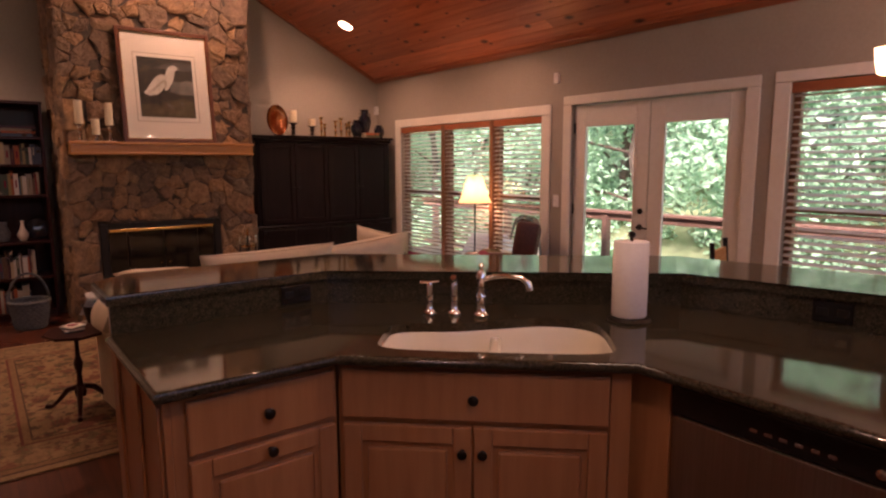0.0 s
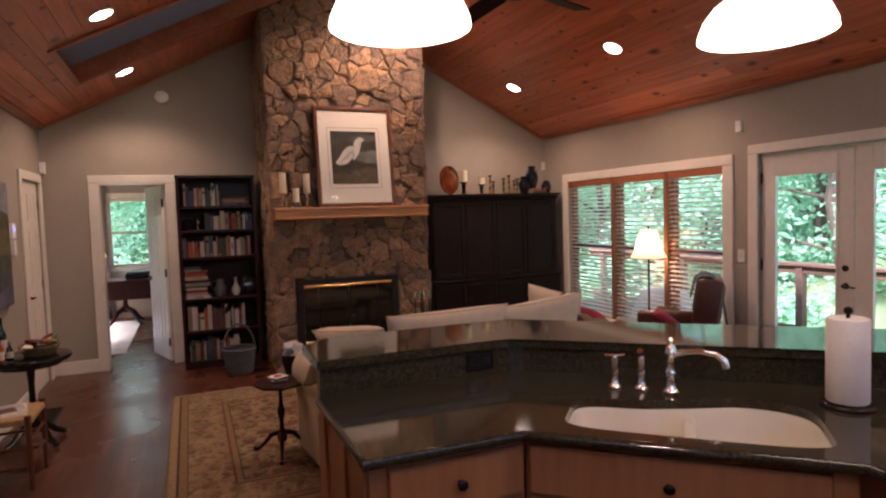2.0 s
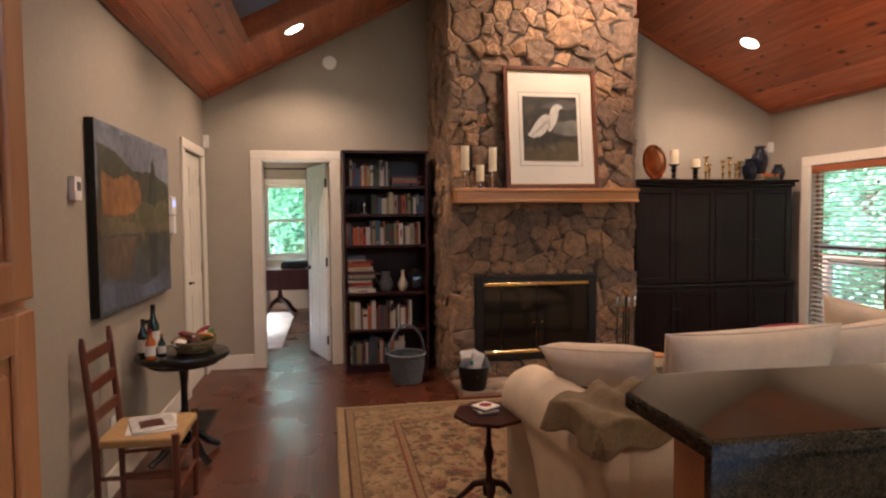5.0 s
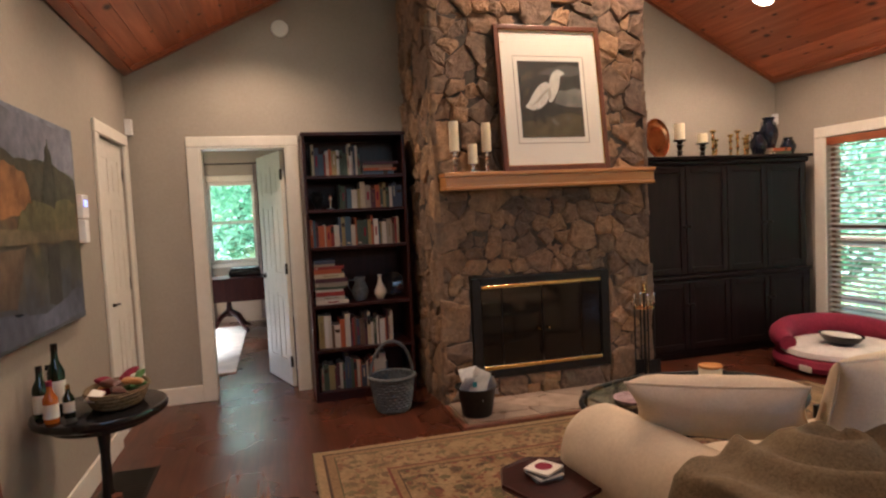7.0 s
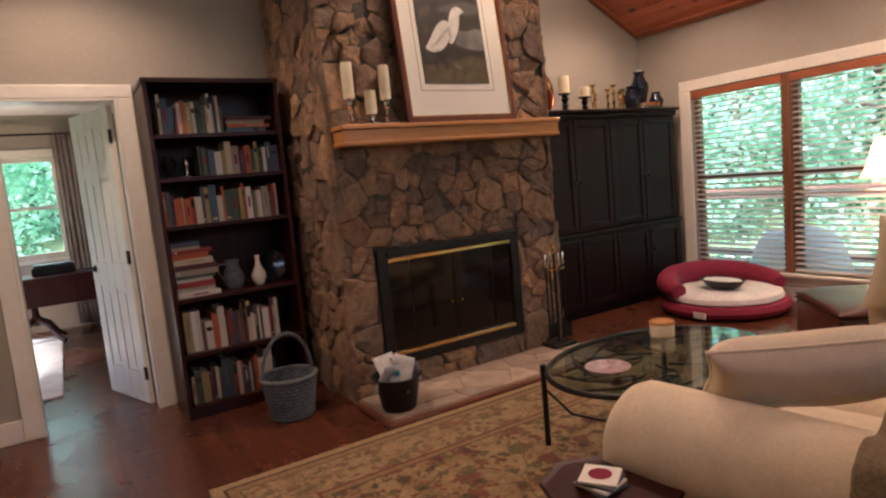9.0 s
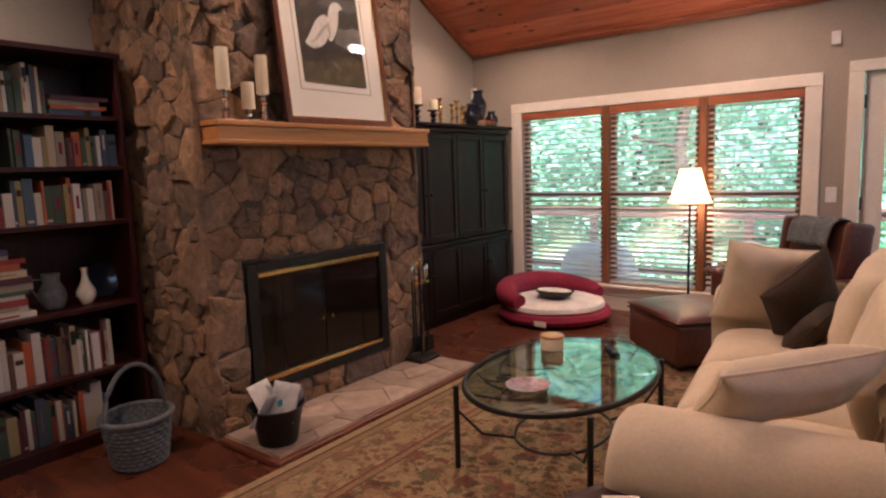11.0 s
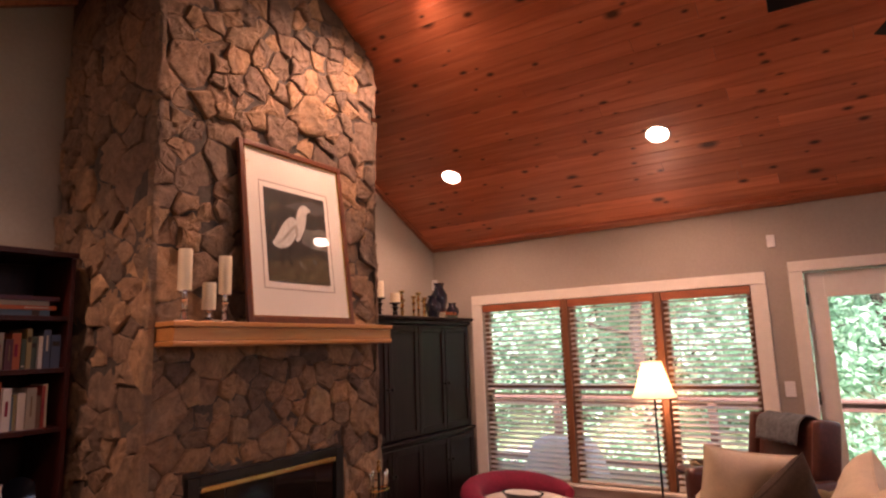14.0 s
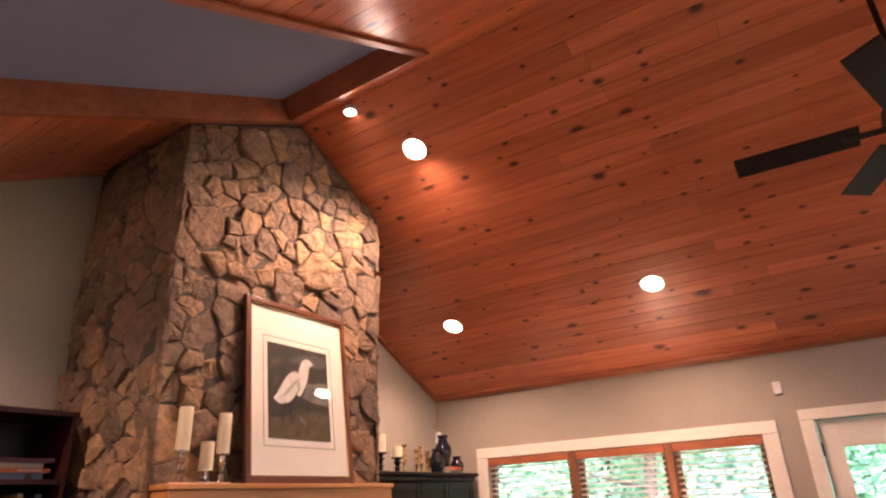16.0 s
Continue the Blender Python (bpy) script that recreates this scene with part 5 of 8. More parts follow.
def draped(name, label, place, turn, spine, width, mat, folds=0.02, seed=0, n=30):
    """A cloth that follows a profile of (along, up) points, rippled across its width, with thickness."""
    bm = bmesh.new()
    pts = [Vector((a, 0, z)) for a, z in spine]
    seg = []
    for i in range(len(pts) - 1):
        for k in range(6):
            seg.append(pts[i].lerp(pts[i + 1], k / 6))
    seg.append(pts[-1])
    for _ in range(2):
        seg = [seg[0]] + [(seg[i - 1] + seg[i] * 2 + seg[i + 1]) / 4 for i in range(1, len(seg) - 1)] + [seg[-1]]
    rows = []
    for i, p in enumerate(seg):
        row = []
        for j in range(n + 1):
            v = j / n - 0.5
            r = folds * (math.sin(v * 19 + seed + 1.5 * noise.noise(Vector((i * 0.15, v * 3, seed)))) + noise.noise(Vector((i * 0.22, v * 7, seed + 4))) * 1.2)
            row.append(bm.verts.new((p.x + r * 0.5, v * width * (1 + 0.10 * noise.noise(Vector((i * 0.2, seed, 1.0)))), p.z + abs(r) + 0.006)))
        rows.append(row)
    for a, b in zip(rows, rows[1:]):
        for j in range(n):
            bm.faces.new((a[j], a[j + 1], b[j + 1], b[j]))
    t = thing(name, place, label, "blanket", turn=turn)
    ob = part("cloth", bm, M[mat], t, smooth="all")
    md = ob.modifiers.new("thickness", "SOLIDIFY")
    md.thickness = 0.008
    return t


def bunched_throw():
    """A heavy knit lying in swirled folds on the corner of the sofa's arm and back, hanging over both."""
    x0, y0, n = 1.10, 4.185, 64
    bm = bmesh.new()
    rows = []
    for i in range(n + 1):
        row = []
        for j in range(n + 1):
            s, t = -0.10 + 0.70 * i / n, -0.10 + 0.46 * j / n
            s += 0.03 * noise.noise(Vector((t * 5, 3.0, 0)))
            t += 0.03 * noise.noise(Vector((s * 5, 7.0, 0)))
            x, y = x0 + max(s, 0), y0 + max(t, 0)
            arm_top = 0.675 - 1.6 * max(0.0, abs(x - 1.27) - 0.06) ** 2
            back_top = 0.675 - 2.5 * max(0.0, abs(y - 4.31) - 0.10) ** 2
            z = max(arm_top, back_top) + 0.004
            r = math.hypot(x - 1.50, y - 4.38)
            a = math.atan2(y - 4.38, x - 1.50)
            f = math.sin(46 * r + 1.0 * a + 2.2 * noise.noise(Vector((x * 4, y * 4, 1.0))))
            lump = max(0.0, 1 - (r / 0.34) ** 2)
            z += 0.02 * lump + 0.030 * (f + 1) * (0.30 + 0.70 * lump) + 0.012 * noise.noise(Vector((x * 13, y * 13, 2.0)))
            hang = max(-s, -t, 0.0)
            wave = 0.026 * (1 + math.sin((y if -s > -t else x) * 24 + 2 * noise.noise(Vector((x * 3, y * 3, 5.0)))))
            if hang > 0:
                z -= hang
                x -= wave * min(1, hang * 9) * (-s >= -t) + 0.012 * (s < 0)
                y -= wave * min(1, hang * 9) * (-t > -s) + 0.012 * (t < 0)
            row.append(bm.verts.new((x, y, max(0.05, z))))
        rows.append(row)
    for a, b in zip(rows, rows[1:]):
        for j in range(n):
            bm.faces.new((a[j], a[j + 1], b[j + 1], b[j]))
    th = thing("throw_blanket", (0, 0, 0), "olive-brown knitted throw bunched over the sofa corner", "blanket")
    part("cloth", bm, M["throw"], th, smooth="all").modifiers.new("thickness", "SOLIDIFY").thickness = 0.007


bunched_throw()
draped("throw_blanket", "olive knitted throw laid over the far arm", (3.38, 4.62, 0), 0, [(-0.16, 0.50), (-0.10, 0.64), (0.0, 0.675), (0.12, 0.63), (0.17, 0.45), (0.165, 0.25)], 0.6, "throw", 0.025, 9)
M["plaid"] = surf("striped_wool", (0.16, 0.09, 0.04), (0.30, 0.22, 0.12), 3, 0.95, relief=0.3, stretch=(1, 1, 14), wear=0.5)
draped("striped_blanket", "striped wool blanket hung over the sofa back", (2.25, 4.28, 0), 90, [(-0.122, 0.15), (-0.118, 0.45), (-0.10, 0.645), (0.05, 0.662), (0.16, 0.64)], 0.72, "plaid", 0.006, 3)

# tilt-top pedestal table
BLOCK = Matrix.Identity(4)
ped = thing("pedestal_table", (0.95, 4.82, 0), "small dark mahogany tripod pedestal table", "side table")
part("top", turned([(0.15, 0.485), (0.17, 0.49), (0.175, 0.50), (0.17, 0.507), (0.155, 0.504), (0.01, 0.503)], 8, squash=(1.0, 1.12)), M["mahogany"], ped)
part("column", turned([(0.03, 0.10), (0.034, 0.13), (0.018, 0.17), (0.014, 0.24), (0.024, 0.28), (0.028, 0.31), (0.014, 0.35), (0.012, 0.44), (0.03, 0.47), (0.05, 0.484)], 16), M["mahogany"], ped, smooth=True)
for k in range(3):
    a = radians(20 + 120 * k)
    c, s = math.cos(a), math.sin(a)
    part("foot", rod([(0.02 * c, 0.02 * s, 0.155), (0.08 * c, 0.08 * s, 0.135), (0.14 * c, 0.14 * s, 0.07), (0.185 * c, 0.185 * s, 0.03), (0.225 * c, 0.225 * s, 0.027)], 0.012, 8, taper=[0.018, 0.017, 0.013, 0.011, 0.014]), M["mahogany"], ped, smooth=True)
cst = thing("coaster_stack", (0.94, 4.84, 0.504), "stack of printed square coasters", "coasters")
for k in range(4):
    part("coaster", boxed((-0.05, -0.05, 0.0085 * k), (0.05, 0.05, 0.0085 * k + 0.008), 0.002, m=pose(0, 0, 0, 0, 0, 11 * k)), M["mat"] if k % 2 else M["weathered"], cst)
part("printed_disc", turned([(0.03, 0.0345), (0.031, 0.0352), (0.001, 0.0352)], 20), M["red_cloth"], cst, "round red print")

# coffee table
ct = thing("coffee_table", (2.13, 5.60, 0), "oval glass coffee table on a scrolled black iron base", "coffee table")
TA, TB, TH = 0.60, 0.42, 0.43
part("rim", rod(ring(0, 0, TH - 0.012, TA, TB, 48), 0.014, 8, True), M["black_metal"], ct, smooth=True)
part("glass_top", turned([(TA - 0.012, TH - 0.008), (TA - 0.008, TH), (0.01, TH)], 48, Matrix.Diagonal((1, TB / TA, 1, 1))), M["glass_table"], ct).visible_shadow = False
for sx in (-1, 1):
    for sy in (-1, 1):
        part("leg", rod([(sx * 0.44, sy * 0.335, 0.0), (sx * 0.44, sy * 0.335, TH - 0.015)], 0.014, 8), M["black_metal"], ct, smooth=True)
part("lower_ring", rod(ring(0, 0, 0.12, 0.30, 0.22, 32), 0.008, 6, True), M["black_metal"], ct, smooth=True)
for sx in (-1, 1):
    for sy in (-1, 1):
        part("brace", rod([(sx * 0.44, sy * 0.335, 0.30), (sx * 0.34, sy * 0.26, 0.16), (sx * 0.22, sy * 0.15, 0.12)], 0.007, 6), M["black_metal"], ct, smooth=True)
for k in range(10):
    a = 2 * math.pi * k / 10
    pts = []
    for q in range(16):
        f = q / 15
        r = 0.18 + 0.75 * f
        ang = a + 0.55 * math.sin(f * math.pi * 1.4)
        pts.append((TA * r * math.cos(ang), TB * r * math.sin(ang), TH - 0.02))
    part("scroll", rod(pts, 0.006, 6), M["black_metal"], ct, smooth=True)
    pts = [(TA * (0.62 + 0.10 * (1 - q / 14) * math.cos(q * 0.75)) * math.cos(a + 0.30) + 0.07 * (1 - q / 14) * math.cos(q * 0.75 + a), TB * 0.62 * math.sin(a + 0.30) + 0.07 * (1 - q / 14) * math.sin(q * 0.75 + a), TH - 0.02) for q in range(15)]
    part("scroll", rod(pts, 0.005, 6), M["black_metal"], ct, smooth=True)
cand = thing("jar_candle", (2.40, 5.80, TH), "glass jar candle on the coffee table", "candle")
part("jar", turned([(0.058, 0), (0.062, 0.006), (0.062, 0.06), (0.059, 0.064), (0.055, 0.06), (0.01, 0.055)], 24), M["wax"], cand, smooth=True)
part("lid", turned([(0.062, 0.0645), (0.064, 0.070), (0.062, 0.078), (0.01, 0.078)], 24), M["mantel"], cand, "wooden lid", True)
rem = thing("remote_control", (2.50, 5.50, TH), "black remote control on the glass table", "remote", turn=35)
part("body", boxed((-0.085, -0.023, 0), (0.085, 0.023, 0.018), 0.006, 3), M["black_gloss"], rem)
for k in range(5):
    part("button", boxed((-0.06 + 0.025 * k, -0.008, 0.0181), (-0.048 + 0.025 * k, 0.008, 0.021), 0.002), M["weathered"], rem)
bowl = thing("printed_dish", (1.78, 5.60, TH), "shallow purple and white printed dish", "dish")
part("dish", turned([(0.05, 0), (0.085, 0.012), (0.10, 0.03), (0.096, 0.03), (0.08, 0.018), (0.01, 0.012)], 24), surf("purple_glaze", (0.12, 0.03, 0.06), (0.55, 0.42, 0.42), 22, 0.3, relief=0.0), bowl, smooth=True)

# leather ottoman and wing chair
ott = thing("ottoman", (4.02, 5.48, 0), "square brown leather ottoman on short feet", "ottoman", turn=47)
part("body", boxed((-0.35, -0.35, 0.05), (0.35, 0.35, 0.33), 0.03, 3), M["leather"], ott, smooth=True)
c = part("cushion", cushion(0.72, 0.72, 0.11, 8, 0.01), M["leather"], ott, smooth=True)
c.matrix_basis = pose(0, 0, 0.355)
part("welt", rod([(-0.352, -0.352, 0.325), (0.352, -0.352, 0.325), (0.352, 0.352, 0.325), (-0.352, 0.352, 0.325)], 0.006, 6, True), M["leather"], ott)
for sx in (-1, 1):
    for sy in (-1, 1):
        part("foot", turned([(0.018, 0), (0.028, 0.02), (0.03, 0.05)], 12, pose(sx * 0.29, sy * 0.29, 0)), M["mahogany"], ott)

chair = thing("leather_armchair", (4.53, 4.98, 0), "brown leather wing chair with nailhead arms by the window", "armchair", turn=135)
part("seat_base", boxed((-0.31, -0.36, 0.12), (0.38, 0.36, 0.34), 0.03, 3), M["leather"], chair, smooth=True)
c = part("seat_cushion", cushion(0.60, 0.54, 0.15, 9, 0.02), M["leather"], chair, smooth=True)
c.matrix_basis = pose(0.08, 0, 0.40)
bk = boxed((-0.09, -0.31, 0.0), (0.09, 0.31, 0.66), 0.07, 4)
o = part("backrest", bk, M["leather"], chair, smooth=True)
o.matrix_basis = pose(-0.24, 0, 0.30, 0, -9, 0)
for s in (-1, 1):
    part("arm", boxed((-0.30, s * 0.36 - 0.065, 0.12), (0.36, s * 0.36 + 0.065, 0.58), 0.05, 4), M["leather"], chair, smooth=True)
    w = part("wing", boxed((-0.08, s * 0.31 - 0.035, 0.0), (0.13, s * 0.31 + 0.035, 0.40), 0.034, 3), M["leather"], chair, smooth=True)
    w.matrix_basis = pose(-0.27, 0, 0.56, 0, -9, 0)
    for x in (-0.27, 0.33):
        part("leg", turned([(0.014, 0), (0.022, 0.08), (0.026, 0.12)], 10, pose(x, s * 0.30, 0)), M["mahogany"], chair)
draped("chair_throw", "grey-green throw laid over the chair's back", (4.725, 4.785, 0), -45, [(-0.14, 0.78), (-0.10, 0.93), (-0.02, 0.975), (0.07, 0.955), (0.13, 0.8), (0.165, 0.5)], 0.40, "weathered", 0.008, 13)
pillow((4.48, 5.03, 0.53), (40, 0, 45), 0.36, 0.28, 0.12, 17, "red_cloth", "small patterned red pillow on the leather chair", group="")
side = thing("side_table", (4.86, 5.42, 0), "small round dark side table by the window", "side table")
part("top", turned([(0.21, 0.50), (0.22, 0.508), (0.22, 0.52), (0.21, 0.525), (0.01, 0.525)], 28), M["mahogany"], side, smooth=True)
part("column", turned([(0.12, 0), (0.11, 0.02), (0.03, 0.05), (0.022, 0.3), (0.03, 0.48), (0.08, 0.499)], 16), M["mahogany"], side, smooth=True)
nest = thing("dried_wreath", (4.86, 5.43, 0.525), "dark dried wreath lying on the side table", "wreath")
for k in range(3):
    part("twig_ring", rod([(0.09 * math.cos(a) + 0.012 * math.sin(5 * a + k), 0.09 * math.sin(a), 0.02 + 0.012 * k + 0.006 * math.sin(7 * a + k)) for a in [2 * math.pi * q / 26 for q in range(26)]], 0.012, 6, True), M["throw"], nest)

# floor lamp
lamp = thing("floor_lamp", (4.945, 5.79, 0), "lit black floor lamp with a pleated cream shade", "lamp")
part("base", turned([(0.13, 0), (0.135, 0.01), (0.12, 0.022), (0.03, 0.035), (0.016, 0.06)], 28), M["black_metal"], lamp, smooth=True)
part("pole", turned([(0.010, 0.055), (0.010, 0.48), (0.017, 0.50), (0.010, 0.52), (0.009, 1.05), (0.016, 1.07), (0.008, 1.10)], 12), M["black_metal"], lamp, smooth=True)


def shade_mat(name, tint, strength):
    m, nt, b = shader(name)
    t, d = nt.nodes.new("ShaderNodeBsdfTranslucent"), nt.nodes.new("ShaderNodeBsdfDiffuse")
    t.inputs[0].default_value, d.inputs[0].default_value = (*tint, 1), (0.6, 0.5, 0.36, 1)
    mx, ad, em = nt.nodes.new("ShaderNodeMixShader"), nt.nodes.new("ShaderNodeAddShader"), nt.nodes.new("ShaderNodeEmission")
    mx.inputs[0].default_value = 0.4
    em.inputs[0].default_value, em.inputs[1].default_value = (1.0, 0.72, 0.42, 1), strength
    nt.links.new(t.outputs[0], mx.inputs[1])
    nt.links.new(d.outputs[0], mx.inputs[2])
    nt.links.new(mx.outputs[0], ad.inputs[0])
    nt.links.new(em.outputs[0], ad.inputs[1])
    nt.links.new(ad.outputs[0], nt.nodes["Material Output"].inputs[0])
    return m


M["shade"] = shade_mat("lamp_shade", (0.8, 0.65, 0.42), 0.22)
bm = bmesh.new()
rows = []
for f in range(9):
    q = f / 8
    r = 0.185 - 0.105 * (q ** 0.75)
    rows.append([bm.verts.new(((r + 0.002 * (k % 2)) * math.cos(2 * math.pi * k / 64), (r + 0.002 * (k % 2)) * math.sin(2 * math.pi * k / 64), 1.06 + 0.30 * q)) for k in range(64)])
for a, b in zip(rows, rows[1:]):
    for k in range(64):
        bm.faces.new((a[k], a[(k + 1) % 64], b[(k + 1) % 64], b[k]))
sh = part("shade", bm, M["shade"], lamp, "glowing pleated cream fabric shade")
sh.modifiers.new("thickness", "SOLIDIFY").thickness = 0.002
for z, r in ((1.062, 0.186), (1.358, 0.081)):
    part("shade_trim", rod(ring(0, 0, z, r, r, 36), 0.004, 6, True), M["pillow"], lamp)
part("finial", turned([(0.004, 1.10), (0.004, 1.37), (0.011, 1.38), (0.011, 1.392), (0.003, 1.40)], 10), M["black_metal"], lamp)

# dog bed
BLOCK = pose(4.60, 6.91, 0) @ Matrix.Diagonal((1.14, 1.14, 1.08, 1)) @ pose(-4.58, -6.97, 0)
bed = thing("dog_bed", (4.58, 6.97, 0), "round crimson dog bed with a white fleece cushion", "pet bed")
part("base", turned([(0.40, 0), (0.45, 0.03), (0.46, 0.06), (0.44, 0.10), (0.38, 0.11), (0.01, 0.11)], 36), M["red_cloth"], bed, smooth=True)
part("fleece_cushion", turned([(0.36, 0.09), (0.41, 0.12), (0.40, 0.155), (0.33, 0.175), (0.15, 0.17), (0.01, 0.165)], 36), M["fleece"], bed, smooth=True)
part("bolster", rod([(0.40 * math.cos(radians(a)), 0.40 * math.sin(radians(a)), 0.19 + 0.055 * math.sin(radians((a + 42) * 180 / 214))) for a in range(-42, 173, 9)], 0.09, 12, taper=[0.03 + 0.065 * math.sin(math.pi * (k + 0.4) / 25) ** 0.5 for k in range(24)]), M["red_cloth"], bed, smooth=True)
part("tag", boxed((-0.46, -0.16, 0.03), (-0.452, -0.06, 0.075), 0.002), M["mat"], bed)
dish = thing("dark_bowl", (4.54, 6.95, 0.172), "dark oval bowl with a white lining on the dog bed", "bowl")
part("bowl", turned([(0.07, 0), (0.11, 0.03), (0.14, 0.075), (0.135, 0.078), (0.10, 0.035), (0.01, 0.02)], 24, squash=(0.75, 1.25)), M["black_gloss"], dish, smooth=True)
part("lining", turned([(0.02, 0.03), (0.09, 0.04), (0.12, 0.073), (0.11, 0.078), (0.01, 0.06)], 24, squash=(0.75, 1.25)), M["fleece"], dish, smooth=True)

# hearth things
BLOCK = Matrix.Identity(4)
bk = thing("coal_bucket", (1.36, 6.86, 0.038), "black metal bucket stuffed with newspapers on the hearth", "bucket")
part("bucket", turned([(0.095, 0), (0.10, 0.004), (0.135, 0.185), (0.152, 0.2), (0.145, 0.203), (0.125, 0.185), (0.09, 0.03), (0.01, 0.02)], 24), M["black_metal"], bk, smooth=True)
part("foot_ring", rod(ring(0, 0, 0.008, 0.088, 0.088, 24), 0.008, 6, True), M["black_metal"], bk)
news = surf("newsprint", (0.50, 0.50, 0.47), (0.72, 0.71, 0.67), 25, 0.9, relief=0.1, wear=0.3)
for k, (a, tl, x, y) in enumerate(((20, 18, -0.05, 0.0), (75, -14, 0.03, 0.03), (-35, 22, 0.05, -0.02), (5, -20, -0.01, 0.05), (120, 10, 0.0, -0.05))):
    p = part("newspaper", cushion(0.14, 0.20, 0.022, k + 30, 0.0, 8), news, bk, "folded newspaper", True)
    p.matrix_basis = pose(x * 1.3, y * 1.3, 0.185 + 0.01 * k, 90 + tl * 1.7, 10 - 5 * k, a)
part("printed_patch", boxed((-0.05, -0.082, 0.215), (-0.02, -0.079, 0.25), 0.001), surf("teal_ink", (0.02, 0.22, 0.24), (0.04, 0.30, 0.32), 20, 0.8), bk)

tools = thing("fireplace_tools", (2.84, 7.09, 0.037), "black and brass fireplace tool set on its stand", "fire tools")
part("base", boxed((-0.11, -0.08, 0), (0.11, 0.08, 0.03), 0.01, 3), M["black_metal"], tools)
part("stand", rod([(0, 0, 0.02), (0, 0, 0.70)], 0.009, 8), M["black_metal"], tools, smooth=True)
part("cross_arm", rod(ring(0, 0, 0.58, 0.085, 0.05, 20), 0.006, 6, True), M["brass"], tools, smooth=True)
part("finial", turned([(0.01, 0.69), (0.02, 0.71), (0.008, 0.735), (0.014, 0.75), (0.003, 0.77)], 12), M["brass"], tools, smooth=True)
for k, (x, y) in enumerate(((-0.085, 0), (0.085, 0), (0.0, -0.05), (0.0, 0.05))):
    r = part("tool", rod([(x, y, 0.07), (x, y, 0.60)], 0.006, 6), M["black_metal"], tools)
    part("handle", turned([(0.007, 0.60), (0.012, 0.62), (0.007, 0.65), (0.013, 0.68), (0.004, 0.70)], 10, pose(x, y, 0)), M["chrome"], r, "polished handle", True)
    if k % 2:
        part("blade", boxed((x - 0.05, y - 0.006, 0.045), (x + 0.05, y + 0.006, 0.16), 0.005), M["black_metal"], r)

bas = thing("wicker_basket", (0.86, 7.32, 0), "blue-grey woven basket with a tall hoop handle", "basket")
bm = bmesh.new()
lathe(bm, [(0.115, 0.0), (0.125, 0.01), (0.165, 0.25), (0.155, 0.25), (0.115, 0.02), (0.01, 0.015)], 28)
part("shell", bm, M["weathered"], bas, smooth=True)
for k in range(11):
    z, r = 0.02 + 0.022 * k, 0.124 + 0.0035 * k
    part("weave", rod([((r + 0.0045 * math.sin(22 * a + k * math.pi)) * math.cos(a), (r + 0.0045 * math.sin(22 * a + k * math.pi)) * math.sin(a), z) for a in [2 * math.pi * q / 88 for q in range(88)]], 0.0085, 5, True), M["weathered"], bas)
part("rim", rod(ring(0, 0, 0.255, 0.165, 0.165, 32), 0.014, 8, True), M["weathered"], bas, smooth=True)
part("handle", rod([(0.16 * math.cos(a), 0.02 * math.cos(a), 0.25 + 0.26 * math.sin(a)) for a in [math.pi * q / 20 for q in range(21)]], 0.012, 8), M["weathered"], bas, smooth=True)


# ---- by the side wall ----
rt = thing("round_table", (-0.685, 5.88, 0), "black round pedestal table with a swept base", "side table")
part("top", turned([(0.25, 0.615), (0.265, 0.625), (0.27, 0.64), (0.265, 0.655), (0.25, 0.66), (0.01, 0.66)], 36), M["black_gloss"], rt, smooth=True)
part("apron", turned([(0.20, 0.585), (0.205, 0.59), (0.205, 0.614), (0.01, 0.614)], 36), M["black_gloss"], rt, smooth=True)
part("column", turned([(0.04, 0.10), (0.036, 0.14), (0.022, 0.30), (0.02, 0.45), (0.03, 0.56), (0.06, 0.584)], 16), M["black_gloss"], rt, smooth=True)
for k in range(4):
    a = radians(45 + 90 * k)
    c, s = math.cos(a), math.sin(a)
    part("foot", rod([(0.02 * c, 0.02 * s, 0.16), (0.09 * c, 0.09 * s, 0.13), (0.16 * c, 0.16 * s, 0.06), (0.23 * c, 0.23 * s, 0.022)], 0.02, 8, taper=[0.028, 0.026, 0.022, 0.02]), M["black_gloss"], rt, smooth=True)
TT = 0.66
bas = thing("woven_tray", (-0.615, 5.88, TT), "oval woven tray heaped with red and green packets", "basket")
part("tray", turned([(0.10, 0), (0.12, 0.01), (0.155, 0.07), (0.16, 0.08), (0.15, 0.08), (0.11, 0.02), (0.01, 0.015)], 28, squash=(0.8, 1.15)), M["throw"], bas, smooth=True)
for k in range(4):
    part("weave", rod([((0.122 + 0.011 * k + 0.003 * math.sin(16 * a + k * 3.14)) * 0.8 * math.cos(a), (0.122 + 0.011 * k + 0.003 * math.sin(16 * a + k * 3.14)) * 1.15 * math.sin(a), 0.015 + 0.018 * k) for a in [2 * math.pi * q / 40 for q in range(40)]], 0.007, 5, True), M["throw"], bas)
prng = random.Random(3)
packet_mats = [M["red_cloth"], M["mat"], surf("green_foil", (0.03, 0.10, 0.02), (0.07, 0.18, 0.04), 20, 0.3), M["mantel"], M["leather"]]
for k in range(11):
    p = part("packet", cushion(0.09, 0.06, 0.03, k + 50, 0.05, 6), packet_mats[k % 5], bas, smooth=True)
    p.matrix_basis = pose(prng.uniform(-0.07, 0.07), prng.uniform(-0.11, 0.11), 0.065 + 0.004 * k, prng.uniform(-25, 25), prng.uniform(-25, 25), prng.uniform(0, 360))


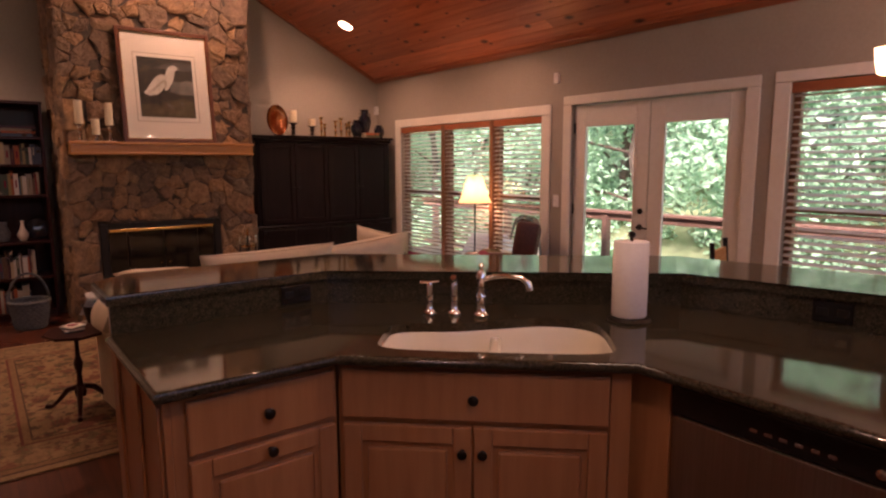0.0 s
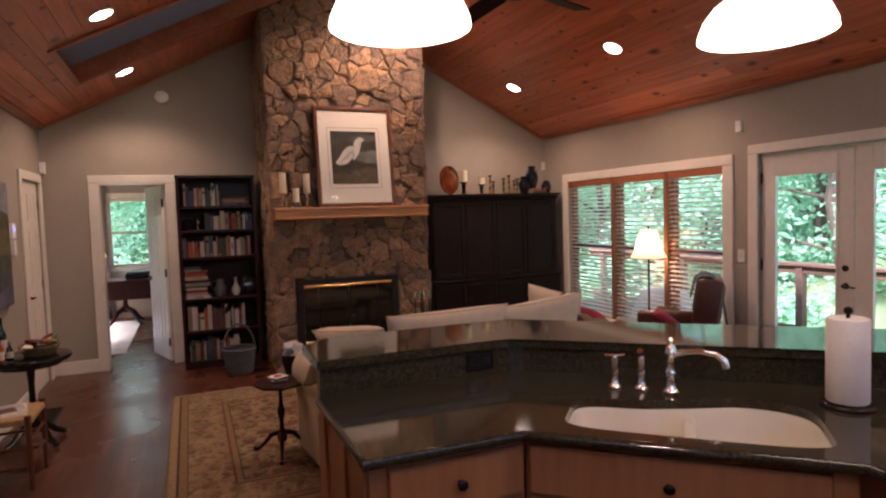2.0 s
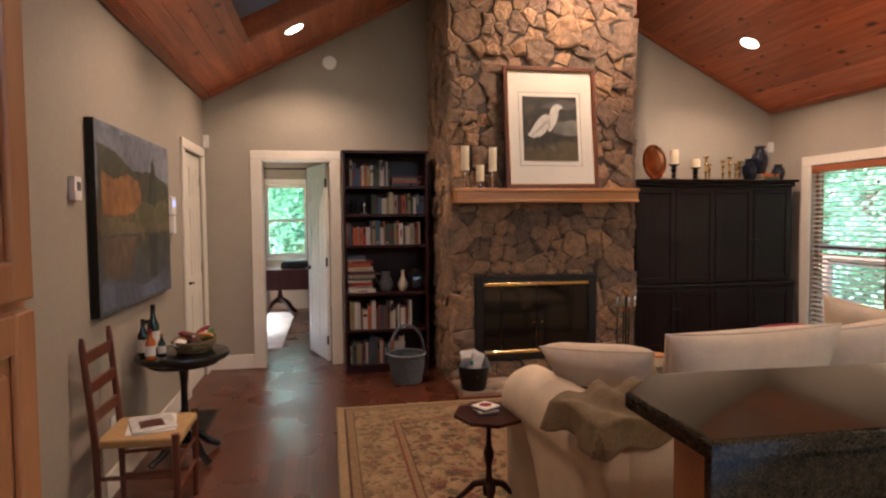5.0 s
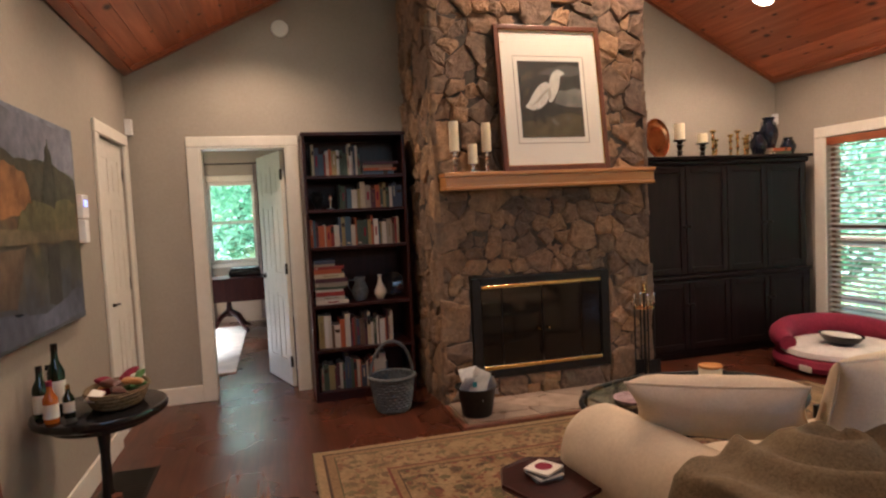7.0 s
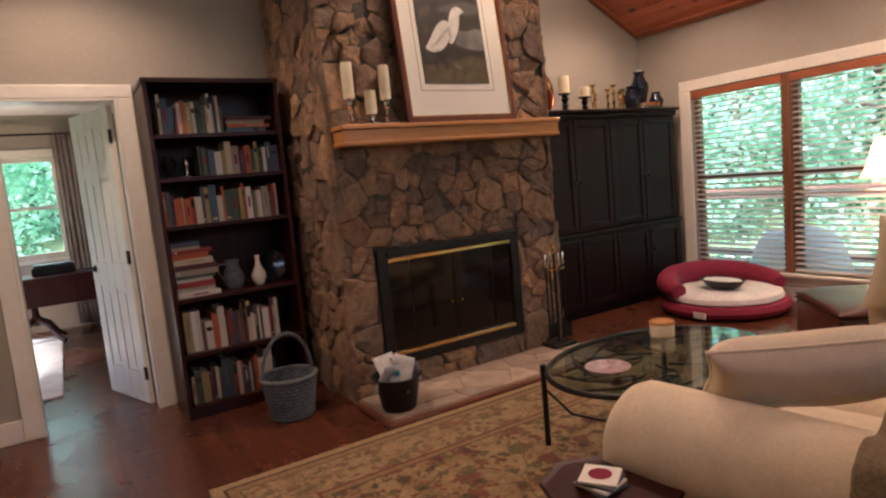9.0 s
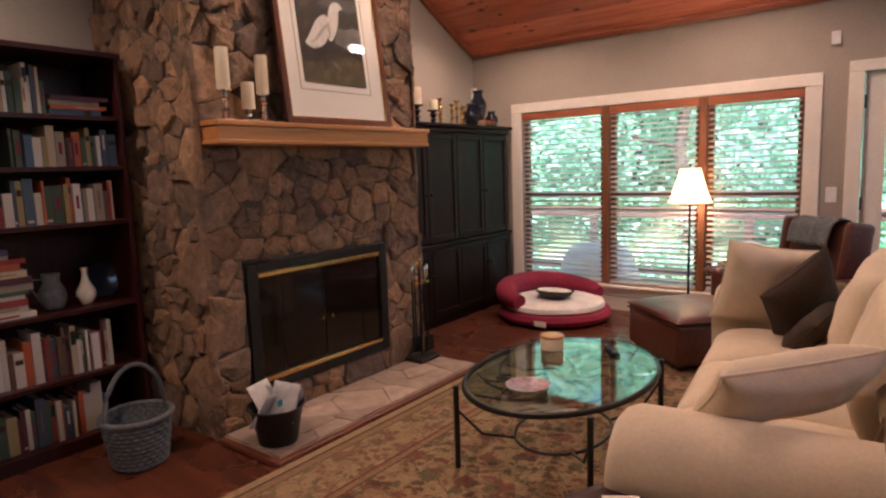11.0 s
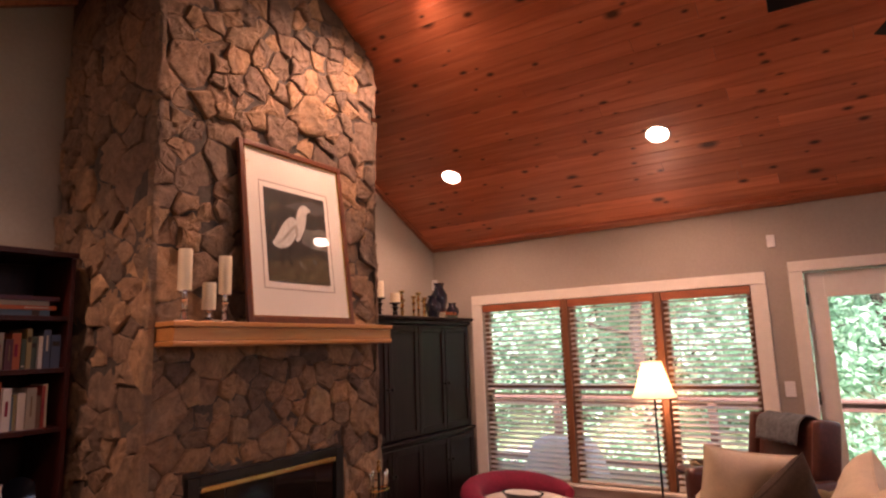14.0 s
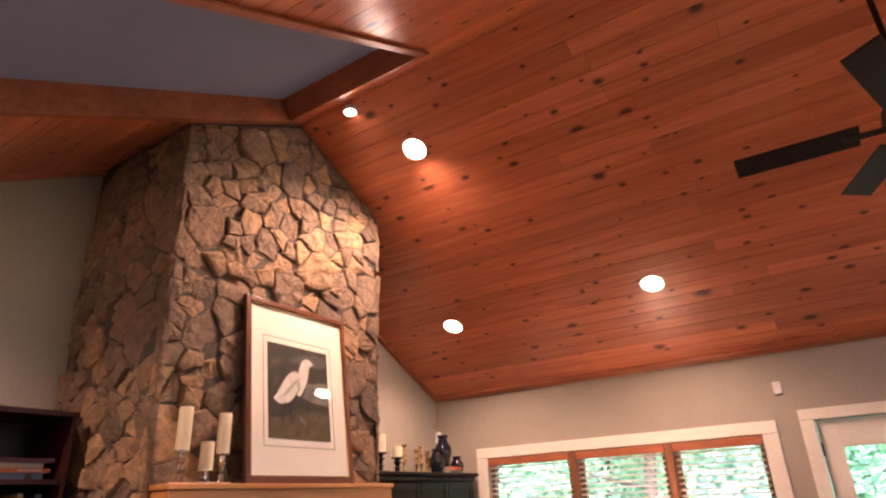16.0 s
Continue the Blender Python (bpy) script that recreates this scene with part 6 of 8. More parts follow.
def bottle(x, y, r, h, mat, cap, label):
    b = thing("bottle", (x, y, TT), label, "bottle", "bottles on the round table")
    part("body", turned([(r * 0.9, 0), (r, 0.006), (r, h * 0.58), (r * 0.45, h * 0.75), (r * 0.36, h * 0.9), (r * 0.3, h * 0.9)], 18), mat, b, smooth=True)
    part("cap", turned([(r * 0.4, h * 0.88), (r * 0.42, h * 0.9), (r * 0.4, h), (r * 0.05, h)], 14), cap, b, smooth=True)
    part("label", turned([(r * 1.01, h * 0.12), (r * 1.015, h * 0.13), (r * 1.015, h * 0.45), (r * 1.01, h * 0.46)], 18), M["mat"], b)
    return b


amber = surf("orange_liquid", (0.45, 0.10, 0.01), (0.6, 0.17, 0.02), 10, 0.15, relief=0)
green_glass = surf("dark_green_glass", (0.005, 0.014, 0.006), (0.012, 0.03, 0.012), 10, 0.08, relief=0)
bottle(-0.82, 5.70, 0.028, 0.17, amber, M["red_cloth"], "small orange sauce bottle with a red cap")
bottle(-0.88, 5.78, 0.03, 0.22, green_glass, M["black_gloss"], "dark green glass bottle")
bottle(-0.85, 5.88, 0.034, 0.29, green_glass, M["black_gloss"], "tall dark green wine bottle")
bottle(-0.90, 5.94, 0.026, 0.19, M["mat"], M["navy"], "white plastic bottle with a blue cap")
bottle(-0.78, 5.78, 0.022, 0.13, green_glass, M["brass"], "small dark bottle with a gold cap")

lc = thing("ladder_back_chair", (-0.70, 5.16, 0), "red-brown ladder-back chair with a woven rush seat", "chair")
for sy in (-1, 1):
    part("back_post", rod([(-0.17, sy * 0.17, 0), (-0.175, sy * 0.17, 0.42), (-0.215, sy * 0.175, 0.88), (-0.217, sy * 0.175, 0.92)], 0.016, 8, taper=[0.014, 0.018, 0.015, 0.009]), M["red_wood"], lc, smooth=True)
    part("front_leg", rod([(0.18, sy * 0.20, 0), (0.18, sy * 0.20, 0.46)], 0.017, 8, taper=[0.014, 0.019]), M["red_wood"], lc, smooth=True)
    for z in (0.14, 0.26):
        part("stretcher", rod([(-0.17, sy * 0.17, z), (0.18, sy * 0.20, z)], 0.010, 6), M["red_wood"], lc)
for z in (0.18, 0.30):
    part("stretcher", rod([(0.18, -0.20, z), (0.18, 0.20, z)], 0.010, 6), M["red_wood"], lc)
for z in (0.54, 0.68, 0.82):
    x = -0.175 - (z - 0.42) * 0.087
    bm = bmesh.new()
    box(bm, (x - 0.006, -0.165, z - 0.03), (x + 0.006, 0.165, z + 0.03), 0.006)
    part("slat", bm, M["red_wood"], lc)
rush = surf("woven_rush", (0.40, 0.24, 0.09), (0.56, 0.37, 0.16), 25, 0.8, relief=0.7, stretch=(1, 8, 1))
bm = bmesh.new()
prism(bm, [(-0.175, -0.175), (0.195, -0.21), (0.195, 0.21), (-0.175, 0.175)], 0.405, 0.44, 0.012)
part("seat", bm, rush, lc, "woven rush seat")
mg = thing("magazines", (-0.68, 5.18, 0.44), "two magazines lying on the chair's rush seat", "magazine", turn=12)
part("lower_issue", boxed((-0.11, -0.14, 0), (0.11, 0.14, 0.008), 0.002), M["mat"], mg)
part("upper_issue", boxed((-0.10, -0.13, 0.0081), (0.10, 0.12, 0.015), 0.002, m=pose(0, 0, 0, 0, 0, 9)), news, mg)
part("cover_print", boxed((-0.06, -0.08, 0.0151), (0.05, 0.04, 0.0158), 0, m=pose(0, 0, 0, 0, 0, 9)), M["leather"], mg)

vent = thing("floor_vent", (-0.78, 6.60, 0), "brown metal floor register with slots", "vent")
part("frame", boxed((-0.13, -0.25, 0), (0.13, 0.25, 0.004), 0.002), M["bronze"], vent)
for k in range(14):
    part("slat", boxed((-0.11, -0.23 + 0.034 * k, 0.0041), (0.11, -0.212 + 0.034 * k, 0.008), 0.001), M["bronze"], vent)

# landscape painting on canvas
pt = thing("landscape_painting", (XW + 0.002, 5.92, 1.465), "unframed canvas landscape of autumn trees by water", "painting")


def painted(name):
    m, nt, b = shader(name)
    v = coords(nt)
    sep = nt.nodes.new("ShaderNodeSeparateXYZ")
    nt.links.new(v, sep.inputs[0])
    fine = node(nt, "ShaderNodeTexNoise", Scale=9.0, Detail=5.0)
    blob = node(nt, "ShaderNodeTexNoise", Scale=5.5, Detail=4.0)
    for n in (fine, blob):
        nt.links.new(v, n.inputs["Vector"])
    add = nt.nodes.new("ShaderNodeMath")
    add.operation = "MULTIPLY_ADD"
    nt.links.new(blob.outputs[0], add.inputs[0])
    add.inputs[1].default_value = 0.62
    nt.links.new(sep.outputs[2], add.inputs[2])
    col = ramp(nt, add.outputs[0], [(0.0, (0.06, 0.07, 0.085)), (0.05, (0.075, 0.07, 0.06)), (0.20, (0.035, 0.04, 0.025)), (0.27, (0.10, 0.075, 0.035)), (0.38, (0.11, 0.06, 0.03)), (0.46, (0.04, 0.042, 0.03)), (0.56, (0.13, 0.15, 0.18)), (0.8, (0.16, 0.18, 0.23))])
    col = mix(nt, col, ramp(nt, fine.outputs[0], [(0.3, (0.45,) * 3), (0.7, (1.3,) * 3)]), 1.0, "MULTIPLY")
    nt.links.new(col, b.inputs["Base Color"])
    b.inputs["Roughness"].default_value = 0.55
    bump(nt, b, fine.outputs[0], 0.3, 0.004)
    return m


def daub(name, pts, x, c1, c2, seed):
    """A ragged patch of oil paint on the canvas."""
    out = []
    for k in range(len(pts)):
        p, q = Vector((*pts[k], 0)), Vector((*pts[(k + 1) % len(pts)], 0))
        for j in range(7):
            v = p.lerp(q, j / 7)
            out.append((v.x + 0.022 * noise.noise(v * 23 + Vector((seed, 0, 0))), v.y + 0.022 * noise.noise(v * 23 + Vector((0, seed, 3)))))
    bm = bmesh.new()
    a = [bm.verts.new((x, y, z)) for y, z in out]
    b = [bm.verts.new((0.0405, y, z)) for y, z in out]
    for i in range(len(out)):
        bm.faces.new((a[i], a[(i + 1) % len(out)], b[(i + 1) % len(out)], b[i]))
    bmesh.ops.triangulate(bm, faces=[bm.faces.new(a)])
    part(name, bm, surf("oil_" + name, c1, c2, 16, 0.6, relief=0.6, wear=0.6), pt)


daub("painted_sky", [(-0.66, 0.32), (-0.2, 0.30), (0.25, 0.27), (0.66, 0.26), (0.66, 0.47), (0, 0.47), (-0.66, 0.47)], 0.0424, (0.13, 0.14, 0.19), (0.25, 0.26, 0.31), 1)
daub("painted_hill", [(-0.66, 0.06), (0.66, 0.06), (0.66, 0.24), (0.3, 0.29), (-0.1, 0.27), (-0.4, 0.36), (-0.66, 0.38)], 0.0428, (0.035, 0.04, 0.026), (0.09, 0.085, 0.05), 2)
daub("painted_foliage", [(-0.62, 0.02), (-0.1, 0.03), (0.05, 0.10), (0.0, 0.22), (-0.2, 0.25), (-0.42, 0.21), (-0.62, 0.24)], 0.0432, (0.17, 0.07, 0.022), (0.36, 0.17, 0.06), 3)
daub("painted_cypress", [(0.20, 0.02), (0.38, 0.02), (0.39, 0.14), (0.35, 0.24), (0.33, 0.36), (0.29, 0.40), (0.26, 0.30), (0.19, 0.16)], 0.0436, (0.022, 0.028, 0.02), (0.055, 0.06, 0.04), 4)
daub("painted_bushes", [(-0.15, -0.05), (0.64, -0.05), (0.64, 0.10), (0.48, 0.13), (0.30, 0.08), (0.1, 0.11), (-0.08, 0.05)], 0.0440, (0.07, 0.075, 0.03), (0.17, 0.15, 0.07), 5)
daub("painted_bank", [(-0.66, -0.09), (0.66, -0.08), (0.66, -0.03), (0.0, -0.03), (-0.66, 0.02)], 0.0444, (0.10, 0.085, 0.045), (0.20, 0.16, 0.09), 6)
daub("painted_reflection", [(0.18, -0.36), (0.34, -0.38), (0.36, -0.10), (0.2, -0.10)], 0.0428, (0.03, 0.035, 0.03), (0.07, 0.07, 0.055), 7)
daub("painted_reflection", [(-0.6, -0.30), (-0.2, -0.34), (-0.05, -0.10), (-0.62, -0.10)], 0.0426, (0.10, 0.065, 0.04), (0.17, 0.12, 0.08), 8)
daub("painted_water", [(-0.66, -0.47), (0.66, -0.47), (0.66, -0.33), (0.1, -0.40), (-0.3, -0.35), (-0.66, -0.33)], 0.0430, (0.08, 0.10, 0.15), (0.17, 0.19, 0.26), 9)
part("canvas", boxed((0, -0.69, -0.495), (0.042, 0.69, 0.495), 0.003), painted("oil_landscape"), pt)
for y0, y1, z0, z1 in ((-0.692, -0.6905, -0.495, 0.495),):
    part("canvas_edge", boxed((0.0, y0, z0), (0.041, y1, z1), 0), M["black_metal"], pt)


def plate(name, lo, hi, label, cat, mat="plaster", bevel=0.004):
    t = thing(name, [(a + b) / 2 for a, b in zip(lo, hi)], label, cat)
    h = [(b - a) / 2 for a, b in zip(lo, hi)]
    part("cover", boxed([-v for v in h], h, bevel, 2), M[mat], t)
    return t, h


t, h = plate("thermostat", (XW, 5.02, 1.55), (XW + 0.03, 5.10, 1.66), "white thermostat on the greige wall", "thermostat")
part("dial", boxed((h[0], -0.02, -0.01), (h[0] + 0.004, 0.02, 0.03), 0.002), M["weathered"], t)
t, h = plate("alarm_keypad", (XW, 6.76, 1.50), (XW + 0.03, 6.88, 1.63), "white alarm keypad with a lit blue display", "keypad")
part("display", boxed((h[0], -0.03, 0.0), (h[0] + 0.002, 0.03, 0.035), 0.001), glow("blue_display", (0.25, 0.3, 1.0), 0.5), t, "lit blue display")
t, h = plate("wall_phone", (XW, 6.75, 1.36), (XW + 0.04, 6.82, 1.49), "white wall-mounted telephone handset", "telephone")
t, h = plate("alarm_detector", (XW + 0.002, YN - 0.06, 2.14), (XW + 0.05, YN - 0.002, 2.26), "white alarm detector in the wall corner", "detector")
t, h = plate("alarm_detector", (XE - 0.05, YN - 0.05, 2.17), (XE - 0.004, YN - 0.004, 2.28), "white alarm detector in the wall corner", "detector")
t, h = plate("door_sensor", (XE - 0.03, 4.765, 2.26), (XE - 0.002, 4.825, 2.36), "small white sensor above the french doors", "sensor")
t, h = plate("light_switch", (XE - 0.01, 4.745, 1.06), (XE - 0.002, 4.82, 1.18), "white light switch plate", "switch")
part("toggle", boxed((-h[0] - 0.01, -0.005, -0.012), (-h[0], 0.005, 0.012), 0.002), M["plaster"], t)
t, h = plate("wall_outlet", (XW + 0.001, 5.43, 0.30), (XW + 0.008, 5.50, 0.41), "white outlet plate near the floor", "outlet")
for z in (-0.025, 0.025):
    part("socket", boxed((h[0], -0.014, z - 0.012), (h[0] + 0.002, 0.014, z + 0.012), 0.001), M["mat"], t)
sm = thing("smoke_detector", (0.235, YN - 0.001, 2.985), "round white smoke detector on the gable", "smoke detector")
part("housing", turned([(0.07, 0), (0.072, 0.01), (0.066, 0.03), (0.04, 0.036), (0.005, 0.036)], 28, pose(0, 0, 0, 90)), M["plaster"], sm, smooth=True)
part("grille", rod([(0.05 * math.cos(a), -0.034, 0.05 * math.sin(a)) for a in [2 * math.pi * k / 24 for k in range(24)]], 0.002, 5, True), M["mat"], sm)
wl = thing("eyeball_light", (2.14, 6.75, roof_z(2.14) - 0.002), "small lit eyeball spotlight at the ridge", "ceiling light")
part("housing", turned([(0.05, -0.03), (0.055, -0.02), (0.055, 0.0), (0.01, 0.0)], 20), M["plaster"], wl, smooth=True)
part("bulb", turned([(0.012, -0.036), (0.036, -0.034), (0.038, -0.031), (0.01, -0.031)], 18), M["can_glow"], wl, "glowing bulb")

# ---- kitchen peninsula ----
# the peninsula is laid out in its own plan and set into the room by this block
BLOCK = pose(0.86, 2.27, 0) @ Matrix.Diagonal((1.047, 1.047, 1.022, 1)) @ pose(-0.70, -2.20, 0)
CT, BAR0, BAR1 = 0.90, 1.0, 1.035
UL = Vector((0.727, -0.687))
VL = Vector((0.687, 0.727))
SINK = Vector((1.67, 2.04))


def sink_point(u, v):
    p = SINK + u * UL + v * VL
    return p.x, p.y


def sink_edge(grow=0.0, n=56):
    """The sink's outline: a small bowl and a deeper one, with a waved back."""
    pts = []
    for k in range(n):
        a = 2 * math.pi * k / n
        c, s = math.cos(a), math.sin(a)
        u = 0.365 * math.copysign(abs(c) ** 0.45, c)
        if s < 0:
            v = -0.155 * abs(s) ** 0.3
        else:
            back = 0.215 + 0.035 * math.tanh((u - 0.02) * 9) + 0.02 * math.cos((u - 0.19) * 8)
            v = back * abs(s) ** 0.4
        pts.append(sink_point(u * (1 + grow / 0.365), v + grow * (1 if s > 0 else -1)))
    return pts


counter_line = [(0.70, 2.20), (1.185, 2.20), (1.815, 1.605), (1.84, -1.2), (2.75, -1.2), (2.70, 1.2), (2.535, 1.92), (1.485, 2.838), (0.70, 2.838)]
bm = bmesh.new()
outer = [bm.verts.new((x, y, CT)) for x, y in counter_line]
inner = [bm.verts.new((x, y, CT)) for x, y in sink_edge()]
edges = [bm.edges.new((loop[i], loop[(i + 1) % len(loop)])) for loop in (outer, inner) for i in range(len(loop))]
bmesh.ops.triangle_fill(bm, edges=edges, use_beauty=True, normal=(0, 0, 1))
ext = bmesh.ops.extrude_face_region(bm, geom=bm.faces[:])
bmesh.ops.translate(bm, verts=[g for g in ext["geom"] if isinstance(g, bmesh.types.BMVert)], vec=(0, 0, -0.032))
counter = thing("countertop", (0, 0, 0), "polished dark green granite countertop round the sink", "countertop")
part("slab", bm, M["granite"], counter)
edge_pts = [(0.70, 2.83), (0.70, 2.20), (1.185, 2.20), (1.815, 1.605), (1.84, -1.2)]
part("nosing", rod([(x, y, CT - 0.016) for x, y in edge_pts], 0.0165, 10), M["granite"], counter, smooth=True)
back_line = [(0.705, 2.84), (1.487, 2.84), (2.54, 1.922), (2.705, 1.2), (2.755, -1.2)]
for (x0, y0), (x1, y1) in zip(back_line, back_line[1:]):
    d = Vector((x1 - x0, y1 - y0))
    nn = Vector((-d.y, d.x)).normalized() * 0.02
    bm = bmesh.new()
    prism(bm, [(x0, y0), (x1, y1), (x1 + nn.x, y1 + nn.y), (x0 + nn.x, y0 + nn.y)], CT - 0.03, BAR0)
    part("backsplash", bm, M["granite"], counter)

wall_line = [(0.72, 2.862), (1.494, 2.862), (2.556, 1.936), (2.728, 1.205), (2.778, -1.2), (2.90, -1.2), (2.85, 1.225), (2.665, 2.0), (1.54, 2.98), (0.72, 2.98)]
bm = bmesh.new()
prism(bm, wall_line, 0.0, BAR0 - 0.001)
bmesh.ops.transform(bm, matrix=BLOCK, verts=bm.verts[:])
setting("knee_wall", bm, M["maple"], "maple panelled half wall under the raised bar", "wall")
bar = thing("bar_top", (0, 0, 0), "raised polished green granite bar top", "bar")
bar_line = [(0.695, 2.825), (1.478, 2.825), (2.525, 1.908), (2.69, 1.19), (2.74, -1.2), (3.14, -1.2), (3.09, 1.28), (2.90, 2.17), (1.70, 3.225), (0.83, 3.26), (0.695, 3.13)]
bm = bmesh.new()
prism(bm, bar_line, BAR0, BAR1, 0.009)
part("slab", bm, M["granite"], bar)
for x, y in ((0.95, 3.0), (1.5, 3.0), (2.3, 2.35)):
    part("bracket", boxed((x - 0.02, y, 0.86), (x + 0.02, y + 0.18, BAR0 - 0.001), 0.01), M["maple"], bar)


def outlet(place, turn):
    o = thing("wall_outlet", place, "black outlet plate on the granite backsplash", "outlet", "backsplash outlets", turn)
    part("cover", boxed((-0.06, -0.008, -0.036), (0.06, 0, 0.036), 0.003), M["black_gloss"], o)
    for x in (-0.03, 0.03):
        part("socket", boxed((x - 0.017, -0.011, -0.013), (x + 0.017, -0.0081, 0.013), 0.002), M["black_metal"], o)
    return o


outlet((1.35, 2.839, 0.952), 0)
outlet((2.652, 1.43, 0.952), -77.1)

# sink, its bowls and the dividing wall
sk = thing("sink", (0, 0, 0), "biscuit porcelain double-bowl sink set under the granite", "sink")
bm = bmesh.new()
rows = []
for grow, z in ((0.004, CT - 0.0325), (-0.002, CT - 0.034), (-0.008, CT - 0.05), (-0.02, CT - 0.17), (-0.05, CT - 0.19)):
    rows.append([bm.verts.new((x, y, z)) for x, y in sink_edge(grow)])
for a, b in zip(rows, rows[1:]):
    for i in range(len(a)):
        bm.faces.new((a[i], a[(i + 1) % len(a)], b[(i + 1) % len(a)], b[i]))
bm.faces.new(rows[-1])
part("basin", bm, M["porcelain"], sk, smooth=True)
ang = math.degrees(math.atan2(UL.y, UL.x))
part("divider", boxed((-0.02, -0.145, -0.185), (0.02, 0.17, -0.045), 0.015, 3, m=pose(SINK.x, SINK.y, CT, 0, 0, ang)), M["porcelain"], sk, smooth=True)
for u in (-0.19, 0.19):
    x, y = sink_point(u, 0.02)
    part("drain", turned([(0.04, CT - 0.189), (0.042, CT - 0.186), (0.02, CT - 0.188)], 20, pose(x, y, 0)), M["chrome"], sk)

fc = thing("faucet", (1.82, 2.28, CT), "polished chrome traditional kitchen faucet", "faucet")
part("column", turned([(0.028, 0), (0.03, 0.008), (0.018, 0.02), (0.014, 0.06), (0.02, 0.075), (0.014, 0.09), (0.013, 0.13), (0.021, 0.145), (0.016, 0.165), (0.009, 0.175), (0.012, 0.19), (0.003, 0.20)], 18), M["chrome"], fc, smooth=True)
part("spout", rod([(0, 0, 0.135), (0.03, -0.035, 0.15), (0.06, -0.075, 0.155), (0.09, -0.112, 0.15), (0.105, -0.132, 0.13), (0.108, -0.136, 0.105)], 0.011, 10, taper=[0.013, 0.011, 0.010, 0.011, 0.013, 0.015]), M["chrome"], fc, smooth=True)
for x, y, nm in ((1.69, 2.42, "mixer_valve"), (1.76, 2.36, "side_sprayer")):
    f = thing(nm, (x, y, CT), "polished chrome lever valve beside the spout" if nm[0] == "m" else "polished chrome side sprayer by the sink", "faucet")
    part("body", turned([(0.026, 0), (0.027, 0.008), (0.015, 0.02), (0.012, 0.05), (0.018, 0.07), (0.013, 0.085), (0.015, 0.11), (0.008, 0.125)], 16), M["chrome"], f, smooth=True)
    if nm[0] == "m":
        part("lever", rod([(-0.03, 0.02, 0.122), (0, 0, 0.12), (0.03, -0.02, 0.124)], 0.007, 8), M["chrome"], f, smooth=True)
    else:
        part("head", rod([(0, 0, 0.11), (0.0, 0.0, 0.13), (-0.012, -0.008, 0.145)], 0.012, 8), M["chrome"], f, smooth=True)

tw = thing("paper_towel_holder", (2.19, 1.91, CT), "roll of white paper towel on a dark stand", "paper towel")
part("base", turned([(0.075, 0), (0.077, 0.006), (0.07, 0.014), (0.01, 0.016)], 28), M["bronze"], tw, smooth=True)
part("roll", turned([(0.058, 0.018), (0.0605, 0.022), (0.0605, 0.285), (0.058, 0.289), (0.02, 0.289)], 32), M["paper"], tw, "white paper towel roll", True)
part("knob", turned([(0.006, 0.285), (0.006, 0.30), (0.014, 0.308), (0.012, 0.32), (0.003, 0.326)], 12), M["bronze"], tw, smooth=True)


def knob_at(parent, x, y, z):
    part("knob", turned([(0.007, 0), (0.006, 0.012), (0.015, 0.018), (0.016, 0.026), (0.008, 0.032)], 14, pose(x, y, z, 90)), M["bronze"], parent, "dark bronze knob", True)


base = thing("base_cabinet", (0.715, 2.24, 0), "maple base cabinet with a drawer over a door", "cabinet", "maple base cabinets")
part("carcass", boxed((0.02, 0.0, 0.10), (0.49, 0.60, 0.866), 0.002), M["maple"], base)
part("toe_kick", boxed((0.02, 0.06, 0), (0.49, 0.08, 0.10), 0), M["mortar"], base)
part("end_panel", boxed((0, -0.004, 0), (0.0195, 0.62, 0.866), 0.003), M["maple"], base)
for y0, y1 in ((0.04, 0.28), (0.33, 0.58)):
    for lo, hi in (((-0.01, y0 - 0.03, 0.10), (-0.0003, y0 + 0.03, 0.84)), ((-0.01, y1 - 0.03, 0.10), (-0.0003, y1 + 0.03, 0.84))):
        part("end_stile", boxed(lo, hi, 0.003), M["maple"], base)
part("drawer", boxed((0.055, -0.02, 0.695), (0.475, -0.0005, 0.845), 0.006, 3), M["maple"], base)
knob_at(base, 0.265, -0.02, 0.77)
framed_door(base, 0.055, 0.475, 0.12, 0.675, -0.009, 1, M["maple"], (0.27, 0.655), raised=True)

sb = thing("sink_cabinet", (1.20, 2.225, 0), "bowed maple sink cabinet with two raised-panel doors", "cabinet", "maple base cabinets", turn=ang)
SBW = 0.86
part("carcass", boxed((0.0, 0.012, 0.10), (SBW, 0.07, 0.866), 0.002), M["maple"], sb)
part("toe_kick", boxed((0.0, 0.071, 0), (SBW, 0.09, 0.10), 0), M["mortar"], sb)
part("false_drawer", boxed((0.015, -0.012, 0.695), (SBW - 0.06, 0.0115, 0.848), 0.006, 3), M["maple"], sb)
knob_at(sb, 0.41, -0.012, 0.772)
mid = (SBW - 0.045) / 2
framed_door(sb, 0.018, mid - 0.003, 0.12, 0.675, 0.002, 1, M["maple"], (mid - 0.03, 0.60), raised=True)
framed_door(sb, mid + 0.003, SBW - 0.062, 0.12, 0.675, 0.002, 1, M["maple"], (mid + 0.03, 0.60), raised=True)
part("corner_stile", boxed((SBW - 0.058, -0.006, 0.10), (SBW, 0.0115, 0.866), 0.003), M["maple"], sb)

